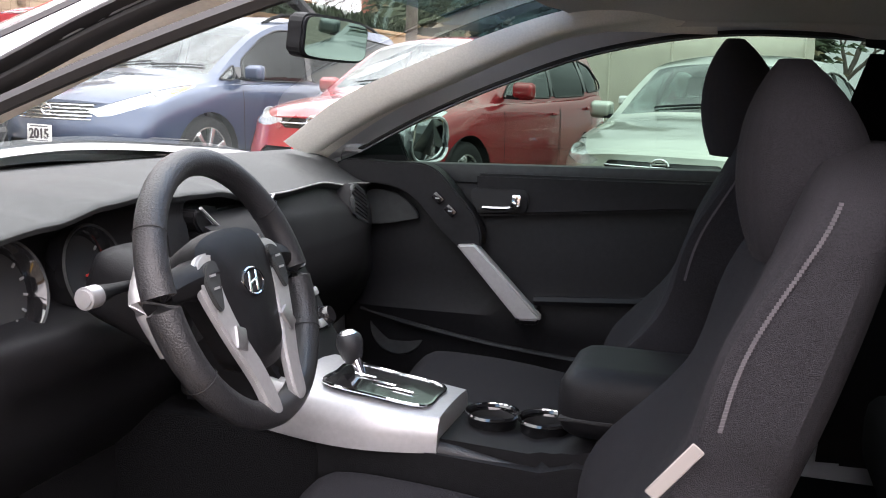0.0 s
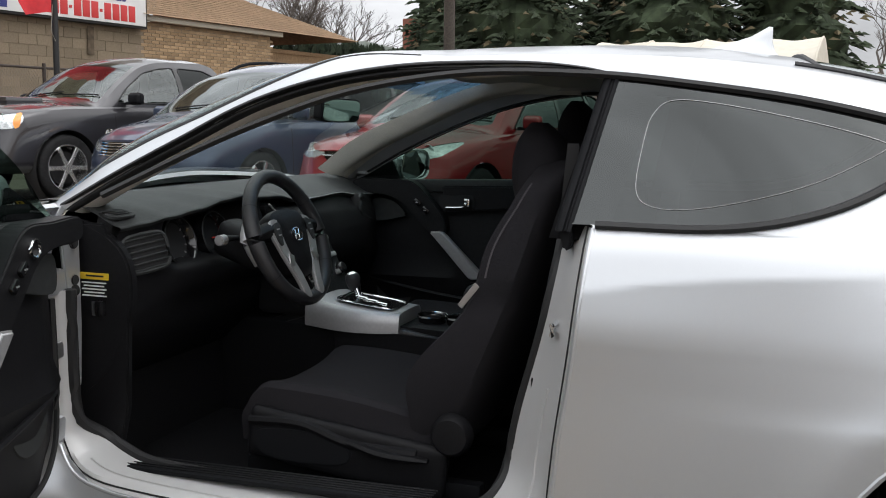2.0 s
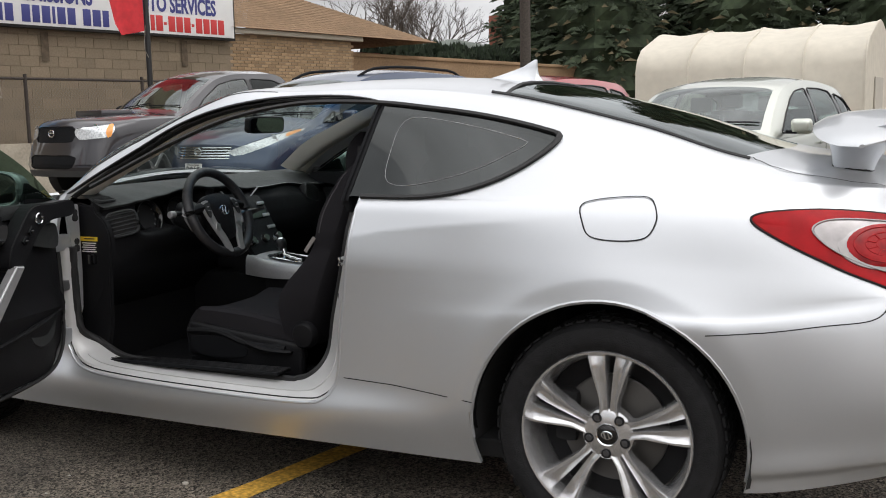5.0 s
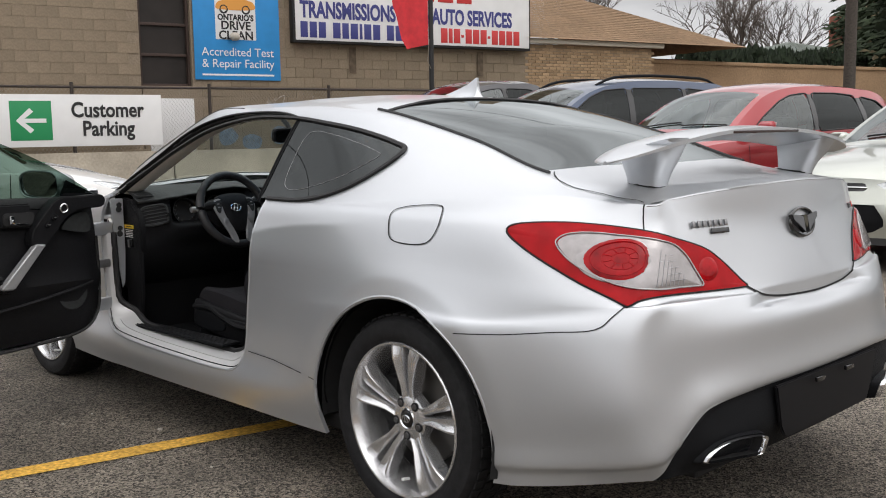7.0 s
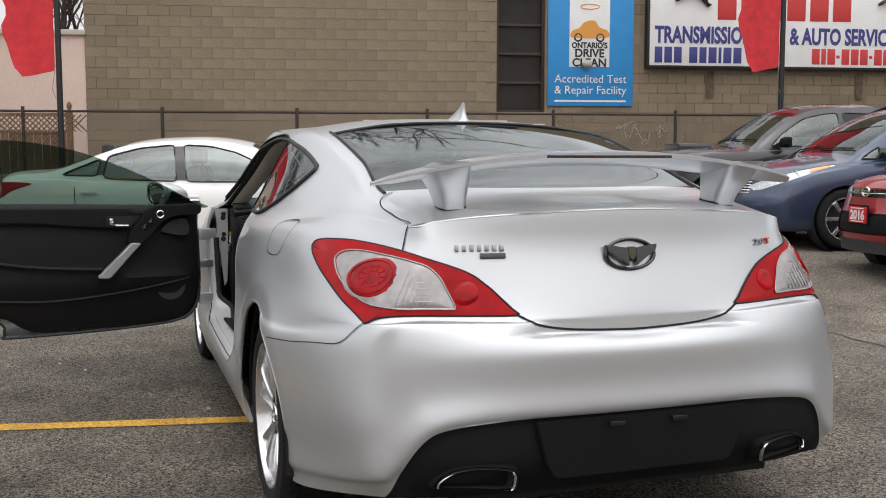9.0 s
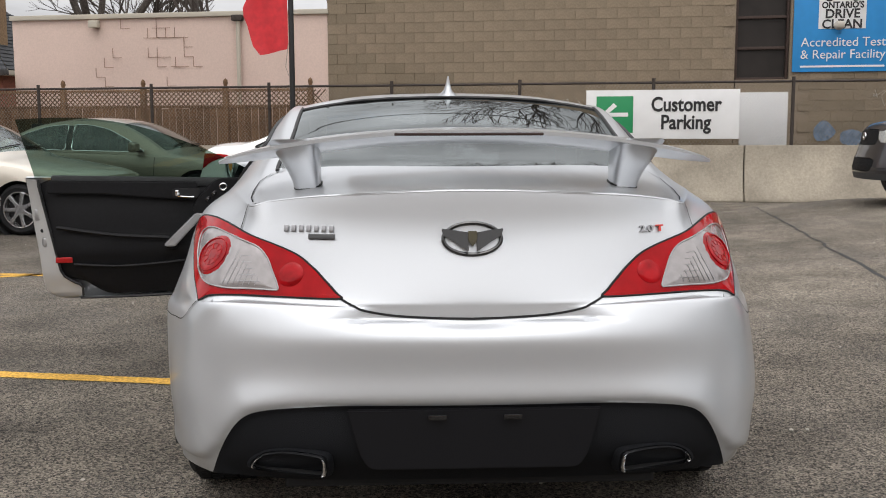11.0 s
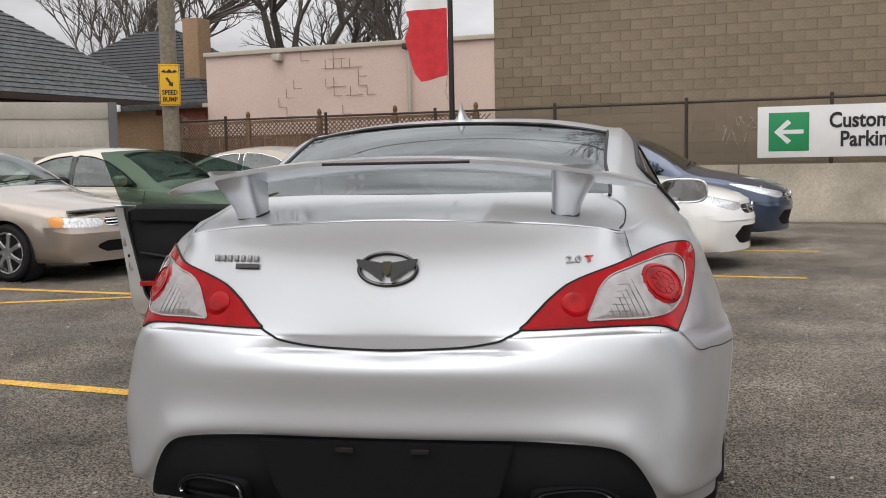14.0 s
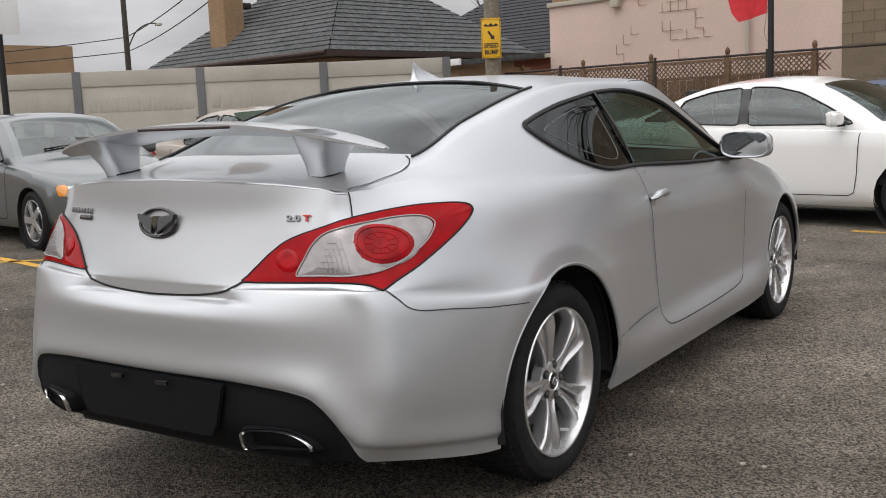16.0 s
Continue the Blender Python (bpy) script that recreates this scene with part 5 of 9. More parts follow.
def build_skin():
    bm = bmesh.new()
    s_l, w_l = bm.verts.layers.float.new("sta"), bm.verts.layers.float.new("hgt")
    kl = bm.faces.layers.int.new("kind")
    for rows, base, flip in ((SIDE, 0, False), (TOP, 2, True)):
        grid = []
        for i, row in enumerate(rows):
            line = []
            for j, p in enumerate(row):
                v = bm.verts.new(p)
                v[s_l], v[w_l] = base + i / SPAN, (100 + j / (TOP_N * 4.0)) if flip else p.z
                line.append(v)
            grid.append(line)
        for a, b in zip(grid, grid[1:]):
            for j in range(len(a) - 1):
                f = bm.faces.new((a[j], a[j + 1], b[j + 1], b[j]))
                f.normal_update()
                if (f.calc_center_median() - Vector((-1.3, 0, .5))).dot(f.normal) < 0:
                    f.normal_flip()
    bmesh.ops.remove_doubles(bm, verts=bm.verts, dist=0.0008)
    at = (s_l, w_l)
    fw, fd, ft, fi, ff = poly_field(WINDOW), poly_field(DOOR), poly_field(TAIL), poly_field(INSERT), poly_field(FUEL)

    def near(v, x0, x1, z0, z1):
        return x0 < v.co.x < x1 and z0 < v.co.z < z1

    def setk(k, only=None):
        def mark(f, layer):
            if only is None or f[layer] in only:
                f[layer] = k
        return mark

    upper = lambda v: v[w_l] >= 90
    # glass and the panels over the top
    split(bm, setk(K_HOOD), lambda v: max(v.co.x + 2.36, 0.9 - v[w_l] / 100.0, v.co.x * 0 + (v.co.y - 0.78)), at)
    split(bm, setk(K_SHIELD), lambda v: max(-2.30 - v.co.x + 0.10 * v.co.y ** 2, v.co.x + 1.50 - 0.10 * v.co.y ** 2, v[w_l] - 100.665, 0.9 - v[w_l] / 100.0), at)
    split(bm, setk(K_ROOF), lambda v: max(-1.50 + 0.10 * v.co.y ** 2 - v.co.x, v.co.x + .475 - 0.16 * v.co.y ** 2, v[w_l] - 100.53, 0.9 - v[w_l] / 100.0), at)
    split(bm, setk(K_REARGL), lambda v: max(-.475 + 0.16 * v.co.y ** 2 - v.co.x, v.co.x - .40 + 0.25 * v.co.y ** 2, v[w_l] - 100.50, 0.9 - v[w_l] / 100.0), at)
    split(bm, setk(K_TRUNK), lambda v: max(.402 - 0.25 * v.co.y ** 2 - v.co.x, abs(v.co.y) - .612, 0.9 - v[w_l] / 100.0), at)
    # flank
    bfield = lambda v: max(.26 - v.co.x, v.co.z - .66 - .05 * max(0.0, v[s_l] - 11.6) - .17 * max(0.0, min(v[s_l], 12.3) - 11.9) + (.22 * max(0.0, v[s_l] - 13.9) ** 0.8 if v[s_l] > 13.9 else 0) * .32) if v[w_l] < 90 else 1.0
    split(bm, setk(K_BUMPER, {K_BODY}), bfield, at)
    split(bm, setk(K_TRUNK, {K_BODY}), lambda v: max(12.02 - v[s_l], .0001 - v.co.x) if v[w_l] < 90 else 1.0, at)
    split(bm, setk(K_TAIL), lambda v: ft(v[s_l], v.co.z) if v[w_l] < 90 and v.co.x > .2 else 1.0, at)
    split(bm, setk(K_INSERT), lambda v: max(fi(abs(v.co.y), v.co.z), .60 - v.co.x) if v[w_l] < 90 and v.co.x > .45 else 1.0, at)
    split(bm, setk(K_ARCH), lambda v: min(math.hypot(v.co.x, v.co.z - .335) - .400, math.hypot(v.co.x + 2.82, v.co.z - .33) - .385) if v.co.y > .6 and v.co.z < .9 else 1.0, at)
    split(bm, setk(K_FUEL, {K_BODY}), lambda v: ff(v.co.x, v.co.z) if near(v, -.2, .25, .8, 1.1) and v.co.y > .7 else 1.0, at)
    split(bm, setk(K_DOOR, {K_BODY}), lambda v: max(fd(v.co.x, v.co.z), (v.co.z - 1.012) if v[w_l] > 90 else -1.0) if near(v, -2.3, -.6, .2, 1.5) and v.co.y > .5 else 1.0, at)
    split(bm, setk(K_GLASS), lambda v: fw(v.co.x, v.co.z) if v.co.y > .5 and near(v, -2.3, -.1, .9, 1.4) else 1.0, at)
    split(bm, setk(K_QGLASS, {K_GLASS}), lambda v: (-.872 + .20 * (v.co.z - .985) - v.co.x) if v.co.y > .5 and near(v, -1.2, -.1, .9, 1.4) else 1.0, at)
    fo = poly_field(OPENING)
    split(bm, setk(K_RAIL, {K_BODY}), lambda v: fo(v.co.x, v.co.z) if v.co.y > .5 and near(v, -2.3, -.7, .9, 1.4) else 1.0, at)
    return bm


SKIN = build_skin()
SKIN_KIND = SKIN.faces.layers.int["kind"]


def skin_part(kinds, right=True, thick=0.012, cond=None):
    """The skin's faces of some kinds as a shell with thickness, on one side or mirrored."""
    bm = SKIN.copy()
    kl = bm.faces.layers.int["kind"]
    drop = [f for f in bm.faces if f[kl] not in kinds or (cond and not cond(f.calc_center_median()))]
    bmesh.ops.delete(bm, geom=drop, context="FACES")
    if thick:
        for v in bm.verts:
            v.normal_update()
        inner = {v: v.co - v.normal * thick for v in bm.verts}
        edges = [e for e in bm.edges if len(e.link_faces) == 1 and not all(abs(v.co.y) < 1e-3 for v in e.verts)]
        ring = {}
        for e in edges:
            for v in e.verts:
                if v not in ring:
                    ring[v] = bm.verts.new(inner[v])
        for e in edges:
            a, b = e.verts
            f = e.link_faces[0]
            lv = list(f.verts)
            if lv[(lv.index(a) + 1) % len(lv)] is b:
                a, b = b, a
            try:
                bm.faces.new((a, b, ring[b], ring[a]))
            except ValueError:
                pass
    if not right:
        for v in bm.verts:
            v.co.y = -v.co.y
        bmesh.ops.reverse_faces(bm, faces=bm.faces[:])
    return bm


def both(kinds, thick=0.012, cond=None):
    bm = join(skin_part(kinds, True, thick, cond), skin_part(kinds, False, thick, cond))
    bmesh.ops.remove_doubles(bm, verts=[v for v in bm.verts if abs(v.co.y) < 0.002], dist=0.0008)
    return bm


def ribbon(points, width, out=0.0026):
    """A thin dark strip along (place, normal) pairs: the shadow in a panel joint."""
    bm = bmesh.new()
    n = len(points)
    prev = None
    for k in range(n):
        p, nr = points[k]
        d = (points[min(k + 1, n - 1)][0] - points[max(k - 1, 0)][0]).normalized()
        side = d.cross(nr).normalized() * width / 2
        cur = (bm.verts.new(p + nr * out - side), bm.verts.new(p + nr * out + side))
        if prev:
            bm.faces.new((prev[0], cur[0], cur[1], prev[1]))
        prev = cur
    bmesh.ops.recalc_face_normals(bm, faces=bm.faces)
    return bm


coupe = thing("coupe", "silver two-door sports coupe with rear wing and open driver's door", "car")
shell_bm = join(skin_part({K_BODY, K_RAIL}, True, 0.014), skin_part({K_BODY}, False, 0.014))
bmesh.ops.remove_doubles(shell_bm, verts=[v for v in shell_bm.verts if abs(v.co.y) < 0.002], dist=0.0008)
part("body_shell", shell_bm, M_silver, coupe)
part("hood", both({K_HOOD}, 0.0), M_silver, coupe)
part("roof_panel", both({K_ROOF}, 0.0), M_silver, coupe)
part("rear_bumper", both({K_BUMPER}, 0.01), M_silver, coupe)
trunk_lid = part("trunk_lid", both({K_TRUNK}, 0.006), M_silver, coupe)
part("diffuser", both({K_INSERT}, 0.012), M_black_plastic, coupe, "black textured plastic lower bumper")
shield = part("windshield", both({K_SHIELD}, 0.0, lambda c: c.x <= -1.68), M_glass_clear, coupe)
shield.visible_shadow = False
part("shade_band", both({K_SHIELD}, 0.0, lambda c: c.x > -1.68), M_glass_band, coupe, "blue-tinted strip along the top of the windshield").visible_shadow = False
part("rear_window", both({K_REARGL}, 0.0), M_glass_rear, coupe, "dark tinted rear glass")
for r in (True, False):
    part("quarter_window", skin_part({K_QGLASS}, r, 0.0), M_glass_tint, coupe, "dark tinted side glass")
    part("fuel_door" if not r else "quarter_patch", skin_part({K_FUEL}, r, 0.0), M_silver, coupe)
def gaps(name, pts, w=0.006):
    return part(name, ribbon(pts, w), M_gap, coupe, "", False)


# joints between the panels
for r in (True, False):
    gaps("bumper_seam", [on_flank(x, z, 0, r) for x, z in smooth_loop([(.285, .660), (.38, .666), (.455, .672), (.578, .688), (.65, .695), (.685, .702), (.708, .715), (.724, .737), (.746, .764)], 34, False)], .003)
    low = [on_side(s, z, 0, r) for s, z in smooth_loop([(14.01, .786), (14.1, .771), (14.22, .756), (14.45, .743), (14.75, .737), (15.0, .735)], 20, False)]
    gaps("trunk_seam", low, .0065)
    side = [on_side(s, z, 0, r) for s, z in ((12.06, .962), (12.03, .99), (12.0, 1.02), (12.0, 1.034))]
    gaps("trunk_seam", side, .004)
    up = []
    for x, y in smooth_loop([(.70, .612), (.64, .625), (.52, .632), (.43, .628), (.37, .60), (.335, .56)], 16, False):
        p = on_top(x, y if r else -y)
        up.append((p, Vector((0, .25 if r else -.25, 1)).normalized()))
    gaps("trunk_seam", up, .004)
    gaps("sill_seam", [on_flank(x, z, 0, r) for x, z in ((-.856, .429), (-.671, .427), (-.531, .418), (-.39, .408))], .003)
fuel_loop = [on_flank(x, z, 0, False) for x, z in FUEL]
gaps("fuel_seam", fuel_loop + fuel_loop[:1], .004)
gaps("door_seam", [on_flank(x, z, 0, True) for x, z in smooth_loop(DOOR[1:13], 60, False)], .0045)

# black mouldings round the side glass
for r in (True, False):
    ring = []
    for x, z in WINDOW:
        if not r and z < 1.02 and x < -.885:
            continue
        out = on_upper(x, z) if z > 1.0 else max(on_upper(x, z), on_flank(x, z)[0].y)
        ring.append(Vector((x, (out + .003) * (1 if r else -1), z)))
    if r:
        part("window_moulding", tube(ring, .011, 6, True, .8), M_seal, coupe)
    else:
        turn0 = next(k for k in range(len(ring)) if (ring[k] - ring[k - 1]).length > .3)
        part("window_moulding", tube(ring[turn0:] + ring[:turn0], .011, 6, False, .8), M_seal, coupe)
    if r:
        a, b = Vector((-.850, .842, .995)), Vector((-.803, .690, 1.300))
        part("pillar_cover", tube([a.lerp(b, k / 6) + Vector((0, .012 * math.sin(math.pi * k / 6), 0)) for k in range(7)], .011, 6, False, .5), M_gloss_black, coupe)
for r in (1, -1):
    edge = [Vector((row[int(.665 * 36)].x, row[int(.665 * 36)].y * r, row[int(.665 * 36)].z - .006)) for row in TOP[63:96]]
    part("windshield_moulding", tube(edge, .007, 5), M_seal, coupe)
    edge = [Vector((row[18].x, row[18].y * r, row[18].z + .002)) for row in TOP[126:162]]
    part("rear_glass_moulding", tube(edge, .006, 5), M_seal, coupe)
part("rear_glass_moulding", tube([on_top(-.475 + .16 * y * y, y, .003) for y in np.linspace(-.58, .58, 25)], .006, 5), M_seal, coupe)

# ---- tail lights ----
def lens_patch(outline, out, r):
    """A domed piece that follows the tail light's surface; the outline is in stations and heights."""
    bm = bmesh.new()
    c = (sum(p[0] for p in outline) / len(outline), sum(p[1] for p in outline) / len(outline))
    rings = []
    for k, f in enumerate((1.0, .985, .8, .55, .28)):
        o = out * (0.0, .7, 1.0, 1.05, 1.08)[k]
        rings.append([bm.verts.new(on_side(c[0] + (s - c[0]) * f, c[1] + (z - c[1]) * f, o, r)[0]) for s, z in outline])
    mid = bm.verts.new(on_side(c[0], c[1], out * 1.1, r)[0])
    n = len(outline)
    for a, b in zip(rings, rings[1:]):
        for j in range(n):
            bm.faces.new((a[j], a[(j + 1) % n], b[(j + 1) % n], b[j]))
    for j in range(n):
        bm.faces.new((rings[-1][j], rings[-1][(j + 1) % n], mid))
    bmesh.ops.recalc_face_normals(bm, faces=bm.faces)
    return bm


M_badge = mat("worn_chrome", (0.30, 0.30, 0.31), 0.30, 0.9, 60, 0.15)
CLEAR = smooth_loop([(11.36, .915), (11.37, .936), (11.46, .949), (11.63, .951), (11.88, .944), (12.27, .934), (12.74, .919), (13.02, .892), (13.22, .846), (13.33, .814), (13.34, .804), (13.28, .803), (12.96, .804), (12.3, .806), (11.94, .812), (11.69, .834), (11.47, .873)], 80)


def disc(s0, z0, rs, rz, n=28):
    return [(s0 + rs * math.cos(2 * math.pi * k / n), z0 + rz * math.sin(2 * math.pi * k / n)) for k in range(n)]


for r in (True, False):
    lamp = part("tail_light", lens_patch(TAIL, .007, r), M_red, coupe, "red and clear tail light")
    loop = [on_side(s, z, .002, r) for s, z in TAIL]
    part("seal", tube([p for p, _ in loop], .0035, 5, True), M_gap, lamp)
    part("clear_band", lens_patch(CLEAR, .0125, r), M_clear_lens, lamp, "clear ribbed reversing lens")
    part("clear_rim", tube([on_side(s, z, .0110, r)[0] for s, z in CLEAR], .0024, 6, True), M_clear_lens, lamp)
    part("lens_ring", lens_patch(disc(11.87, .881, .375, .0615), .0150, r), M_clear_lens, lamp, "pale ring round the lens")
    brake = part("brake_lens", lens_patch(disc(11.87, .881, .33, .055), .0185, r), M_red_deep, lamp, "round dark red lens")
    for f in (.80, .52, .26):
        part("lens_step", tube([on_side(s, z, .0195, r)[0] for s, z in disc(11.87, .881, .33 * f, .055 * f)], .0013, 5, True), M_red, brake)
    for k in range(9):
        a = 2 * math.pi * k / 9
        part("lens_facet", tube([on_side(11.87 + .33 * f * math.cos(a), .881 + .055 * f * math.sin(a), .0198, r)[0] for f in (.28, .5)], .0016, 5), M_red, brake)
    for k in range(7):
        s0 = 12.38 + .105 * k
        part("lens_rib", tube([on_side(s0, z, .0130, r)[0] for z in (.812, .83 + .010 * (6 - k), .905 - .012 * k)], .0011, 5), M_badge, lamp)
    for k in range(5):
        z = .824 + .017 * k
        part("lens_rib", tube([on_side(12.36 + (.70 - .09 * k) * f, z, .0130, r)[0] for f in (0, .5, 1)], .0009, 5), M_badge, lamp)
    part("fog_lens", lens_patch(disc(13.45, .846, .165, .033), .011, r), M_red_deep, lamp, "small round dark lens")

# ---- badges, letters, exhausts, aerial, wing ----
def rear_frame(s, z, out, r=True):
    p, nrm = on_side(s, z, out, r)
    x = Vector((0, 0, 1)).cross(nrm).normalized()
    y = nrm.cross(x)
    m = Matrix((x, y, nrm)).transposed().to_4x4()
    m.translation = p
    return m


badge = part("badge", turned(tube([(.079 * math.cos(2 * math.pi * k / 36), .043 * math.sin(2 * math.pi * k / 36), 0) for k in range(36)], .0055, 8, True), rear_frame(15.0, .945, .006)), M_gloss_black, trunk_lid, "black winged oval badge")
for sgn in (1, -1):
    w = prism([(.011 * sgn, .016), (.04 * sgn, .021), (.084 * sgn, .027), (.079 * sgn, .008), (.052 * sgn, -.008), (.026 * sgn, -.026), (.011 * sgn, -.036)], .016, "Z", .002)
    part("badge_wing", turned(w, rear_frame(15.0, .945, .004)), M_gloss_black, badge)
part("badge_shield", turned(prism([(-.013, .020), (.013, .020), (.014, -.004), (0, -.023), (-.014, -.004)], .016, "Z", .002), rear_frame(15.0, .945, .004)), mat("bronze", (.07, .062, .04), .4, .6), badge)
for k in range(7):
    part("badge_bar", turned(box(.012, .019, .005, (0, 0, 0), .002), rear_frame(13.63, .970, .004, False) @ pose((k - 3) * .0215, 0, 0)), M_badge, trunk_lid)
part("badge_plate", turned(box(.074, .016, .005, (0, 0, 0), .002), rear_frame(13.8, .948, .004, False)), M_gloss_black, trunk_lid)
ft = text_bm("2.0", .025, "CENTER", .0008, .003)
part("engine_badge", turned(ft, rear_frame(13.38, .955, .004) @ pose(.004, 0, 0, -90) @ Matrix.Diagonal((1.4, 1, 1, 1))), M_badge, trunk_lid)
ft = text_bm("T", .025, "CENTER", .0008, .003)
part("engine_letter", turned(ft, rear_frame(13.38, .955, .004) @ pose(.046, 0, 0, -90) @ Matrix.Diagonal((1.4, 1, 1, 1))), mat("red_enamel", (.6, .03, .02), .3), trunk_lid)

for sy in (-1, 1):
    tip = smooth_loop([(.398, .346), (.402, .370), (.425, .380), (.50, .384), (.55, .377), (.583, .360), (.600, .338), (.592, .324), (.50, .320), (.412, .318), (.400, .328)], 44)
    cy, cz = .50, .350

    def ring(back, grow):
        return [(.962 - .30 * (y - .45) - .30 * (.36 - z) - back, (cy + (y - cy) * grow) * sy, cz + (z - cz) * grow) for y, z in tip]

    rows = [ring(.014, 1.035), ring(.002, 1.02), ring(-.002, .985), ring(.003, .935), ring(.05, .90), ring(.15, .88)]
    ex = grid_bm(rows, True)
    bmesh.ops.recalc_face_normals(ex, faces=ex.faces)
    ex = part("exhaust_tip", ex, M_chrome, coupe, "chrome trapezoid exhaust tip")
    inner = grid_bm([ring(.012, .925), ring(.06, .895), ring(.15, .87)], True)
    inner.faces.new([inner.verts.new(p) for p in ring(.15, .87)])
    part("exhaust_bore", inner, M_gap, ex)
    part("exhaust_surround", grid_bm([ring(.16, 1.28), ring(.030, 1.18), ring(.012, 1.08), ring(.016, 1.03)], True), M_black_plastic, coupe)
plate = [(-.34, .503), (.34, .503), (.325, .44), (.305, .375), (.285, .345), (.265, .338), (-.265, .338), (-.285, .345), (-.305, .375), (-.325, .44)]
pb = prism(plate, .012, "X", .004)
for v in pb.verts:
    v.co.x += .974 - .13 * v.co.y ** 2 - (.004 if v.co.z < .4 else 0)
part("plate_recess", pb, mat("plate_black", (.006, .006, .0075), .5, 0, 0, 0, 0, 60, 0, .2), coupe, "empty black number plate mount")
for y in (-.10, .10):
    part("plate_clip", box(.012, .05, .014, (.987, y, .485), .004), M_gloss_black, coupe)

rows = []
for x, h, w in ((-.715, .001, .006), (-.70, .006, .024), (-.66, .018, .037), (-.62, .034, .041), (-.58, .052, .040), (-.553, .070, .034), (-.536, .083, .026), (-.526, .082, .024), (-.528, .055, .029), (-.518, .020, .035), (-.505, .008, .036), (-.495, .0, .030)):
    base = on_top(x, 0).z - .004
    rows.append([(x, w * c, base + (h + .004) * q) for c, q in ((-1, 0), (-.86, .14), (-.48, .38), (-.26, .72), (-.12, .97), (-.05, 1), (.05, 1), (.12, .97), (.26, .72), (.48, .38), (.86, .14), (1, 0))])
part("shark_fin_aerial", grid_bm(rows), M_silver, coupe, "silver shark-fin aerial")

# the lid's trailing edge
edge = [row[-1] for row in SIDE[int(12.1 * SPAN):]]
edge = [Vector((p.x - .003, p.y, p.z - .0035)) for p in edge] + [Vector((p.x - .003, -p.y, p.z - .0035)) for p in edge[::-1][1:]]
part("lid_edge", tube(edge, .0045, 8), M_silver, trunk_lid)

# the rear wing: a bowed blade on two struts
blade = []
for k in range(49):
    y = -.715 + 1.43 * k / 48
    a = abs(y) / .715
    top = 1.222 - .074 * a ** 2.1
    tip = (1 - a ** 4.5) ** .5 if a < 1 else 0.0
    tip = max(tip, .06)
    mid = .612 + .03 * a ** 2
    lead, trail = mid - .135 * tip, mid + .130 * tip
    th = .044 * max(tip, .25)
    sec = []
    for u, w in ((0, -.05), (.10, .26), (.35, .50), (.7, .46), (1.0, .16), (1.0, -.10), (.7, -.32), (.35, -.46), (.10, -.30)):
        sec.append((lead + (trail - lead) * u, y, top + th * w + .022 * (u - .5) * tip))
    blade.append(sec)
wing_bm = grid_bm(blade, True)
wing_bm.verts.ensure_lookup_table()
wing_bm.faces.new([wing_bm.verts[i] for i in range(9)][::-1])
wing_bm.faces.new([wing_bm.verts[48 * 9 + i] for i in range(9)])
bmesh.ops.recalc_face_normals(wing_bm, faces=wing_bm.faces)
wing = part("rear_wing", wing_bm, M_silver, coupe, "silver rear wing on two struts")
part("brake_lamp_strip", box(.010, .42, .009, (.741, 0, 1.227), .003), mat("dark_red_strip", (.035, .020, .018), .2), wing)
for sgn in (1, -1):
    rows = []
    for k in range(10):
        f = k / 9
        zc = 1.050 + (1.184 - 1.050) * f
        hw = .037 + .033 * f ** 2.0
        x0, x1 = .556 - .02 * f ** 2, .664 + .085 * f ** 1.9
        yc = (.426 + hw) * sgn
        loop = []
        for j in range(24):
            a = 2 * math.pi * j / 24
            ca, sa = math.cos(a), math.sin(a)
            loop.append((x0 + (x1 - x0) * (.5 - .5 * math.copysign(abs(ca) ** .55, ca)), yc + hw * math.copysign(abs(sa) ** .55, sa), zc))
        if f > .7:
            loop = [(x, y, z + (f - .7) / .3 * .030 * max(0.0, min(1.0, (x - .62) / .12))) for x, y, z in loop]
        rows.append(loop)
    st = grid_bm(rows, True)
    bmesh.ops.recalc_face_normals(st, faces=st.faces)
    part("strut", st, M_silver, wing)
    part("strut_gasket", tube([on_top(x, y, .002) for x, y, z in rows[0]], .004, 5, True), M_seal, wing)

# ---- wheels, liners, underside ----
TYRE = [(.243, -.105), (.262, -.116), (.29, -.121), (.318, -.112), (.329, -.095), (.3345, -.06), (.335, 0), (.3345, .06), (.329, .095), (.318, .112), (.29, .121), (.266, .117), (.253, .107), (.246, .095)]
RIM = [(.250, .100), (.253, .110), (.250, .1145), (.244, .113), (.239, .102), (.232, .085), (.226, .06), (.222, .0), (.218, -.09)]


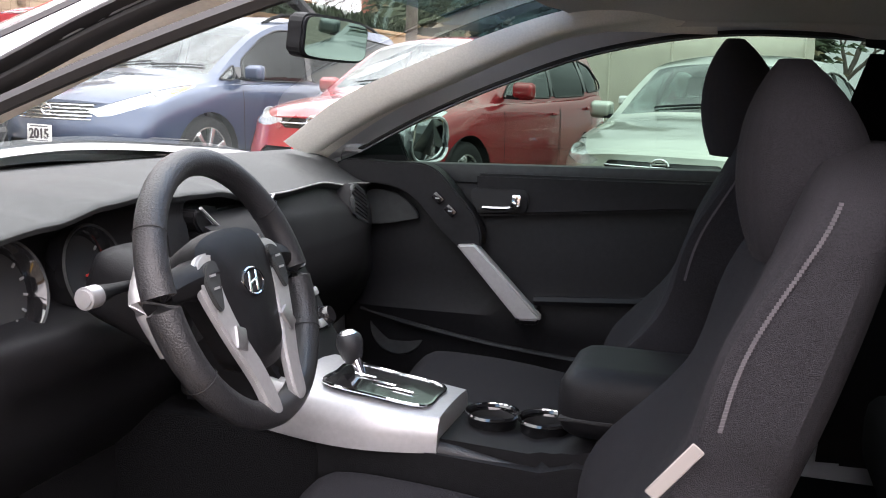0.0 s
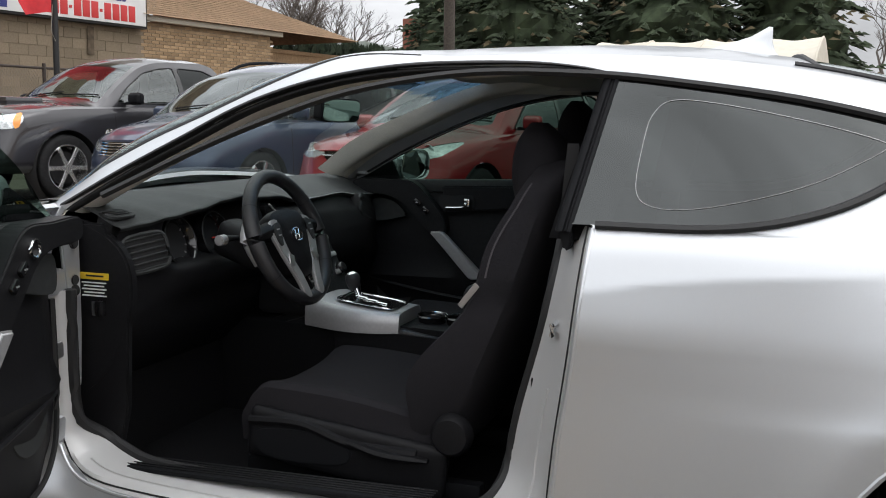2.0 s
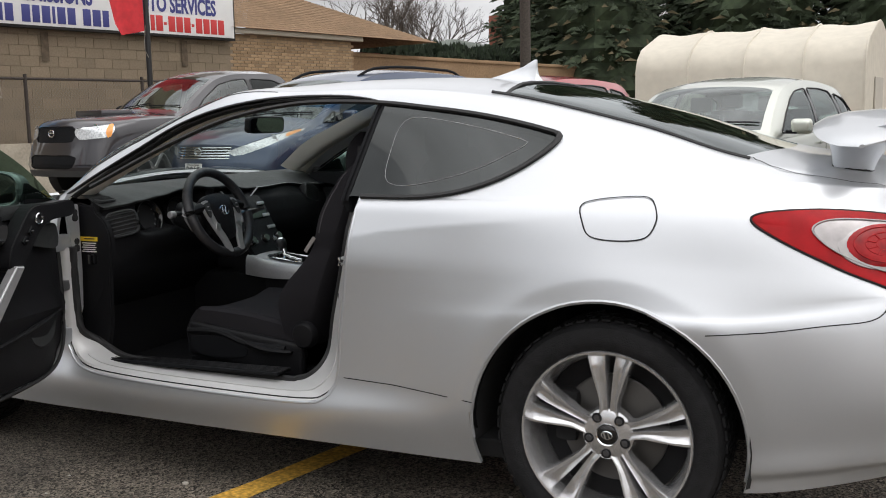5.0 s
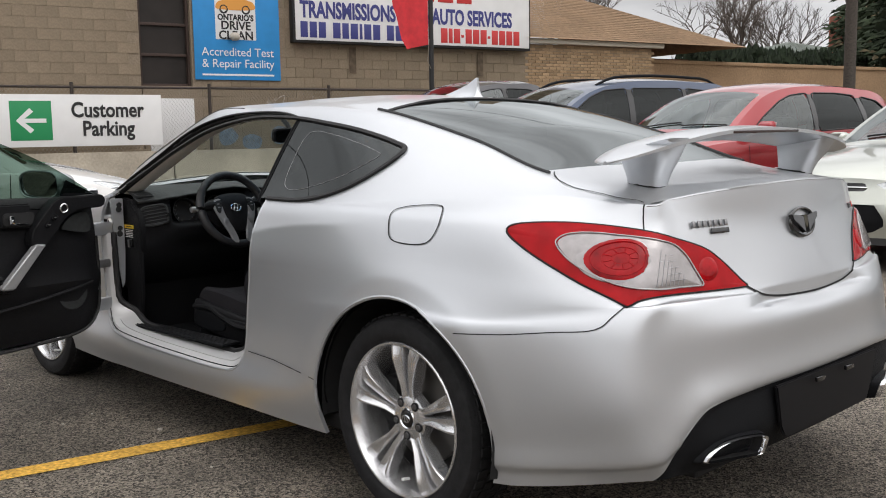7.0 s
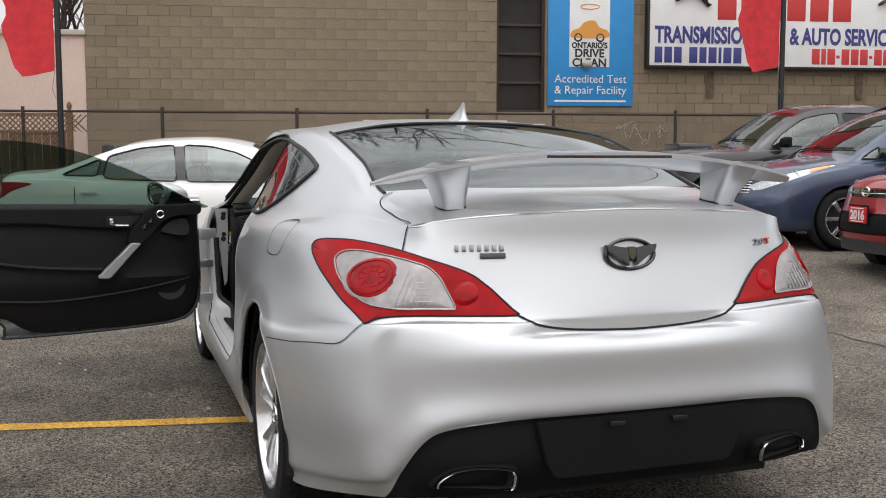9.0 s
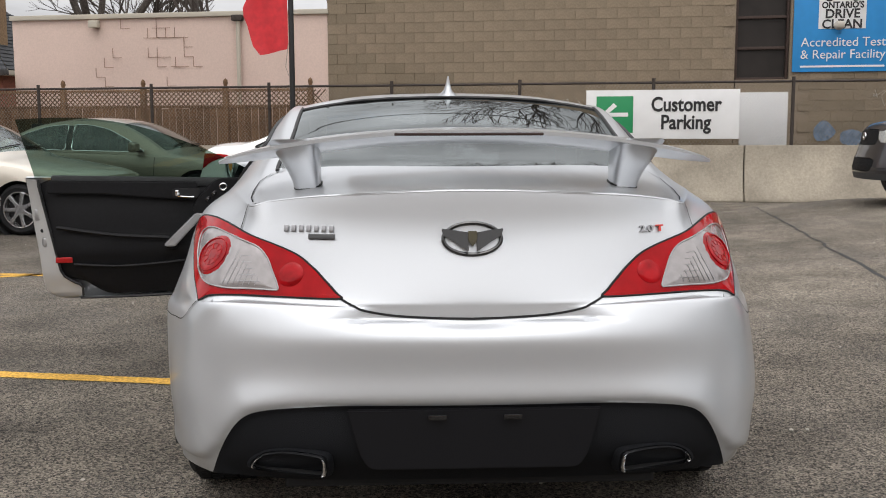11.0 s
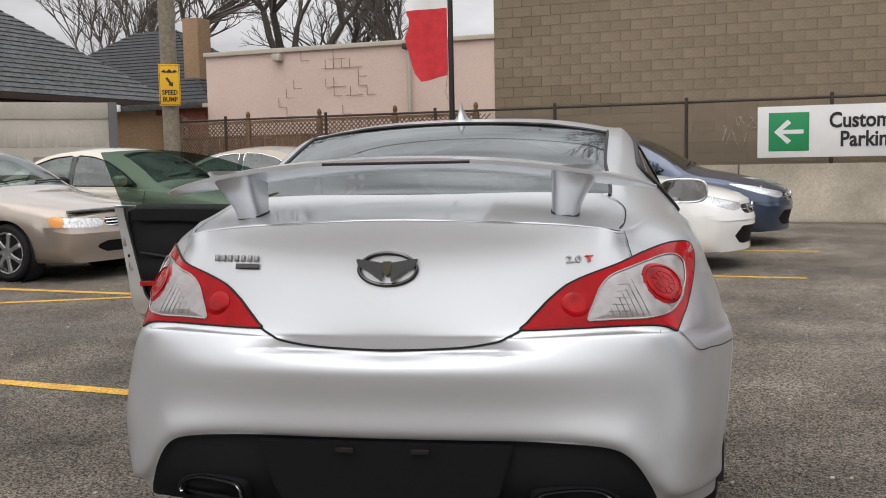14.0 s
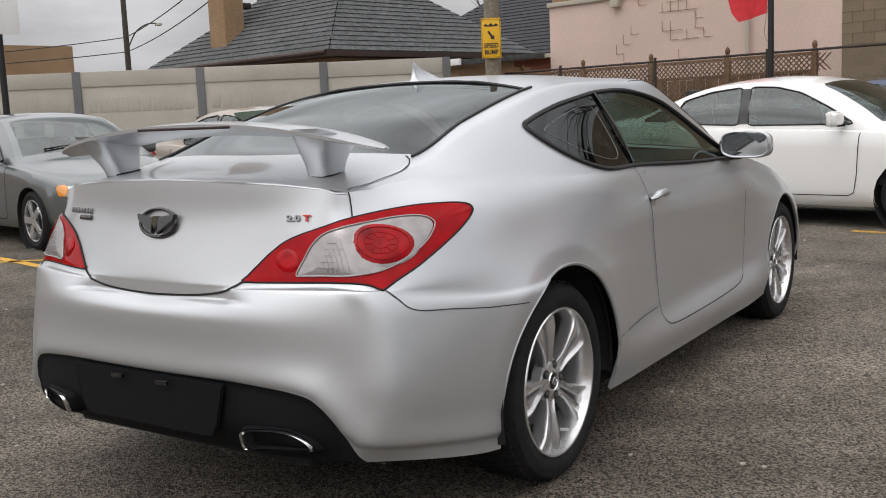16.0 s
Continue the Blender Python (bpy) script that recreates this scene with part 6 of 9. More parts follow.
def wheel_meshes():
    tyre = lathe(TYRE, 64)
    tread = bmesh.new()
    for k in range(56):
        for row, yy in enumerate((-.07, -.024, .024, .07)):
            a = 2 * math.pi * (k + .5 * (row % 2)) / 56
            b = box(.006, .036, .026, (.336, yy, 0), 0)
            turned(b, Matrix.Rotation(-a, 4, "Y") @ Matrix())
            join(tread, b)
    rim = lathe(RIM, 64)
    blades = bmesh.new()
    across = ((0, -.050), (0, -.016), (.05, -.007), (.20, -.010), (.45, -.011), (.66, -.006), (.80, .001), (.92, .001), (.985, -.004), (1.0, -.012), (1.0, -.050))
    for k in range(5):
        for sgn in (1, -1):
            rows = []
            for j in range(15):
                rr = .046 + (.242 - .046) * j / 14
                f = j / 14
                inner = .0012 + .0125 * f ** 1.3
                outer = rr * math.sin(radians(15.0 + 1.6 * f)) + .021 * max(0.0, 1 - f / .34) ** 1.6
                crown = .106 - .030 * (1 - f) ** 1.6 - .010 * max(0.0, f - .8) / .2
                rows.append([((inner + (outer - inner) * u) * sgn, crown + h * (.45 + .55 * min(1.0, f * 2.2)), math.sqrt(max(1e-6, rr * rr - (inner + (outer - inner) * u) ** 2))) for u, h in across])
            own = grid_bm(rows)
            bmesh.ops.recalc_face_normals(own, faces=own.faces)
            turned(own, Matrix.Rotation(radians(72 * k), 4, "Y"))
            join(blades, own)
    join(blades, lathe([(.03, .083), (.062, .081), (.075, .073), (.080, .04)], 40))
    cap = lathe([(.0005, .104), (.024, .103), (.029, .100), (.031, .092)], 32)
    ring = lathe([(.029, .101), (.032, .104), (.034, .100)], 32)
    logo = tube([(.016 * math.cos(2 * math.pi * k / 20), .105, .011 * math.sin(2 * math.pi * k / 20)) for k in range(20)], .0018, 5, True)
    join(logo, box(.004, .003, .020, (-.006, .105, 0), 0, 1, Matrix.Rotation(.35, 4, "Y")))
    join(logo, box(.004, .003, .020, (.006, .105, 0), 0, 1, Matrix.Rotation(.35, 4, "Y")))
    lug = lathe([(.0005, .104), (.008, .104), (.0095, .100), (.0105, .07)], 12)
    pocket = lathe([(.0150, .097), (.0145, .1005), (.0120, .1005), (.0115, .0990), (.0005, .0990)], 16)
    for own in (cap, ring, logo, lug, pocket):
        turned(own, Matrix.Translation((0, -.017, 0)))
    valve = tube([(.0, .07, -.205), (.0, .100, -.200)], .005, 6)
    disc_b = lathe([(.0005, .01), (.15, .01), (.16, .004), (.16, -.01), (.0005, -.01)], 40)
    caliper = box(.07, .07, .16, (.14, .0, .02), .02)
    # A wide black disc is added to stand for the shade behind the spokes.
    return dict(tyre=mesh_of(tyre, M_rubber), tread=mesh_of(tread, M_rubber), rim=mesh_of(rim, M_alloy), spokes=mesh_of(blades, M_alloy), hub_cap=mesh_of(cap, M_gloss_black), cap_ring=mesh_of(ring, M_chrome), cap_logo=mesh_of(logo, M_chrome), lug=mesh_of(lug, mat("dull_lug", (.14, .14, .145), .4, .8)), lug_pocket=mesh_of(pocket, M_gap), valve=mesh_of(valve, M_white), dust_shield=mesh_of(lathe([(.0005, -.015), (.219, -.015), (.219, -.03), (.0005, -.03)], 40), M_gap), brake_disc=mesh_of(disc_b, mat("worn_disc", (.10, .095, .09), .5, .6)), caliper=mesh_of(caliper, M_gap))


WM = wheel_meshes()
for x, y, a in ((0, -.810, -3), (-2.82, -.785, 14), (0, .806, 20), (-2.82, .785, 40)):
    hub = new("wheel", WM["tyre"])
    hub.parent = coupe
    hub.matrix_world = pose(x, y, .333, 0, a, 0 if y > 0 else 180)
    hub["label"] = "five twin-spoke silver alloy wheel"
    for nm in ("tread", "rim", "spokes", "hub_cap", "cap_ring", "cap_logo", "valve", "brake_disc", "caliper", "dust_shield"):
        o = new(nm, WM[nm])
        o.parent = hub
    for k in range(5):
        for nm in ("lug_pocket", "lug"):
            o = new(nm, WM[nm])
            o.parent = hub
            d = radians(72 * k + 36)
            o.matrix_local = pose(.056 * math.sin(d), 0, .056 * math.cos(d))
for x, y in ((0, .955), (0, -.955), (-2.82, .925), (-2.82, -.925)):
    s = 1 if y > 0 else -1
    rad = .400 if x == 0 else .385
    rows = []
    for yy, rr in ((y - .028 * s, rad + .003), (y - .05 * s, rad + .012), (y - .40 * s, rad + .012), (y - .42 * s, rad - .1), (y - .42 * s, .05)):
        rows.append([(x + rr * math.cos(radians(t)), yy, .335 + rr * math.sin(radians(t))) for t in range(-14, 195, 7)])
    part("wheel_arch_liner", grid_bm(rows), M_gap, coupe, "", False)
    lip = [on_flank(x + rad * math.cos(radians(t)), .335 + rad * math.sin(radians(t)), -.006, y > 0)[0] for t in range(-12, 190, 6)]
    part("arch_lip", tube(lip, .008, 6), M_silver, coupe)
under = box(2.1, 1.72, .06, (-1.38, 0, .235), .01)
join(under, box(.85, 1.05, .06, (.40, 0, .27), .01))
join(under, box(.7, 1.1, .06, (-2.75, 0, .25), .01))
join(under, box(.35, 1.35, .05, (-3.35, 0, .23), .01))
join(under, box(.25, 1.3, .05, (.72, 0, .31), .01))
part("underbody", under, M_gap, coupe, "", False)

# plain nose of the car
for y in (-.62, .62):
    rows = [[(on_side(1.45 + .5 * k / 6, z, .004, y > 0)[0]) for z in (.54, .575, .61, .64)] for k in range(7)]
    part("head_light", grid_bm(rows), M_clear_lens, coupe)
rows = [[on_side(.0 + .9 * k / 6, z, .004, True)[0] for z in (.33, .40, .47)] for k in range(7)]
part("front_grille", grid_bm(rows), M_black_plastic, coupe)


# ---- right door, mirrors ----
door_r = part("door", skin_part({K_DOOR}, True, 0.012), M_silver, coupe, "closed silver passenger door")
part("door_window", skin_part({K_GLASS}, True, 0.0), M_glass_door, door_r)


def handle(parent, x, z, r):
    pts = [on_flank(x + dx, z + dz, o, r)[0] for dx, dz, o in ((-.085, .0, .004), (-.07, .002, .022), (-.03, .006, .030), (.03, .006, .028), (.075, .0, .020), (.088, -.004, .004))]
    h = part("handle", tube(cr(pts, 18), [.010 + .006 * math.sin(math.pi * k / 18) for k in range(19)], 8, False, .8), M_silver, parent)
    cup = [on_flank(x + .06 + .030 * math.cos(a), z - .006 + .026 * math.sin(a), .0015, r)[0] for a in [2 * math.pi * k / 18 for k in range(18)]]
    bm = bmesh.new()
    bm.faces.new([bm.verts.new(q) for q in cup])
    part("handle_cup", bm, M_trimsilver, h)
    return h


handle(door_r, -.93, .872, True)


def wing_mirror(parent, s):
    """A door mirror: shell, glass, arm; s: 1 for the right side."""
    rows = []
    for k, (f, sc) in enumerate(((0, .90), (.08, 1.0), (.35, .97), (.65, .80), (.88, .48), (1.0, .08))):
        x = -1.885 - .155 * f
        rows.append([(x + .018 * math.cos(a), s * (.972 + .012 * f + .126 * sc * math.copysign(abs(math.cos(a)) ** .6, math.cos(a))), 1.035 - .01 * f + .066 * sc * math.copysign(abs(math.sin(a)) ** .6, math.sin(a))) for a in [2 * math.pi * j / 28 for j in range(28)]])
    bm = grid_bm(rows, True)
    bmesh.ops.recalc_face_normals(bm, faces=bm.faces)
    shell = part("mirror_shell", bm, M_silver, parent, "silver door mirror")
    g = bmesh.new()
    g.faces.new([g.verts.new((-1.886 + .010 * math.cos(a) + .006 * math.sin(a), s * (.972 + .112 * math.copysign(abs(math.cos(a)) ** .6, math.cos(a))), 1.035 + .057 * math.copysign(abs(math.sin(a)) ** .6, math.sin(a)))) for a in [2 * math.pi * j / 28 for j in range(28)]])
    bmesh.ops.recalc_face_normals(g, faces=g.faces)
    part("mirror_glass", g, M_mirror, shell, "", False)
    part("mirror_bezel", tube([(-1.884 + .014 * math.cos(a), s * (.972 + .118 * math.copysign(abs(math.cos(a)) ** .6, math.cos(a))), 1.035 + .061 * math.copysign(abs(math.sin(a)) ** .6, math.sin(a))) for a in [2 * math.pi * j / 28 for j in range(28)]], .005, 6, True), M_silver, shell)
    part("mirror_arm", tube([(-1.98, s * .85, .972), (-1.97, s * .90, .975), (-1.955, s * .95, .990)], [.03, .026, .024], 10, False, .6), M_black_plastic, shell)
    tri = prism([(-2.10, .968), (-1.90, .985), (-1.93, 1.055), (-2.02, 1.012)], .022 * s, "Y", .004)
    part("mirror_sail", turned(tri, Matrix.Translation((0, s * .835, 0))), M_black_plastic, shell)


wing_mirror(door_r, 1)


# ---- door trim, shared by both doors (built for the right side) ----
def lining_end(z):
    """Where the door's lining ends at its rear edge, at a height."""
    return -.890 - .19 * max(0.0, .974 - z) - .13 * (1 - step(.36, .50, z)) ** 1.6


def door_trim(parent, s):
    """The inner lining of a door with its lever, grip, switches and pocket."""
    def put(bm):
        if s < 0:
            for v in bm.verts:
                v.co.y = -v.co.y
            bmesh.ops.reverse_faces(bm, faces=bm.faces[:])
        return bm
    rows = []
    for k in range(25):
        x = -2.06 + (-.945 + 2.06) * k / 24
        col = []
        for j in range(13):
            z = .365 + (.955 + .03 * k / 24 - .365) * j / 12
            x = -2.06 + (lining_end(z) + 2.06) * k / 24
            y = .845 - .055 * math.sin(math.pi * min(1.0, max(0.0, (z - .34) / .66))) ** .6
            if .56 < z < .66:
                y -= .018 * math.sin((z - .56) / .10 * math.pi)
            edge = min(k, 24 - k) / 3.0
            y += .035 * max(0.0, 1 - edge) ** 2
            zz = z
            if z < .45:
                zz += .06 * max(0.0, 1 - k / 3.0) ** 2 + .05 * max(0.0, 1 - (24 - k) / 3.0) ** 2
            col.append((x, y, zz))
        rows.append(col)
    lining = part("door_lining", put(grid_bm(rows)), M_vinyl, parent, "black vinyl door lining")
    bm = box(1.08, .035, .05, (-1.49, .825, .972), .014)
    turned(bm, Matrix.Translation((-1.45, 0, .97)) @ Matrix.Rotation(radians(-1.6), 4, "Y") @ Matrix.Translation((1.45, 0, -.97)))
    part("belt_pad", put(bm), M_vinyl_soft, lining)
    upper = prism([(-1.70, .862), (-1.45, .884), (-1.22, .906), (-.93, .915), (-.93, .985), (-1.70, .968)], .020, "Y", .007, 3)
    part("upper_panel", put(turned(upper, Matrix.Translation((0, .772, 0)))), M_vinyl, lining)
    # lever in its recess
    rec = prism(smooth_loop([(-1.710, .928), (-1.65, .932), (-1.575, .932), (-1.573, .882), (-1.62, .878), (-1.690, .877)], 32), .012, "Y", .002)
    part("lever_recess", put(turned(rec, Matrix.Translation((0, .764, 0)))), M_gap, lining)
    part("door_lever", put(tube(cr([(-1.678, .762, .886), (-1.64, .752, .888), (-1.605, .746, .892), (-1.595, .748, .905)], 12), [.005] * 9 + [.008, .010, .011, .011], 8)), M_chrome, lining, "chrome door lever")
    part("lever_pull", put(box(.022, .018, .034, (-1.592, .750, .908), .005)), M_chrome, lining)
    # switch pod that sweeps down from the dashboard, and the straight grip that carries on from it
    pod = prism(smooth_loop([(-2.04, .985), (-1.92, .986), (-1.81, .982), (-1.735, .915), (-1.684, .852), (-1.676, .792), (-1.723, .780), (-1.79, .838), (-1.85, .900), (-1.92, .928), (-2.04, .935)], 56), .055, "Y", .012, 3)
    part("switch_panel", put(turned(pod, Matrix.Translation((0, .738, 0)))), M_vinyl, lining)
    tweeter = prism(smooth_loop([(-1.985, .905), (-1.92, .908), (-1.875, .885), (-1.850, .855), (-1.865, .842), (-1.985, .826)], 32), .012, "Y", .003)
    part("tweeter_panel", put(turned(tweeter, Matrix.Translation((0, .775, 0)))), M_vinyl_soft, lining)
    for dx, dz in ((-1.785, .905), (-1.752, .876)):
        part("window_switch", put(box(.030, .014, .020, (dx, .735, dz), .005, 2, Matrix.Rotation(radians(42), 4, "Y"))), M_gloss_black, lining)
        part("switch_mark", put(box(.010, .003, .003, (dx, .7275, dz), 0, 1)), M_trimsilver, lining)
    if s < 0:
        part("mirror_knob", put(tube([(-1.835 + .018 * math.cos(2 * math.pi * k / 18), .735, .940 + .018 * math.sin(2 * math.pi * k / 18)) for k in range(18)], .004, 6, True)), M_chrome, lining)
    grip = prism([(-1.733, .795), (-1.685, .800), (-1.513, .632), (-1.520, .624), (-1.572, .622)], .034, "Y", .009, 3)
    part("pull_grip", put(turned(grip, Matrix.Translation((0, .722, 0)))), M_trimsilver, lining, "satin silver pull grip")
    part("grip_root", put(box(.06, .05, .05, (-1.555, .765, .632), .015)), M_vinyl, lining)
    line = cr([(-2.0, .792, .598), (-1.85, .782, .570), (-1.6, .774, .538), (-1.3, .776, .520), (-1.05, .790, .535)], 24)
    part("pocket_lip", put(tube(line, .008, 6)), M_vinyl, lining)
    line = cr([(-1.54, .765, .667), (-1.25, .765, .690), (-.97, .785, .735)], 12)
    part("armrest_ledge", put(tube(line, .012, 6)), M_vinyl, lining)
    spk = lathe([(.0005, 0), (.075, .003), (.08, -.004)], 28)
    part("door_speaker", put(turned(spk, pose(-1.90, .800, .56, 180))), M_vinyl_soft, lining)
    return lining


door_trim(door_r, 1)

# ---- open driver's door: built closed, then swung on its hinges ----
door_l = new("door")
door_l.parent = coupe
HINGE, SWING, REACH = Vector((-2.105, -.885, 0)), -77.0, .050
door_l.matrix_world = Matrix.Translation(HINGE + Vector((math.cos(radians(SWING)), math.sin(radians(SWING)), 0)) * REACH) @ Matrix.Rotation(radians(SWING), 4, "Z") @ Matrix.Translation(-HINGE)
door_l["label"] = "open silver driver's door with black lining"
part("door_skin", skin_part({K_DOOR}, False, 0.012), M_silver, door_l)
part("door_glass", skin_part({K_GLASS}, False, 0.0), M_glass_door, door_l, "raised green-tinted door glass")
door_trim(door_l, -1)
wing_mirror(door_l, -1)
handle(door_l, -.93, .872, False)
# the pressed steel frame between skin and lining
shell = []
for x, z in smooth_loop(DOOR[1:13], 60, False):
    a = on_flank(x, z, -.010, False)[0]
    cx, cz = -1.46, .72
    aft = step(-1.12, -.95, x)
    b = Vector((cx + (x - cx) * .988, a.y + .030, cz + (z - cz) * .988))
    zc = max(z, .400)
    c = Vector((cx + (x - cx) * .955 * (1 - aft) + (lining_end(zc) + .004 - cx) * aft, -.822, cz + (z - cz) * .955))
    shell.append((a, b, c))
part("door_frame", grid_bm([[p[k] for p in shell] for k in range(3)]), M_jamb, door_l, "silver painted door edge")
part("door_seal", tube([p[2] for p in shell], .007, 6), M_seal, door_l)
part("latch", box(.030, .020, .06, (-.872, -.862, .80), .006), M_steel, door_l)
part("edge_hole", cyl(.010, .016, (-.893, -.856, .715), "Y", 16), M_gap, door_l)
part("edge_plug", box(.030, .014, .050, (-.905, -.852, .655), .012, 3), M_trimsilver, door_l)
part("red_reflector", box(.085, .01, .030, (-1.0, -.794, .560), .004), mat("red_reflector", (.35, .01, .01), .2), door_l)
part("door_check", box(.14, .02, .04, (-2.13, -.855, .66), .006), M_steel, door_l)
for z in (.47, .82):
    part("hinge", box(.10, .035, .06, (-2.12, -.862, z), .01), M_silver, door_l)

# ---- door opening: jambs, sill, seals ----
jamb = []
for x, z in smooth_loop(DOOR[1:13], 60, False):
    a = on_flank(x, z, -.004, False)[0]
    back, low = step(-1.15, -.95, x), 1 - step(.36, .50, z)
    front = 1 - step(-2.0, -1.85, x)
    dx = (-.025 * back + .02 * front) * (1 - .6 * low)
    deep = back * (1 - low)
    e1 = Vector((x + dx, a.y + .028 + .007 * deep - .016 * front, z + .018 * low))
    wide = .62 + .38 * (1 - step(.45, .95, z))
    e2 = Vector((x - .078 * back * wide + .024 * front, a.y + .040 + .065 * deep * wide + .02 * low - .022 * front * (1 - low), z + .026 * low))
    c = Vector((x - .128 * back * wide + .03 * front, a.y + .085 + .065 * deep * wide + .035 * low - .05 * front * (1 - low), z + .034 * low))
    jamb.append((a, e1, e2, c))
part("door_jamb", grid_bm([[p[k] for p in jamb] for k in range(4)]), M_jamb, coupe, "silver painted door opening")
part("opening_seal", tube([p[3] + Vector((0, .010, 0)) for p in jamb], .015, 8), M_seal, coupe)
part("opening_lip", tube([p[0] + Vector((0, -.001, 0)) for p in jamb[4:]], .0055, 8), M_silver, coupe)
part("opening_groove", tube([p[0].lerp(p[1], .55) + Vector((0, -.001, .001)) for p in jamb[8:]], .0022, 6), M_gap, coupe)
part("jamb_crease", tube([p[1].lerp(p[2], .6) for p in jamb[14:52]], .0035, 6), M_jamb, coupe)
part("jamb_plug", cyl(.013, .006, (-.955, -.862, .395), "Y", 20, None, .002), M_jamb, coupe)
part("sill_plate", box(.86, .085, .012, (-1.60, -.808, .381), .005, 2, Matrix.Rotation(radians(-1.2), 4, "Y")), M_black_plastic, coupe, "black ribbed sill plate")
for k in range(5):
    part("sill_rib", box(.84, .004, .004, (-1.58, -.836 + .0135 * k, .3885), .001, 1, Matrix.Rotation(radians(-1.2), 4, "Y")), M_vinyl, coupe)
part("striker", tube([(-.897, -.80, .785), (-.897, -.862, .785), (-.897, -.862, .803), (-.897, -.80, .803)], .006, 8), M_chrome, coupe)
part("jamb_plug", cyl(.015, .006, (-.915, -.786, .707), "Y", 20, None, .002), M_silver, coupe)
part("jamb_latch", box(.036, .014, .060, (-.940, -.778, .645), .008), M_gap, coupe)
for z in (.79, .905):
    part("hinge_bolt", cyl(.014, .012, (-2.075, -.825, z), "X", 16, None, .003), M_gap, coupe)
ring = OPEN_EDGE
band, strip = [], []
for k, (x, z) in enumerate(ring):
    xa, za = ring[max(0, k - 2)]
    xb, zb = ring[min(len(ring) - 1, k + 2)]
    ln = math.hypot(xb - xa, zb - za)
    nx, nz = (zb - za) / ln, -(xb - xa) / ln
    y = -on_upper(x, z)
    thin = 1 - .45 * step(-1.15, -.85, x)
    band.append([Vector((x + nx * d * thin, y + deep, z + nz * d * thin)) for d, deep in ((-.003, .001), (.000, -.004), (.003, -.005), (.006, .000), (.007, .010), (.009, .013), (.011, .009), (.015, .008), (.019, .012), (.022, .020), (.023, .032))])
    strip.append([Vector((x + nx * d * thin, y + deep, z + nz * d * thin)) for d, deep in ((.022, .030), (.025, .038), (.029, .055), (.031, .075), (.028, .100), (.020, .120))])
part("opening_seal", grid_bm(band), M_seal, coupe, "thick black rubber seal round the door opening")
part("pillar_trim", grid_bm(strip), M_pillar, coupe, "pale grey pillar lining")
part("lock_pillar_panel", turned(prism([(-1.0, .36), (-.70, .36), (-.72, .97), (-.90, .975)], .05, "Y", .012), Matrix.Translation((0, -.765, 0))), M_carpet, coupe)
rows = []
for k in range(13):
    z = .99 + .315 * k / 12
    x0 = -.872 + .20 * (z - .985)
    rows.append([(x, -on_upper(x, max(z, 1.0), deep), z) for x, deep in ((x0 - .034, .050), (x0 - .034, .014), (x0 - .029, .004), (x0 - .022, -.001), (x0 - .016, -.002), (x0 - .013, .004), (x0 - .009, .004), (x0 - .006, -.002), (x0 + .002, -.002))])
part("pillar_cover", grid_bm(rows), M_black_plastic, coupe, "black pillar strip")
part("pillar_foot", turned(prism([(-.900, 1.0), (-.872, 1.0), (-.868, .972), (-.876, .950), (-.886, .950)], .04, "Y", .004), Matrix.Translation((0, -.826, 0))), M_black_plastic, coupe)
part("belt_strap", prism([(-.96, .55), (-.93, .55), (-.885, 1.16), (-.91, 1.16)], .004, "Y"), M_gap, coupe).location = (0, -.70, 0)

# pale line of the inner trim seen through the quarter glass
QLINE = smooth_loop([(-.750, 1.074), (-.746, 1.162), (-.732, 1.222), (-.692, 1.250), (-.585, 1.240), (-.428, 1.208), (-.315, 1.177), (-.299, 1.163), (-.342, 1.136), (-.419, 1.098), (-.512, 1.068), (-.632, 1.043), (-.715, 1.043)], 72)
for r in (1, -1):
    pts = [Vector((x, r * on_upper(x, z, -.0012), z)) for x, z in QLINE]
    part("glass_edge_line", tube(pts, .0008, 5, True), M_trimsilver, coupe)

# lining of the lock pillar, seen behind the seats
for r in (1, -1):
    col = []
    for k in range(9):
        z = .97 + .30 * k / 8
        x = -.875 + .075 * k / 8
        col.append([(x - .05, r * on_upper(x - .05, z, .055), z), (x + .0, r * on_upper(x, z, .03), z), (x + .07, r * on_upper(x + .07, z, .03), z)])
    part("lock_pillar_trim", grid_bm(col), M_carpet, coupe)
# dark kick panel below the dashboard's end
part("kick_panel", turned(prism([(-2.10, .37), (-1.99, .37), (-1.96, .50), (-1.95, .80), (-2.02, .95), (-2.12, .95)], .02, "Y", .004), Matrix.Translation((0, -.789, 0))), M_vinyl, coupe)

pillar = part("hinge_pillar", turned(prism([(-.868, .955), (-.800, .955), (-.800, .70), (-.808, .56), (-.822, .53), (-.845, .72)], .012, "X", .004), Matrix.Translation((-2.088, 0, 0))), M_silver, coupe, "silver painted hinge pillar")
for z in (.925, .815):
    part("pillar_plug", cyl(.014, .008, (-2.078, -.822, z), "X", 18, None, .002), M_gap, pillar)

# ---- cabin lining ----
def lining(kinds, r, off, cond):
    bm = skin_part(kinds, r, 0.0, cond)
    bm.normal_update()
    for v in bm.verts:
        v.normal_update()
    for v in bm.verts:
        v.co -= v.normal * off
    return bm


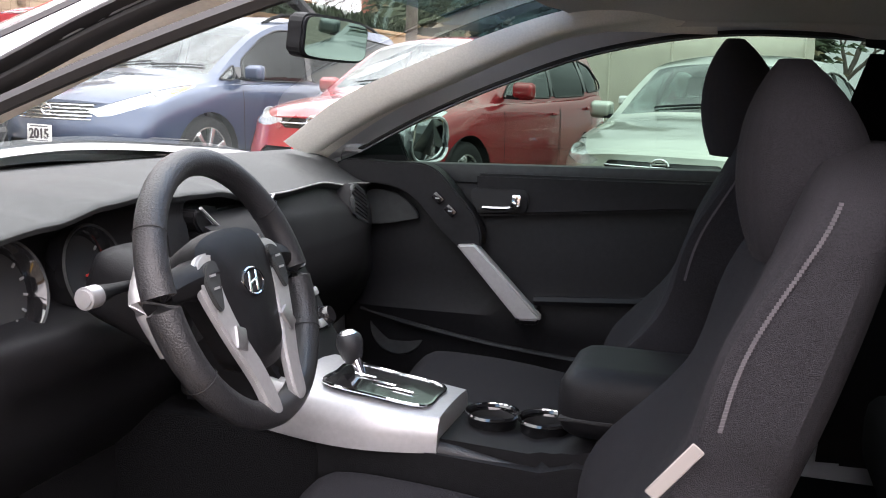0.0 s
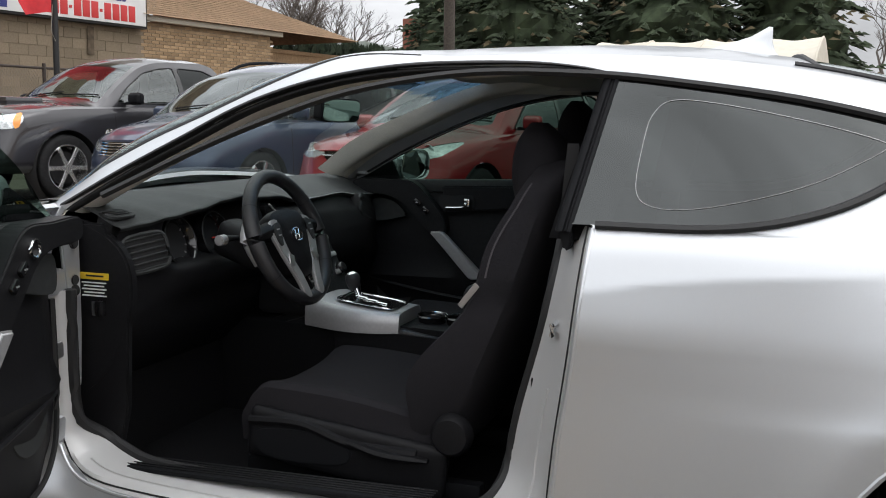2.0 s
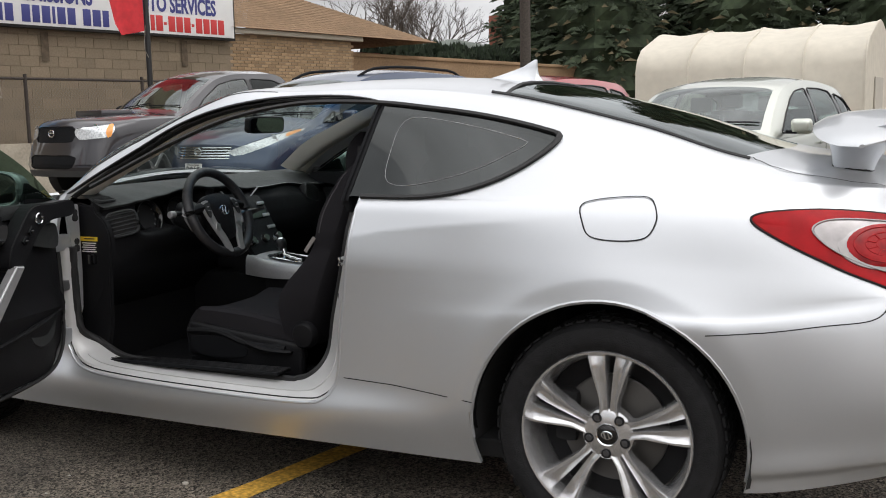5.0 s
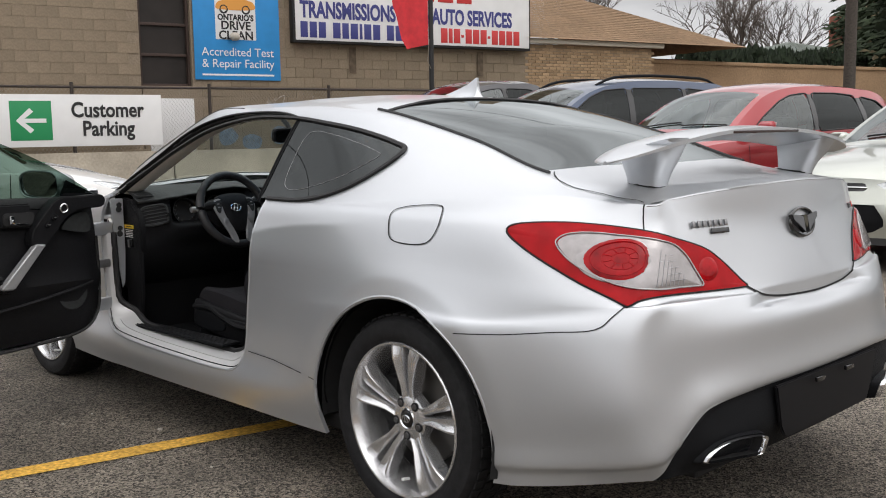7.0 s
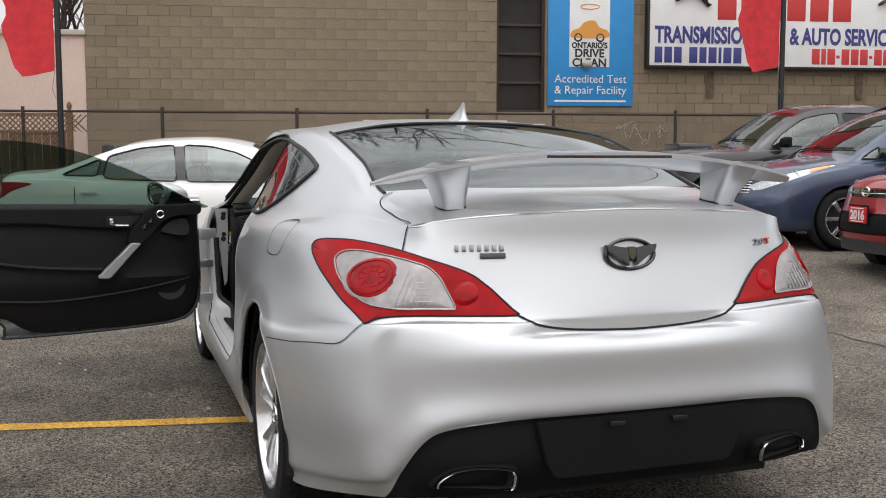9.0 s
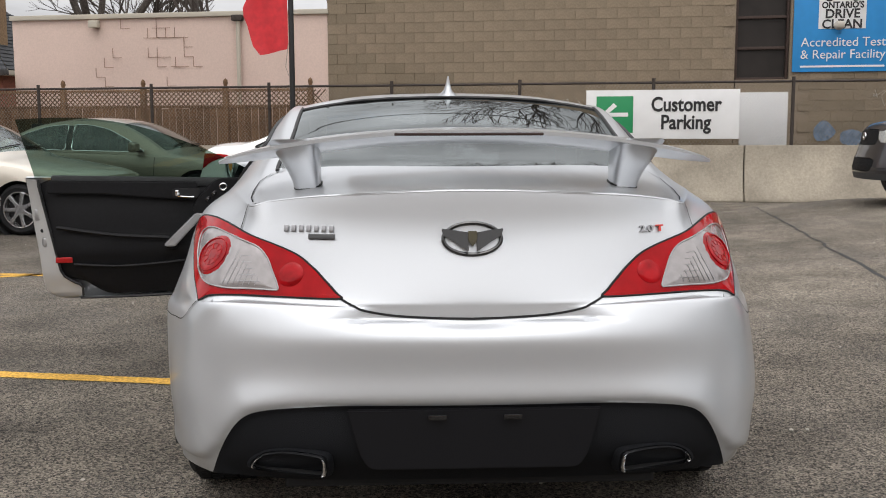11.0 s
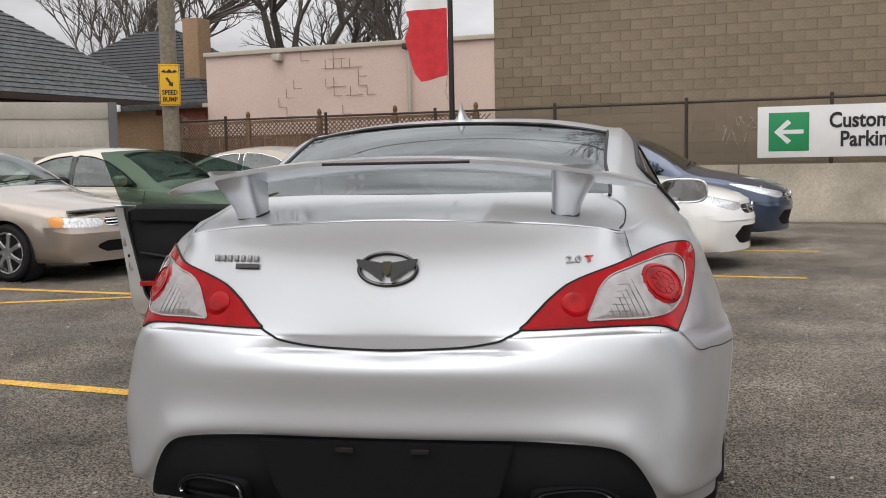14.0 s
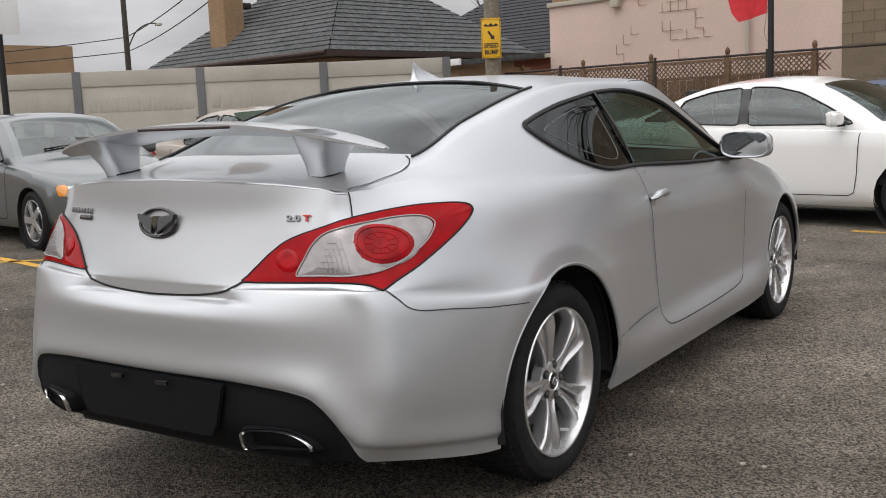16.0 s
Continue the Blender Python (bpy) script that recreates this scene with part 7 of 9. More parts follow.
for r in (True, False):
    part("headliner", lining({K_ROOF, K_BODY}, r, .022, lambda c: c.z > 1.22 and -1.55 < c.x < -.3), M_headliner, coupe)
    part("a_pillar_trim", lining({K_BODY}, r, .020, lambda c: c.z > .985 and -2.3 < c.x < -1.40), M_pillar, coupe, "pale grey pillar lining")
    part("quarter_trim", lining({K_BODY, K_FUEL}, r, .05, lambda c: .30 < c.z < 1.33 and (-.80 if not r else -.86) < c.x < .42), M_vinyl, coupe)
for r in (1,):
    rows = []
    for i, row in enumerate(TOP[59:99]):
        line = []
        for k in range(11):
            t = k / 10
            g = 17.5 + 9.0 * t
            p = row[int(g)].lerp(row[int(g) + 1], g - int(g))
            q = Vector((.30, -.55, -.60)) * (.022 + .050 * math.sin(math.pi * t) ** .8 * (1 - step(30, 39, i)))
            line.append((p.x + q.x, r * (p.y + q.y), p.z + q.z))
        rows.append(line)
    part("a_pillar_trim", grid_bm(rows), M_pillar, coupe, "pale grey pillar lining")
part("cowl_panel", join(lining({K_BODY, K_HOOD}, True, -.005, lambda c: -2.50 < c.x < -2.24 and c.z > .95 and c.y < .66), lining({K_BODY, K_HOOD}, False, -.005, lambda c: -2.50 < c.x < -2.24 and c.z > .95 and c.y < .66)), M_black_plastic, coupe, "black plastic cowl under the windshield")
part("roof_front_liner", lining({K_ROOF}, True, .02, lambda c: c.x < -1.3), M_headliner, coupe)
floor_bm = box(1.7, 1.52, .03, (-1.35, 0, .30), 0)
join(floor_bm, box(.04, 1.52, .70, (-2.22, 0, .62), 0))
join(floor_bm, box(.06, 1.50, .62, (-2.12, 0, .60), .02))
join(floor_bm, box(.55, .30, .34, (-1.98, 0, .44), .05))
part("cabin_floor", floor_bm, M_carpet, coupe, "black carpet")
shelf = box(.95, 1.30, .03, (.02, 0, .985), .01)
part("parcel_shelf", shelf, M_vinyl_soft, coupe)
for y in (-.33, .33):
    bb = box(.16, .58, .50, (-.32, y, .76), .06, 3, Matrix.Rotation(radians(18), 4, "Y"))
    join(bb, box(.50, .58, .16, (-.55, y, .50), .06, 3))
    part("rear_seat", bb, M_cloth, coupe)
part("trunk_wall", box(.03, 1.4, .6, (-.20, 0, .66)), M_carpet, coupe)

# ---- dashboard ----
BROW = [(-.78, .940), (-.69, .946), (-.61, .956), (-.50, .968), (-.39, .985), (-.29, .990), (-.19, .979), (-.064, .975), (.08, .955), (.19, .953), (.38, .958), (.556, .942), (.78, .930)]


def brow_height(y):
    for (a, za), (b, zb) in zip(BROW, BROW[1:]):
        if y <= b:
            f = max(0.0, (y - a) / (b - a))
            return za + (zb - za) * f * f * (3 - 2 * f)
    return BROW[-1][1]


def bay(y):
    """How far the face lies back under the brow: the instrument bay and the display bay."""
    return .105 * step(-.625, -.585, y) * (1 - step(-.245, -.215, y)) + .085 * step(-.150, -.125, y) * (1 - step(.115, .14, y))


def dash_rows(y):
    e = abs(y) / .76
    ze = brow_height(y)
    xe = -1.945 + .02 * math.exp(-((y + .40) / .2) ** 2) - .03 * e ** 4
    back = bay(y)
    low = .835 if y < -.18 else .835 + .065 * step(-.18, -.13, y) * (1 - step(.115, .15, y))
    belly = .035 * math.exp(-((y - .44) / .24) ** 4)
    top = cr([(-2.36 + .10 * e ** 3, y, .992), (-2.20 + .03 * e, y, 1.002), (-2.07, y, .5 * (ze + 1.0) + .010), (xe - .025, y, ze + .007), (xe, y, ze), (xe - .004, y, ze - .010)], 24)
    xr = xe - .012 - back
    face = cr([(xe - .006, y, ze - .008), (xe - .010 - back * .35, y, ze - .016), (xr + belly * .5, y, ze - .036), (xr + .008 + belly * .85, y, .5 * (ze + low)), (xr + .016 + back * .25 + belly, y, low + .012), (xe + .006 + belly, y, low - .012), (xe + .004 + belly, y, .775), (-1.965 + belly, y, .72), (-1.99, y, .65), (-2.05, y, .57), (-2.13, y, .50)], 50)
    return top, face


both_rows = [dash_rows(-.775 + 1.55 * k / 130) for k in range(131)]
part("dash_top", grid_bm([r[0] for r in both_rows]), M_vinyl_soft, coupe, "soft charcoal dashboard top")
# The face takes a blacker vinyl that paints in the shade below the brow.
part("dash_face", grid_bm([r[1] for r in both_rows]), M_vinyl, coupe, "dashboard face with instrument bays, blackened for shade")
part("dash_seam", tube([dash_rows(y)[0][20] + Vector((.001, 0, .001)) for y in np.linspace(.14, .76, 30)], .0022, 5), M_trimsilver, coupe)
part("dash_seam", tube([Vector((-2.22 + .24 * k / 10, -.668 + .012 * math.sin(k / 3), dash_rows(-.668)[0][min(23, int(8 + 1.3 * k))].z + .001)) for k in range(11)], .0016, 5), M_gap, coupe)
# end cap with the warning label
cap = prism(smooth_loop([(-2.13, .95), (-2.02, .93), (-1.95, .86), (-1.945, .74), (-2.0, .60), (-2.10, .52), (-2.16, .60), (-2.17, .80)], 36), .03, "Y", .006)
part("dash_end", turned(cap, Matrix.Translation((0, -.79, 0))), M_vinyl, coupe)
lab = part("warning_label", box(.085, .003, .016, (-2.045, -.793, .822), 0), M_yellow, coupe, "yellow and black warning label")
for k in range(5):
    part("label_line", box(.07 - .012 * (k % 2), .003, .003, (-2.045, -.793, .806 - .008 * k), 0), M_white, lab)
part("label_mark", box(.05, .003, .004, (-2.04, -.7945, .823), 0), M_gap, lab)
part("hood_release", box(.035, .02, .04, (-2.03, -.795, .745), .008), M_gloss_black, coupe)


def vent(at, w, h, turn, slats, parent=None):
    fr = part("air_vent", box(.05, w, h, (-.012, 0, 0), .010), M_gap, coupe)
    fr.matrix_world = at @ pose(0, 0, 0, *turn)
    for k in range(slats):
        o = part("slat", box(.012, w * .92, .004, (.012, 0, -h / 2 + h * (k + .5) / slats), .001, 1, Matrix.Rotation(radians(25), 4, "Y")), M_vinyl_soft, fr)
    part("vent_ring", tube([(.012, w / 2 * math.copysign(abs(math.cos(a)) ** .5, math.cos(a)), h / 2 * math.copysign(abs(math.sin(a)) ** .5, math.sin(a))) for a in [2 * math.pi * j / 24 for j in range(24)]], .006, 6, True), M_vinyl_soft, fr)


vent(pose(-1.968, -.700, .872), .125, .092, (8, -10, -24), 6)
vent(pose(-1.945, .585, .892), .15, .075, (-16, -8, 10), 8)
vent(pose(-2.03, -.722, .955), .085, .05, (0, -78, 0), 4)
vent(pose(-2.12, .60, .968), .12, .05, (0, -84, 0), 4)
# instruments
for y, rr in ((-.530, .064), (-.356, .064)):
    ring = lathe([(rr - .012, -.02), (rr - .004, .008), (rr, .012), (rr + .003, .006), (rr + .004, -.02)], 40)
    g = part("gauge", turned(ring, pose(-1.985, y, .880, 0, 0, -90) @ pose(0, 0, 0, 14)), M_gloss_black, coupe)
    part("gauge_rim", turned(lathe([(rr, .011), (rr + .003, .014), (rr + .005, .010)], 40), pose(-1.985, y, .880, 0, 0, -90) @ pose(0, 0, 0, 14)), M_vinyl_soft, g)
    face = lathe([(.0005, -.012), (rr - .006, -.012)], 40)
    part("gauge_face", turned(face, pose(-1.985, y, .880, 0, 0, -90) @ pose(0, 0, 0, 14)), M_gap, g)
    if y > -.4:
        part("gauge_needle", turned(box(.045, .003, .004, (-.022, -.006, -.006), .001), pose(-1.985, y, .880, 0, 0, -90) @ pose(0, 0, 0, 14)), mat("red_needle", (.8, .04, .03), .4), g)
    for k in range(11):
        a = radians(-40 + 26 * k)
        part("gauge_tick", turned(box(.007, .002, .003, (rr - .016, -.009, 0), 0, 1), pose(-1.985, y, .880, 0, 0, -90) @ pose(0, 0, 0, 14) @ Matrix.Rotation(a, 4, "Y")), M_badge_grey, g)
# centre screen and stack
part("display_shelf", turned(prism(smooth_loop([(-.135, .952), (-.06, .908), (0, .899), (.06, .908), (.135, .952), (.142, .925), (.075, .882), (0, .872), (-.075, .882), (-.142, .925)], 40), .085, "X", .006), Matrix.Translation((-2.02, 0, 0))), M_vinyl, coupe, "dark shelf under the display")
part("shelf_edge", tube([(-1.932, y, z + .002) for y, z in smooth_loop([(-.135, .952), (-.06, .908), (0, .899), (.06, .908), (.135, .952)], 24, False)], .0028, 6), M_trimsilver, coupe)
part("display", box(.004, .20, .058, (-2.012, 0, .945), .003, 2, Matrix.Rotation(radians(-22), 4, "Y")), M_screen, coupe, "grey display screen")
stack = prism([(-1.975, .94), (-1.90, .905), (-1.845, .80), (-1.79, .70), (-1.76, .66), (-1.80, .62), (-1.98, .62)], .26, "Y", .012)
part("console_tower", turned(stack, Matrix.Translation((0, -.13, 0))), M_vinyl, coupe, "black centre console stack")
for k in range(4):
    f = k / 3.0
    for y in (-.085, .085):
        part("stack_button", box(.012, .05, .016, (-1.888 + .085 * f, y, .885 - .155 * f), .004, 2, Matrix.Rotation(radians(-28), 4, "Y")), M_trimsilver, coupe)
for y in (-.095, 0, .095):
    knob = lathe([(.0005, .022), (.015, .022), (.018, .016), (.019, 0)], 24)
    kb = part("climate_knob", turned(knob, pose(-1.812, y, .735, 0, 0, -90) @ pose(0, 0, 0, 28)), M_gloss_black, coupe)
    part("knob_ring", turned(lathe([(.019, 0), (.022, .004), (.023, 0)], 24), pose(-1.812, y, .735, 0, 0, -90) @ pose(0, 0, 0, 28)), M_chrome, kb)
part("radio_face", box(.008, .20, .05, (-1.868, 0, .845), .006, 2, Matrix.Rotation(radians(-28), 4, "Y")), M_gloss_black, coupe)
# column stalks
part("column_shroud", box(.16, .10, .10, (-1.84, -.42, .868), .03, 3, Matrix.Rotation(radians(20), 4, "Y")), M_vinyl, coupe)
part("light_stalk", tube([(-1.84, -.47, .892), (-1.825, -.53, .898), (-1.82, -.570, .898)], [.007, .008, .013], 10), M_vinyl, coupe)
part("stalk_end", cyl(.014, .028, (-1.82, -.580, .898), "Y", 16, None, .003), M_trimsilver, coupe)
part("wiper_stalk", tube([(-1.84, -.37, .892), (-1.825, -.31, .898), (-1.82, -.275, .898)], [.007, .008, .012], 10), M_vinyl, coupe)

# ---- steering wheel ----
steer = new("steering_wheel", mesh_of(tube([(0, .170 * math.sin(2 * math.pi * k / 64), .170 * math.cos(2 * math.pi * k / 64)) for k in range(64)], [.0185 + .0022 * abs(math.sin(2 * math.pi * k / 64)) ** 6 for k in range(64)], 14, True), M_leather))
steer.parent = coupe
steer.matrix_world = pose(-1.704, -.437, .897, 0, -22, 0)
steer["label"] = "black leather steering wheel with satin spokes"
hubp = smooth_loop([(-.082, .062), (0, .078), (.082, .062), (.084, .01), (.062, -.055), (.036, -.108), (-.036, -.108), (-.062, -.055), (-.084, .01)], 44)
rows = [[(x, y * f, z * f) for y, z in hubp] for x, f in ((-.035, .9), (-.008, 1.0), (.010, .97), (.020, .80), (.024, .4), (.025, .02))]
part("airbag_cover", grid_bm(rows, True), M_vinyl, steer)
logo = tube([(.026, .026 * math.cos(2 * math.pi * k / 28), .0175 * math.sin(2 * math.pi * k / 28)) for k in range(28)], .002, 6, True)
for d in (-.009, .009):
    join(logo, box(.003, .0045, .028, (.026, d, 0), .001, 1, Matrix.Rotation(-.35, 4, "X")))
join(logo, box(.003, .02, .0035, (.0262, 0, 0), .001, 1, Matrix.Rotation(.3, 4, "X")))
part("wheel_badge", logo, M_chrome, steer)
for sgn in (1, -1):
    arm = cr([(-.004, .070 * sgn, .024), (-.002, .110 * sgn, .024), (-.006, .158 * sgn, .018)], 8)
    part("spoke", tube(arm, [.030, .029, .028, .026, .025, .024, .022, .020, .018], 10, False, .9), M_vinyl, steer)
    panel = prism(smooth_loop([(.062 * sgn, .046), (.094 * sgn, .048), (.112 * sgn, .028), (.108 * sgn, -.005), (.088 * sgn, -.060), (.062 * sgn, -.120), (.050 * sgn, -.164), (.022 * sgn, -.166), (.030 * sgn, -.110), (.054 * sgn, -.050), (.064 * sgn, .0)], 44), .012, "X", .003)
    part("lower_spoke", turned(panel, Matrix.Translation((.008, 0, 0))), M_trimsilver, steer, "satin silver lower spoke")
    part("spoke_buttons", turned(prism(smooth_loop([(.068 * sgn, .036), (.090 * sgn, .038), (.103 * sgn, .020), (.098 * sgn, -.012), (.086 * sgn, -.022), (.076 * sgn, .0)], 24), .007, "X", .002), Matrix.Translation((.018, 0, 0))), M_vinyl_soft, steer)
    for dz in (.022, .006):
        part("button_mark", box(.002, .012, .003, (.0258, .088 * sgn, dz), 0, 1), M_trimsilver, steer)
    part("phone_buttons", box(.006, .022, .030, (.021, .066 * sgn, -.062), .003, 2, Matrix.Rotation(.42 * sgn, 4, "X")), M_steel, steer)
    pad = cr([(-.03, .140 * sgn, .060), (-.035, .164 * sgn, .02), (-.03, .152 * sgn, -.05)], 8)
    part("shift_paddle", tube(pad, .011, 6, False, .4), M_trimsilver, steer)
for a in (58, 122, 238, 302):
    d = radians(a)
    part("rim_stitch", turned(lathe([(.0206, -.001), (.0212, 0), (.0206, .001)], 16, "Z"), Matrix.Translation((0, .170 * math.sin(d), .170 * math.cos(d))) @ Matrix.Rotation(-d, 4, "X") @ Matrix.Rotation(radians(90), 4, "X")), M_gap, steer)

# ---- centre console ----
tun = [(-1.95, .60), (-1.80, .645), (-1.62, .615), (-1.35, .605), (-1.30, .62), (-1.0, .62), (-.95, .40), (-1.95, .36)]
part("console_body", turned(prism(tun, .24, "Y", .02), Matrix.Translation((0, -.135, 0))), M_vinyl, coupe)
rows = []
for k in range(13):
    f = k / 12
    x = -1.805 + .290 * f
    zc = .682 - .036 * f - .006 * math.sin(math.pi * f)
    deep = 1.25 - .40 * f
    hw = .112 - .022 * f + .015 * math.sin(math.pi * f)
    rows.append([(x, -.035 + hw * yy, zc + dz * deep) for yy, dz in ((-1.06, -.065), (-1.04, -.035), (-1.0, -.012), (-.9, .0), (-.5, .004), (0, .005), (.5, .004), (.9, 0), (1.0, -.012), (1.04, -.035), (1.06, -.065))])
bez = grid_bm(rows)
bez.verts.ensure_lookup_table()
bez.faces.new([bez.verts[12 * 11 + j] for j in range(11)])
bmesh.ops.recalc_face_normals(bez, faces=bez.faces)
bezel = part("shift_bezel", bez, M_trimsilver, coupe, "satin silver shifter surround")
pl = part("shift_plate", turned(prism(smooth_loop([(-.085, .065), (0, .068), (.085, .06), (.092, 0), (.085, -.06), (0, -.068), (-.085, -.065), (-.09, 0)], 32), .006, "Z", .002), pose(-1.635, -.04, .6605, 0, 7, 0)), M_gloss_black, bezel)
part("plate_ring", turned(tube([(x, y, .006) for x, y in smooth_loop([(-.085, .065), (0, .068), (.085, .06), (.092, 0), (.085, -.06), (0, -.068), (-.085, -.065), (-.09, 0)], 32)], .003, 6, True), pose(-1.635, -.04, .6605, 0, 7, 0)), M_chrome, pl)
gate = [(-.06, .01), (-.02, .01), (-.02, -.005), (.02, -.005), (.02, -.018), (.055, -.018)]
part("shift_gate", turned(tube([(x, y, .008) for x, y in gate], .0025, 5), pose(-1.635, -.04, .6605, 0, 7, 0)), M_chrome, pl)
lev = part("gear_lever", tube([(-1.672, -.030, .645), (-1.69, -.022, .68), (-1.70, -.018, .70)], [.008, .009, .011], 10), M_chrome, coupe)
kn = lathe([(.0005, .056), (.012, .055), (.021, .047), (.024, .034), (.020, .015), (.014, .0)], 24, "Z")
part("lever_knob", turned(kn, pose(-1.703, -.016, .690, 0, -14, 0)), M_leather, lev)
part("knob_cap", turned(lathe([(.0005, .0585), (.011, .0575), (.018, .051)], 20, "Z"), pose(-1.703, -.016, .690, 0, -14, 0)), M_chrome, lev)
for x in (-1.455, -1.365):
    cupm = lathe([(.040, .004), (.043, .008), (.046, .004), (.042, -.002), (.038, -.04), (.0005, -.042)], 32, "Z")
    cp = part("cup_holder", turned(cupm, pose(x, -.005, .622)), M_gloss_black, coupe)
    part("cup_rim", turned(tube([(.0445 * math.cos(radians(a)), .0445 * math.sin(radians(a)), .008) for a in range(20, 240, 10)], .0024, 6), pose(x, -.005, .622)), M_chrome, cp)
    part("cup_well", turned(lathe([(.0375, -.001), (.0375, -.038), (.0005, -.038)], 28, "Z"), pose(x, -.005, .622)), M_gap, cp)
part("armrest", box(.36, .22, .115, (-1.155, -.005, .688), .050, 4), M_vinyl, coupe, "padded black armrest lid")
part("armrest_joint", box(.345, .222, .006, (-1.155, -.005, .668), .002), M_gap, coupe)
hb = cr([(-1.545, -.112, .588), (-1.50, -.112, .590), (-1.40, -.112, .575), (-1.30, -.112, .560)], 10)
part("hand_brake", tube(hb, [.014, .016, .017, .016, .015, .014, .014, .014, .014, .014, .014], 10), M_leather, coupe)
part("brake_button", cyl(.009, .014, (-1.553, -.112, .588), "X", 14, None, .002), M_chrome, coupe)
# ---- inside mirror ----
rv = [(y, z) for y, z in smooth_loop([(-.115, .0), (-.11, .030), (-.06, .036), (.06, .036), (.112, .03), (.118, 0), (.112, -.028), (.06, -.034), (-.06, -.034), (-.11, -.028)], 40)]
rvm = part("inside_mirror", prism(rv, .028, "X", .006), M_vinyl, coupe, "dark rear-view mirror")
rvm.matrix_world = pose(-1.760, -.05, 1.236, 0, 6, -4)
g = bmesh.new()
g.faces.new([g.verts.new((.0295, y * .93, z * .88)) for y, z in rv])
part("mirror_pane", g, M_mirror, rvm, "", False)
part("mirror_stalk", tube([(-.01, 0, .02), (-.05, 0, .05), (-.085, 0, .068)], .012, 8), M_vinyl, rvm)


# ---- front seats ----
def front_seat(s):
    """A bucket seat; s: -1 driver, 1 passenger."""
    root = new("front_seat")
    root.parent = coupe
    root.location = (0 if s < 0 else -.07, .395 * s, 0)
    root["label"] = "black cloth bucket seat with pale stitching"
    # backrest: level slices, wings forward
    rows = []
    for k in range(25):
        f = k / 24
        z = .44 + .69 * f - .012 * max(0.0, f - .9) * 10
        x = -1.235 + .265 * f + .025 * math.sin(math.pi * f)
        hw = .240 + .035 * math.sin(math.pi * min(1, f * 1.2)) ** .7 + .012 * f - .16 * max(0.0, (f - .84) / .16) ** 2.2
        hw -= .010 * math.exp(-((f - .53) / .03) ** 2)
        dp = .075 - .02 * f
        wing = .11 * math.exp(-((f - .27) / .2) ** 2) + .045 * math.exp(-((f - .70) / .16) ** 2)
        loop = []
        for j in range(28):
            a = 2 * math.pi * j / 28
            cy, sx = math.cos(a), math.sin(a)
            y = hw * math.copysign(abs(cy) ** .55, cy)
            xx = dp * math.copysign(abs(sx) ** .7, sx)
            if sx <= 0.15:
                xx -= wing * (abs(y) / hw) ** 3.2 - .012 * (1 - (abs(y) / hw) ** 2)
            loop.append((x + xx, y, z))
        rows.append(loop)
    bm = grid_bm(rows, True)
    bm.verts.ensure_lookup_table()
    bm.faces.new([bm.verts[24 * 28 + j] for j in range(28)])
    bmesh.ops.recalc_face_normals(bm, faces=bm.faces)
    back = part("backrest", bm, M_cloth, root)
    # headrest
    rows = []
    for k in range(13):
        f = k / 12
        z = (.99 if s < 0 else 1.062) + .214 * f
        top, low = max(0.0, (f - .45) / .55), max(0.0, (.45 - f) / .45)
        front = -1.098 + .036 * top ** 2.4 + .022 * low ** 2
        rear = -.935 - .040 * f - .052 * top ** 2.2 - .02 * low ** 2
        wide = (.140 - .020 * f) * math.sqrt(max(.10, 1 - top ** 3.0)) * (1 - .15 * low ** 2)
        mid, half = (front + rear) / 2, (rear - front) / 2
        rows.append([(mid + half * math.copysign(abs(math.sin(a)) ** .75, math.sin(a)), wide * math.copysign(abs(math.cos(a)) ** .75, math.cos(a)), z) for a in [2 * math.pi * j / 24 for j in range(24)]])
    bm = grid_bm(rows, True)
    bm.verts.ensure_lookup_table()
    bm.faces.new([bm.verts[12 * 24 + j] for j in range(24)])
    bmesh.ops.recalc_face_normals(bm, faces=bm.faces)
    part("headrest", bm, M_cloth, root)
    # cushion
    rows = []
    for k in range(25):
        f = k / 24
        x = -1.74 + .56 * f
        top = .545 - .055 * f + .02 * math.sin(math.pi * f) - .075 * max(0.0, 1 - f * 7) ** 2
        hw = .255 - .02 * max(0.0, 1 - f * 5)
        loop = []
        for j in range(26):
            a = math.pi * j / 25
            y = hw * math.cos(a)
            z = top + (.035 * (abs(y) / hw) ** 3 - .012) * (1 - max(0.0, abs(y) / hw - .86) * 9)
            if j in (0, 25):
                z = .40
            elif j in (1, 24):
                z = .46
            loop.append((x, y * (1.0 if j not in (0, 25) else .96), z))
        rows.append(loop)
    bm = grid_bm(rows)
    bm.verts.ensure_lookup_table()
    bm.faces.new([bm.verts[j] for j in range(26)])
    bmesh.ops.recalc_face_normals(bm, faces=bm.faces)
    part("cushion", bm, M_cloth, root)
    # base cover, recline knob, lever
    side = -.262 if s < 0 else .262
    part("side_cover", box(.52, .035, .13, (-1.44, side, .415), .02, 3, Matrix.Rotation(radians(6), 4, "Y")), M_vinyl, root)
    part("cover_ridge", tube(cr([(-1.69, side * 1.05, .47), (-1.55, side * 1.06, .475), (-1.42, side * 1.06, .44), (-1.25, side * 1.06, .435)], 14), .013, 8), M_vinyl, root)
    part("side_tray", turned(prism(smooth_loop([(-1.66, .455), (-1.50, .462), (-1.42, .430), (-1.44, .385), (-1.60, .378), (-1.67, .40)], 30), .016, "Y", .006, 3), Matrix.Translation((0, side * 1.06 - (.008 if side > 0 else .008), 0))), M_black_plastic, root)
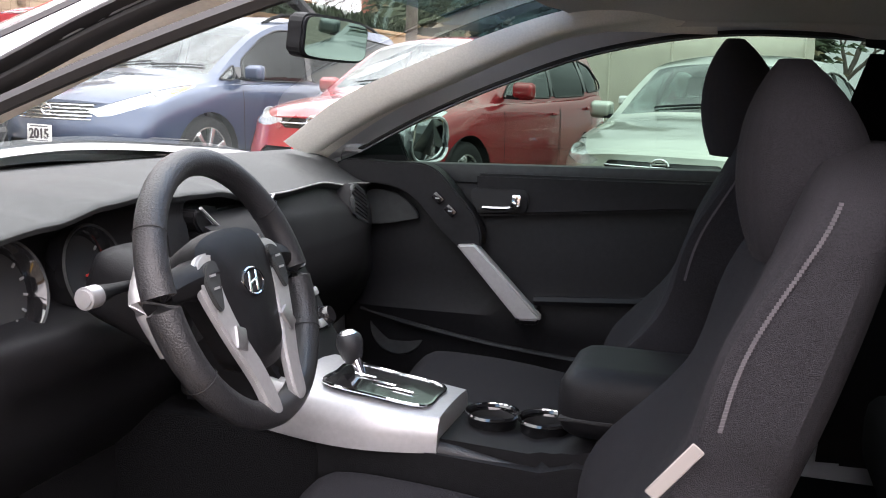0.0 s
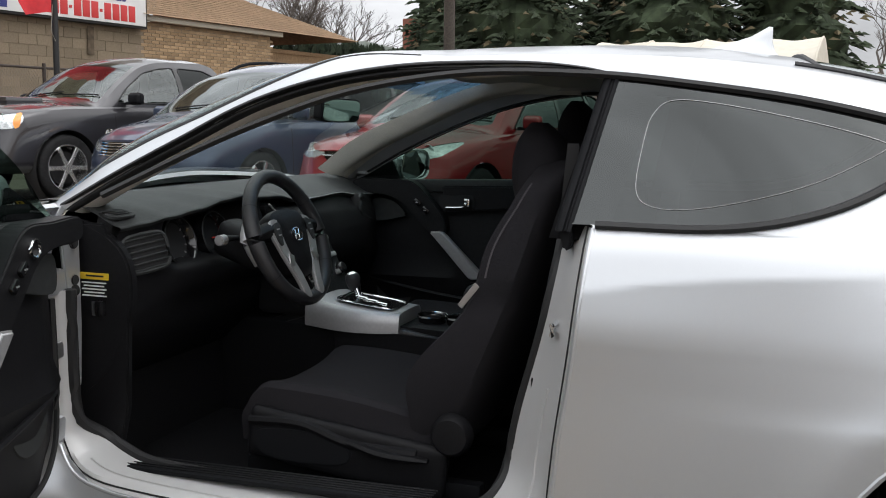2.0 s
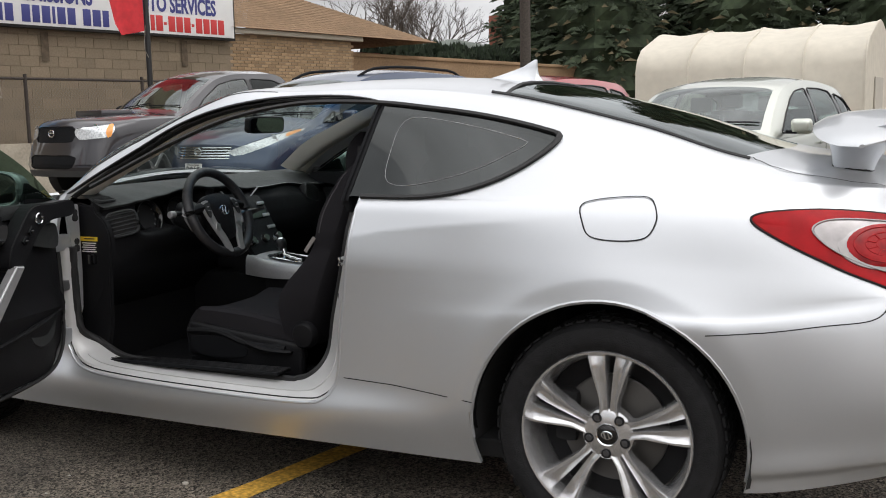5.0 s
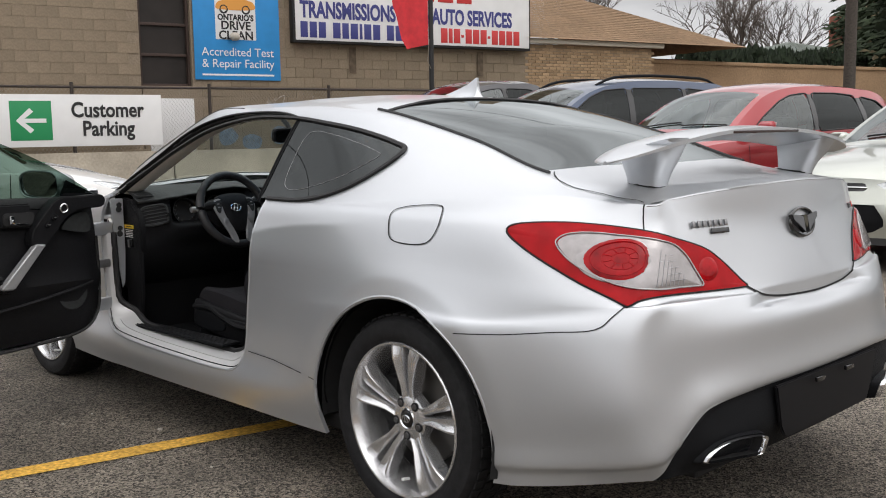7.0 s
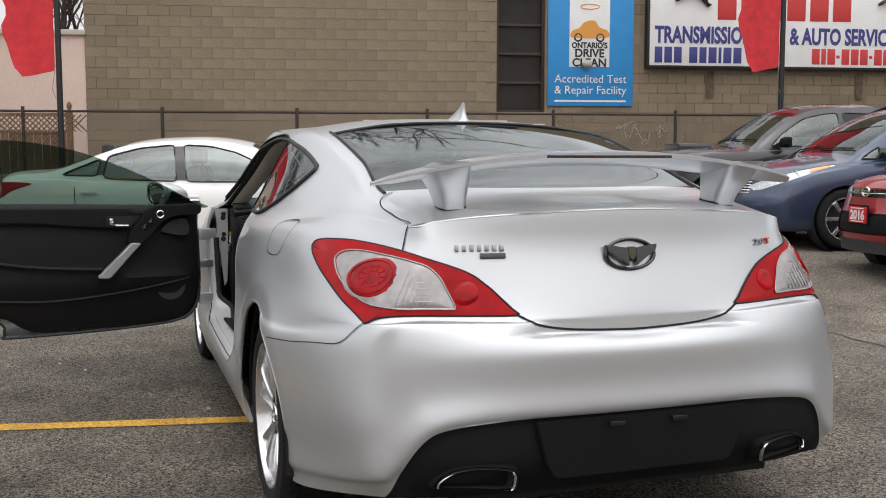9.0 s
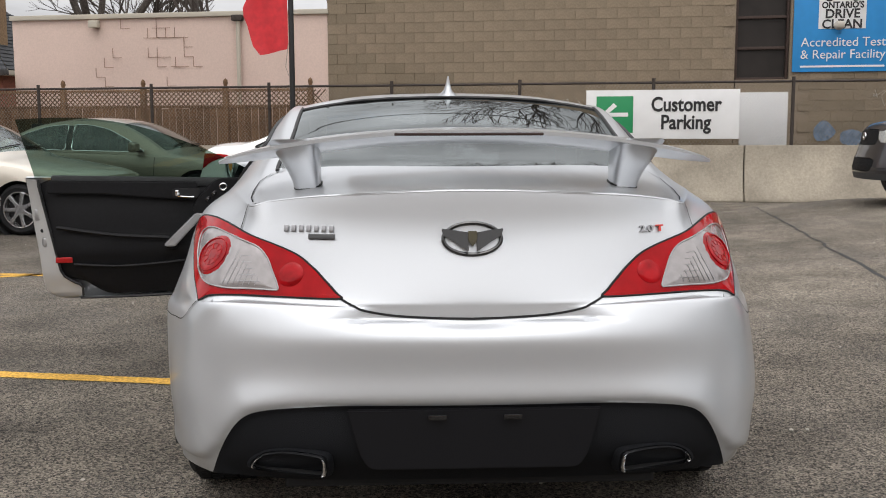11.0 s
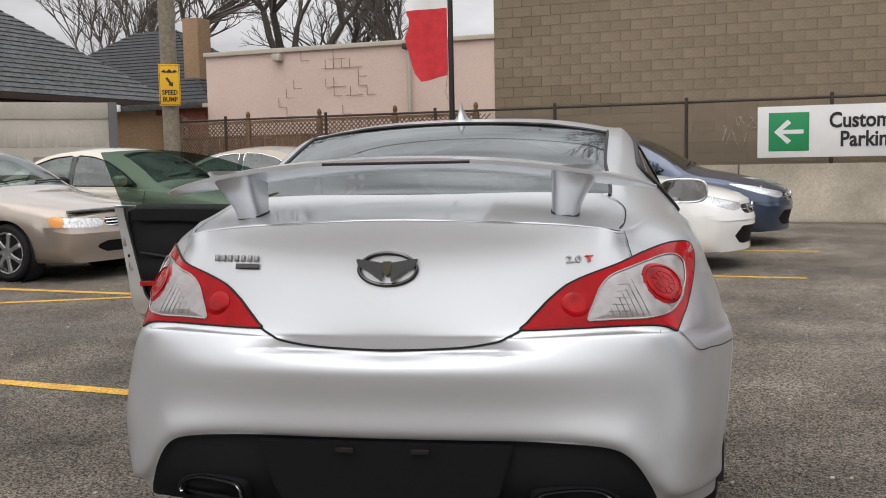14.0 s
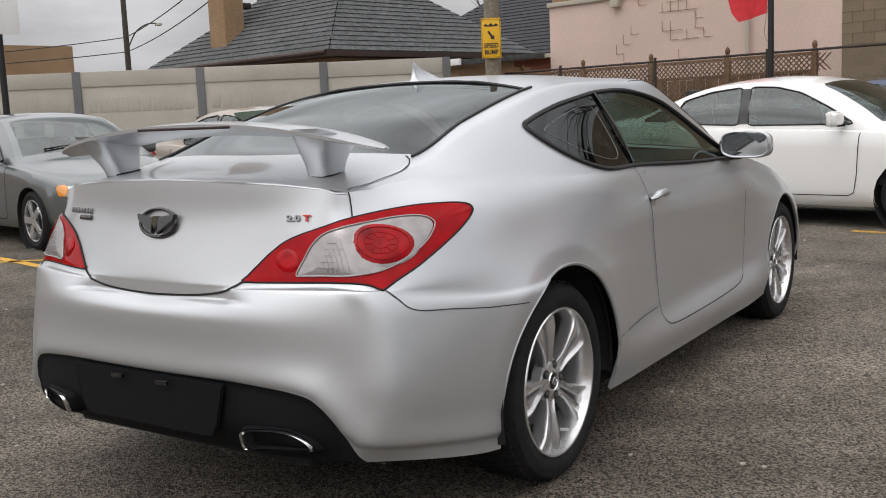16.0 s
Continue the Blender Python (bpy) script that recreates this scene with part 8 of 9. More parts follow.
    part("height_lever", tube(cr([(-1.42, side * 1.08, .445), (-1.33, side * 1.10, .428), (-1.22, side * 1.10, .425)], 10), [.010, .012, .014, .015, .016, .016, .016, .015, .014, .012, .008], 8, False, .7), M_vinyl, root)
    part("recline_knob", turned(lathe([(.0005, .022), (.040, .020), (.048, .010), (.05, -.01)], 28), pose(-1.165, side * 1.07, .492, 0, 0, 180 if s < 0 else 0)), M_vinyl, root)
    part("seat_rail", box(.62, .04, .05, (-1.42, side * .8, .335), .01), M_black_plastic, root)
    part("seat_rail", box(.62, .04, .05, (-1.42, -side * .8, .335), .01), M_black_plastic, root)
    # stitched seams down the wings, each stitch its own bead
    for sd in (-1, 1):
        st = bmesh.new()
        for k in range(64):
            f = .61 + .30 * k / 63
            z = .44 + .69 * f
            hw = .240 + .035 * math.sin(math.pi * min(1, f * 1.2)) ** .7 + .012 * f - .16 * max(0.0, (f - .84) / .16) ** 2.2
            wing = .11 * math.exp(-((f - .27) / .2) ** 2) + .045 * math.exp(-((f - .70) / .16) ** 2)
            x = -1.235 + .265 * f + .025 * math.sin(math.pi * f) - wing * .80 - .012
            join(st, box(.0042, .0012, .0030, (x, sd * (hw + .0015), z), 0, 1))
        part("seam_stitching", st, M_white_stitch, back)
    if s < 0:
        part("seat_label", box(.014, .003, .066, (-1.13, -.281, .818), .001, 1, Matrix.Rotation(radians(38), 4, "Y")), mat("dull_label", (.22, .20, .19), .7), back, "printed side airbag label")
    return root


front_seat(-1)
front_seat(1)

import functools

# ---- the other parked cars: nose at the origin, facing +x, tail at x = -length ----
M_lens = mat("headlamp_lens", (0.62, 0.65, 0.66), 0.08, 0.45, 45, 0.35, 0.35, 60, 1.0, 0.6)
M_car_glass = glass_mat("greenish_car_glass", (0.46, 0.55, 0.52), 0.02, 0.1)
M_car_glass_dark = glass_mat("privacy_glass", (0.05, 0.055, 0.06))
M_cabin = mat("dark_cabin", (0.035, 0.035, 0.036), 0.9, 0, 20, 0.3)
M_cabin_pale = mat("beige_cabin", (0.20, 0.17, 0.13), 0.85, 0, 20, 0.2)
M_clad = mat("grey_cladding", (0.035, 0.036, 0.037), 0.7, 0, 200, 0.15, 0.2, 300)
M_plate_red = mat("red_year_plate", (0.55, 0.012, 0.02), 0.35)
M_plate_white = mat("white_year_plate", (0.75, 0.75, 0.74), 0.4)
M_plate_ink = mat("plate_ink", (0.05, 0.04, 0.05), 0.5)


def lerp_at(pts, x):
    if x <= pts[0][0]:
        return pts[0][1]
    for (a, p), (b, q) in zip(pts, pts[1:]):
        if x <= b:
            return p + (q - p) * (x - a) / (b - a)
    return pts[-1][1]


def soft_at(pts, x):
    """A smooth curve through (x, value) pairs."""
    k = next((i for i in range(len(pts) - 1) if x <= pts[i + 1][0]), len(pts) - 2)
    (a, p), (b, q) = pts[k], pts[k + 1]
    f = max(0.0, min(1.0, (x - a) / (b - a)))
    m0 = (q - pts[k - 1][1]) / (b - pts[k - 1][0]) if k else (q - p) / (b - a)
    m1 = (pts[k + 2][1] - p) / (pts[k + 2][0] - a) if k + 2 < len(pts) else (q - p) / (b - a)
    h = b - a
    return (2 * f ** 3 - 3 * f * f + 1) * p + (f ** 3 - 2 * f * f + f) * h * m0 + (3 * f * f - 2 * f ** 3) * q + (f ** 3 - f * f) * h * m1


class Shape:
    """The outer form of one kind of car."""

    def __init__(self, length, half, top, belt, roof_half, bow, cowl, rear, panes, head, grille, intake, tail, axles, wheel, doors, crown=0.055, arch=1.17, sill=0.20, clad=0.0, lamp=(), tall=1.0):
        self.length, self.half, self.top, self.belt, self.roof_half = length, half, top, belt, roof_half
        self.bow, self.cowl, self.rear, self.panes = bow, cowl, rear, panes
        self.head, self.grille, self.intake, self.tail = head, grille, intake, tail
        self.axles, self.wheel, self.doors = axles, wheel, doors
        self.crown, self.arch, self.sill, self.clad, self.lamp = crown, arch, sill, clad, lamp
        self.top = [(d, z * tall) for d, z in top]
        self.belt = [(d, z * tall) for d, z in belt]
        self.panes = [[(d, z * tall) for d, z in p] for p in panes]
        top = self.top
        self.peak = max(z for d, z in top)

    def width(self, d):
        e = min(d, self.length - d)
        return self.half * (1 - .11 * max(0.0, 1 - e / 1.1) ** 2.2)

    def shift(self, d, y, z):
        w = self.half
        front, back = max(0.0, 1 - d / 1.7) ** 1.3, max(0.0, 1 - (self.length - d) / 1.5) ** 1.3
        s = (self.bow * front - .7 * self.bow * back) * (abs(y) / w) ** 2.3 + .07 * (abs(y) / w) ** 2
        bulge = .055 * math.exp(-((z - .50) / .15) ** 2)
        near = max(0.0, 1 - d / .25)
        far = max(0.0, 1 - (self.length - d) / .25)
        tilt = max(0.0, z - .55) * .16
        return s - (bulge - tilt) * near + (bulge - tilt) * far

    def section(self, d):
        w, b, t = self.width(d), soft_at(self.belt, d), soft_at(self.top, d)
        e = min(d, self.length - d)
        tuck = 1 - .035 * max(0.0, 1 - e / .10) ** 2
        b = min(b, t - .02)
        ez = max(b + .012, t - self.crown)
        rise = max(0.0, min(1.0, (ez - b - .012) / (self.peak - self.crown - b)))
        ey = w * .90 + (self.roof_half - w * .90) * rise
        pts = [(w * .90, self.sill, 0.0), (w * .965, self.sill + .05, .1), (w * .99, self.sill + .16, .25), (w * .995, .46, .4), (w, .58, .55), (w * .998, b - .16, .7), (w * .985, b - .05, .85), (w * .965, b - .012, .95), (w * .935, b, 1.0)]
        for k in range(1, 8):
            f = k / 7
            bow = .03 * rise * math.sin(math.pi * f)
            pts.append((w * .935 + (ey - w * .935) * f + bow, b + (ez - b) * f, 1 + f))
        for k in range(1, 11):
            f = k / 10
            pts.append((ey * (1 - f), ez + (t - ez) * (1 - (1 - f) ** 2.6), 2 + f))
        return [(Vector((-(d + self.shift(d, y, z)), y * tuck, z)), v) for y, z, v in pts]

    def flank(self, d, z, out=0.0):
        """A place on the side and the direction straight out of it (right side is -y)."""
        sec = [p for p, v in self.section(d)]
        for p, q in zip(sec, sec[1:]):
            if p.z <= z <= q.z:
                r = p.lerp(q, (z - p.z) / max(q.z - p.z, 1e-6))
                up = (q - p).normalized()
                break
        else:
            r, up = sec[-1], Vector((0, 1, 0))
        nr = Vector((1, 0, 0)).cross(up)
        if nr.y < 0:
            nr = -nr
        nr.normalize()
        return r + nr * out, nr

    def skin(self):
        bm = bmesh.new()
        s_l, w_l = bm.verts.layers.float.new("sta"), bm.verts.layers.float.new("hgt")
        kl = bm.faces.layers.int.new("kind")
        n = 76
        ds = [0, .012, .035, .07] + [.11 + (self.length - .22) * k / n for k in range(n + 1)] + [self.length - .07, self.length - .035, self.length - .012, self.length]
        rows = []
        for d in ds:
            line = []
            for p, v in self.section(d):
                vert = bm.verts.new(p)
                vert[s_l], vert[w_l] = d, v
                line.append(vert)
            rows.append(line)
        mid = Vector((-self.length / 2, 0, .6))
        for a, b in zip(rows, rows[1:]):
            for j in range(len(a) - 1):
                bm.faces.new((a[j], a[j + 1], b[j + 1], b[j]))
        for d, line in ((0, rows[0]), (self.length, rows[-1])):
            cap = []
            for v in line:
                row = [v]
                for k in range(1, 9):
                    y = v.co.y * (1 - k / 8)
                    x = -(d + self.shift(d, y, v.co.z))
                    nv = bm.verts.new((x, y, v.co.z))
                    nv[s_l], nv[w_l] = d, min(v[w_l], 1.0)
                    row.append(nv)
                cap.append(row)
            for a, b in zip(cap, cap[1:]):
                for j in range(8):
                    bm.faces.new((a[j], a[j + 1], b[j + 1], b[j]))
        bmesh.ops.remove_doubles(bm, verts=bm.verts, dist=0.0006)
        for f in bm.faces:
            f.normal_update()
            if (f.calc_center_median() - mid).dot(f.normal) < 0:
                f.normal_flip()
        at = (s_l, w_l)

        def mark(k, only=None):
            def go(f, layer):
                if only is None or f[layer] in only:
                    f[layer] = k
            return go

        far = self.length
        ws, wr = self.cowl, self.rear
        split(bm, mark(2), lambda v: max(ws[0] - v[s_l], v[s_l] - ws[1], 2.10 - v[w_l]) if v[w_l] > 1.5 else 1.0, at)
        split(bm, mark(3), lambda v: max(wr[0] - v[s_l], v[s_l] - wr[1], 2.10 - v[w_l]) if v[w_l] > 1.5 else 1.0, at)
        for k, poly in enumerate(self.panes):
            fld = poly_field(round_poly(poly))
            split(bm, mark(20 + k, {0}), lambda v: fld(-v.co.x, v.co.z) if 1.0 <= v[w_l] <= 2.0 and v[s_l] > .9 else 1.0, at)
        for k, poly in ((4, self.head), (5, self.lamp)):
            if poly:
                fh = poly_field(smooth_loop(poly, 24))
                split(bm, mark(k, {0, 4}), lambda v: fh(v.co.y - .55 * v.co.x, v.co.z) if v.co.x > -1.0 and v[w_l] < 2.4 else 1.0, at)
        ft = poly_field(smooth_loop(self.tail, 24))
        split(bm, mark(6, {0}), lambda v: ft(v.co.y + .55 * (v.co.x + far), v.co.z) if v.co.x < -far + 1.0 and v[w_l] < 2.4 else 1.0, at)
        for k, poly in ((7, self.grille), (8, self.intake)):
            fg = poly_field([(-.4, poly[0][1])] + poly + [(-.4, poly[-1][1])])
            split(bm, mark(k, {0}), lambda v: fg(v.co.y, v.co.z) if v.co.x > -.5 and v[s_l] < .3 else 1.0, at)
        if self.clad:
            split(bm, mark(9, {0}), lambda v: v.co.z - self.clad if v[w_l] < 1 else 1.0, at)
        ra = self.wheel * self.arch
        split(bm, mark(10), lambda v: min(math.hypot(v.co.x + self.axles[0], v.co.z - self.wheel * .98), math.hypot(v.co.x + self.axles[1], v.co.z - self.wheel * .98)) - ra if v.co.y > self.half * .6 and v.co.z < self.wheel + ra + .2 else 1.0, at)
        return bm


def round_poly(poly, r=.045):
    out = []
    n = len(poly)
    for k in range(n):
        a, p, b = Vector(poly[k - 1]), Vector(poly[k]), Vector(poly[(k + 1) % n])
        ra, rb = min(r, (a - p).length * .4), min(r, (b - p).length * .4)
        s, e = p + (a - p).normalized() * ra, p + (b - p).normalized() * rb
        out += [s, (s + p * 2 + e) / 4, e]
    return [(v.x, v.y) for v in out]


def take(skin, kinds, inset=0.0, sides=(1, -1), cond=None):
    bm = skin.copy()
    kl = bm.faces.layers.int["kind"]
    bmesh.ops.delete(bm, geom=[f for f in bm.faces if f[kl] not in kinds or (cond and not cond(f.calc_center_median()))], context="FACES")
    if inset:
        for v in bm.verts:
            v.normal_update()
        moved = {v: v.co - v.normal * inset for v in bm.verts}
        for v, p in moved.items():
            v.co = p
    out = None
    for s in sides:
        one = bm.copy()
        if s < 0:
            for v in one.verts:
                v.co.y = -v.co.y
            bmesh.ops.reverse_faces(one, faces=one.faces[:])
        out = one if out is None else join(out, one)
    bm.free()
    if len(sides) == 2:
        bmesh.ops.remove_doubles(out, verts=[v for v in out.verts if abs(v.co.y) < .002], dist=.0008)
    return out


def tyre_mesh(r, w):
    q = r * .70
    pr = [(q, -w / 2 + .015), (r * .86, -w / 2), (r * .96, -w * .44), (r, -w * .34), (r, -.01), (r * .985, -.006), (r * .985, .006), (r, .01), (r, w * .34), (r * .96, w * .44), (r * .86, w / 2), (q, w / 2 - .015)]
    return mesh_of(lathe(pr, 40), M_rubber, True, "tyre")


def rim_mesh(r, w, spokes, mat_used, split_spoke=False):
    """Outer side faces +y."""
    q = r * .71
    bm = lathe([(q - .03, -w * .3), (q - .012, w * .44), (q, w * .46), (q + .004, w * .40)], 40)
    join(bm, cyl(.055, .05, (0, w * .36, 0), "Y", 20, None, .01))
    for k in range(spokes):
        for off in ((-.10, .10) if split_spoke else (0,)):
            a = 2 * math.pi * k / spokes
            sp = prism([(.04, -.030), (q * .5, -.021), (q - .012, -.026 if not split_spoke else -.018), (q - .012, .026 if not split_spoke else .018), (q * .5, .021), (.04, .030)], .028, "Y", .006)
            for v in sp.verts:
                v.co.y += w * .33 + .012 * v.co.x / q
            join(bm, turned(sp, Matrix.Rotation(a, 4, "Y") @ Matrix.Rotation(off, 4, "Y")))
    return mesh_of(bm, mat_used, True, "rim")


M_hub_dark = mat("brake_shadow", (0.02, 0.02, 0.021), 0.8)
DRUM = mesh_of(cyl(.19, .06, (0, -.02, 0), "Y", 24), M_hub_dark, True, "brake_drum")


def row_cut(poly, z):
    """Where a level line cuts an outline."""
    cuts = []
    for (d0, z0), (d1, z1) in zip(poly, poly[1:] + poly[:1]):
        if (z0 - z) * (z1 - z) <= 0 and z0 != z1:
            cuts.append(d0 + (d1 - d0) * (z - z0) / (z1 - z0))
    return cuts or [poly[0][0]]


def build_car(name, label, group, sh, paint, place, spokes=5, split_spoke=False, cabin=None, bars=0, plate=None, badge=True, rails=False, tinted_rear=False, chrome_line=False, mirror_mat=None, hood_guard=False, rim_mat=None, handles=None, amber=False, scoop=False):
    cabin = cabin or M_cabin
    car = thing(name, label, "car" if "pickup" not in name else "pickup truck", group, place)
    sk = sh.skin()
    far, w, r = sh.length, sh.half, sh.wheel
    body = part("body", take(sk, {0}), paint, car)
    part("headliner", take(sk, {0}, .022, (1, -1), lambda c: c.z > soft_at(sh.belt, min(max(-c.x, 0), far)) + .03 and -c.x > sh.cowl[0]), M_headliner if cabin is M_cabin else M_cabin_pale, car)
    part("windshield", take(sk, {2}), M_car_glass, car).visible_shadow = False
    part("rear_window", take(sk, {3}), M_car_glass_dark if tinted_rear else M_car_glass, car).visible_shadow = False
    for k in range(len(sh.panes)):
        for s in (1, -1):
            p = part("side_window", take(sk, {20 + k}, 0.0, (s,)), M_car_glass_dark if tinted_rear and k else M_car_glass, car)
            p.visible_shadow = False
            poly = round_poly(sh.panes[k])
            ring = []
            for d, z in poly:
                q, nr = sh.flank(d - .05, z, .003)
                ring.append((-d, q.y * s, q.z))
            part("window_trim", tube(ring, .009, 6, True), M_chrome if chrome_line else M_seal, p)
    order = sorted((round_poly(q) for q in sh.panes), key=lambda q: sum(d for d, z in q) / len(q))
    for fore, aft in zip(order, order[1:]):
        lo = max(min(z for d, z in fore), min(z for d, z in aft)) + .01
        hi = min(max(z for d, z in fore), max(z for d, z in aft)) - .01
        if min(d for d, z in aft) - max(d for d, z in fore) > .2 or hi - lo < .1:
            continue
        for s in (1, -1):
            rows = []
            for k in range(8):
                z = lo + (hi - lo) * k / 7
                a, b = max(row_cut(fore, z)), min(row_cut(aft, z))
                rows.append([(-d, (sh.flank(d - .05, z, .0045)[0].y) * s, z) for d in (a, (a + b) / 2, b)])
            part("window_pillar", grid_bm(rows), M_gloss_black, car)
    for s in (1, -1):
        lamp = part("headlight", take(sk, {4, 5}, .004, (s,)), M_lens, car)
        if sh.lamp:
            part("turn_signal", take(sk, {5}, -.002, (s,)), M_amber, lamp)
        loop = [v.co.copy() for v in lamp.data.vertices]
        mid = sum(loop, Vector()) / max(len(loop), 1)
        part("reflector", turned(lathe([(.005, -.01), (.045, .0), (.062, .018), (.066, .018), (.066, .012)], 20), Matrix.Translation(mid + Vector((-.012, 0, 0))) @ Matrix.Rotation(radians(-90), 4, "Z")), M_chrome, lamp)
        part("tail_light", take(sk, {6}, -.003, (s,)), M_red, car)
    gr = part("grille", take(sk, {7}, .012), M_gloss_black if bars else M_black_plastic, car)
    part("bumper_intake", take(sk, {8}, .014), M_black_plastic, car)
    if sh.clad:
        part("cladding", take(sk, {9}, -.003), M_clad, car)
    gz = [z for y, z in sh.grille]
    gy = max(y for y, z in sh.grille)
    for k in range(bars):
        z = min(gz) + (max(gz) - min(gz)) * (k + .5) / bars
        part("grille_bar", tube([(-sh.shift(0, y, z) + .004, y, z) for y in [gy * .96 * (j / 8 - 1) for j in range(17)]], .008, 6, False, .8), M_chrome, gr)
    zm = (min(gz) + max(gz)) / 2 + .015
    nose = Vector((-sh.shift(0, 0, zm), 0, zm))
    if badge:
        b = part("badge", turned(tube([(0, .062 * math.cos(2 * math.pi * k / 24), .043 * math.sin(2 * math.pi * k / 24)) for k in range(24)], .009, 6, True), Matrix.Translation(nose + Vector((.012, 0, 0)))), M_chrome, car)
        part("badge_bar", box(.010, .10, .012, tuple(nose + Vector((.012, 0, .008))), .003), M_chrome, b)
    if plate:
        word, red, pz = plate
        px = -sh.shift(0, 0, pz) + .016
        pl = part("year_plate", box(.010, .305, .155, (px, 0, pz), .004), M_plate_red if red else M_plate_white, car, "red dealer plate with white year number" if red else "white dealer plate with dark year number")
        part("plate_number", turned(text_bm(word, .125, "CENTER", .003), Matrix.Translation((px + .006, 0, pz - .045)) @ Matrix.Rotation(radians(90), 4, "Z")), M_plate_white if red else M_plate_ink, pl, "", False)
        for dz in (.062, -.062):
            part("plate_bar", box(.004, .22, .010, (px + .006, 0, pz + dz)), M_plate_white if red else M_plate_ink, pl)
        if red:
            part("plate_holder", box(.012, .34, .19, (px - .010, 0, pz), .006), M_black_plastic, pl)
    # door joints, handles, mirrors, arches
    for s in (1, -1):
        for d0, d1, zb in sh.doors:
            top_of = lambda d: soft_at(sh.belt, d) - .01
            path = [(d0, top_of(d0)), (d0 + .005, .75), (d0 + .015, .52), (d0 + .05, zb + .03), (d0 + .12, zb), (d1 - .16, zb), (d1 - .06, zb + .05), (d1 - .01, .52), (d1, .75), (d1 + .01, top_of(d1))]
            pts = []
            for p, q in zip(path, path[1:]):
                for k in range(4):
                    d, z = p[0] + (q[0] - p[0]) * k / 4, p[1] + (q[1] - p[1]) * k / 4
                    if abs(d - sh.axles[1]) ** 2 + (z - r) ** 2 < (r * sh.arch + .02) ** 2:
                        continue
                    c, nr = sh.flank(d, z)
                    pts.append((Vector((c.x, c.y * s, c.z)), Vector((nr.x, nr.y * s, nr.z))))
            door = part("door_joint", ribbon(pts, .009, .0025), M_gap, car)
            c, nr = sh.flank(d1 - .16, soft_at(sh.belt, d1) - .13, .022)
            part("door_handle", box(.17, .022, .030, (c.x, c.y * s, c.z), .009), handles or paint, car)
        dm = sh.cowl[0] + .36
        c, nr = sh.flank(dm, soft_at(sh.belt, dm) + .015, .06)
        mb = box(.11, .21, .150, (0, 0, 0), .048, 4)
        for v in mb.verts:
            if v.co.x > 0:
                v.co = Vector((v.co.x, v.co.y * .86, v.co.z * .82))
        mi = part("door_mirror", turned(mb, Matrix.Translation((c.x, (c.y + .10) * s, c.z + .075))), mirror_mat or paint, car)
        part("mirror_arm", box(.06, .11, .035, (c.x + .01, (c.y + .01) * s, c.z + .02), .01), M_black_plastic, mi)
        part("mirror_glass", box(.004, .17, .12, (c.x - .056, (c.y + .10) * s, c.z + .075), .0015), M_mirror, mi)
        for ax in sh.axles:
            ra = r * sh.arch
            well = lathe([(.01, -.22), (ra + .004, -.22), (ra + .004, 0)], 32)
            part("wheel_well", turned(well, Matrix.Translation((-ax, (w * .985) * s, r * .98)) @ Matrix.Scale(s, 4, (0, 1, 0))), M_gap, car)
            wh = new("wheel", sh_tyre(r))
            wh.parent = car
            wh.matrix_local = Matrix.Translation((-ax, (w - .125) * s, r)) @ Matrix.Rotation(0 if s > 0 else math.pi, 4, "Z")
            rim = new("rim", sh_rim(r, spokes, split_spoke, rim_mat or M_alloy))
            rim.parent = wh
            dr = new("brake_drum", DRUM)
            dr.parent = wh
        if rails:
            d0, d1 = sh.cowl[1] + .25, sh.rear[0] - .05
            pts = []
            for k in range(15):
                d = d0 + (d1 - d0) * k / 14
                sec = sh.section(d)
                q = sec[17][0]
                lift = .055 * min(1.0, k / 1.5, (14 - k) / 1.5) - .005
                pts.append((q.x, q.y * s, q.z + lift))
            part("roof_rail", tube(pts, .016, 8, False, 1.2), M_black_plastic, car)
    # the inside
    z0 = sh.sill + .12
    x_seat = -(sh.cowl[0] + 1.25)
    part("underbody", box(far - .5, w * 1.62, .16, (-far / 2, 0, sh.sill + .07), .03), M_gap, car)
    cab = part("cabin", box(sh.rear[0] - sh.cowl[0] - .1, w * 1.62, .05, (-(sh.cowl[0] + sh.rear[0]) / 2, 0, z0 + .05)), cabin, car)
    for s in (1, -1):
        part("cabin_side", box(sh.rear[0] - sh.cowl[0], .03, .42, (-(sh.cowl[0] + sh.rear[0]) / 2, s * (w - .11), z0 + .30)), cabin, cab)
        for xs in (x_seat, x_seat - .92):
            hz = soft_at(sh.belt, -xs)
            seat = part("seat", box(.16, .50, hz + .20 - z0, (xs - .05, s * w * .42, (z0 + hz + .20) / 2), .05, 2, Matrix.Rotation(radians(-10), 4, "Y")), cabin, cab)
            part("headrest", box(.09, .26, .17, (xs - .12, s * w * .42, hz + .31), .035), cabin, seat)
    part("dashboard", box(.55, w * 1.6, .30, (-(sh.cowl[0] + .42), 0, soft_at(sh.belt, sh.cowl[0]) - .14), .06), M_cabin, cab)
    part("steering_wheel", turned(tube([(0, .18 * math.cos(2 * math.pi * k / 24), .18 * math.sin(2 * math.pi * k / 24)) for k in range(24)], .014, 6, True), Matrix.Translation((-(sh.cowl[0] + .80), w * .42, soft_at(sh.belt, sh.cowl[0]) + .02)) @ Matrix.Rotation(radians(-25), 4, "Y")), M_cabin, cab)
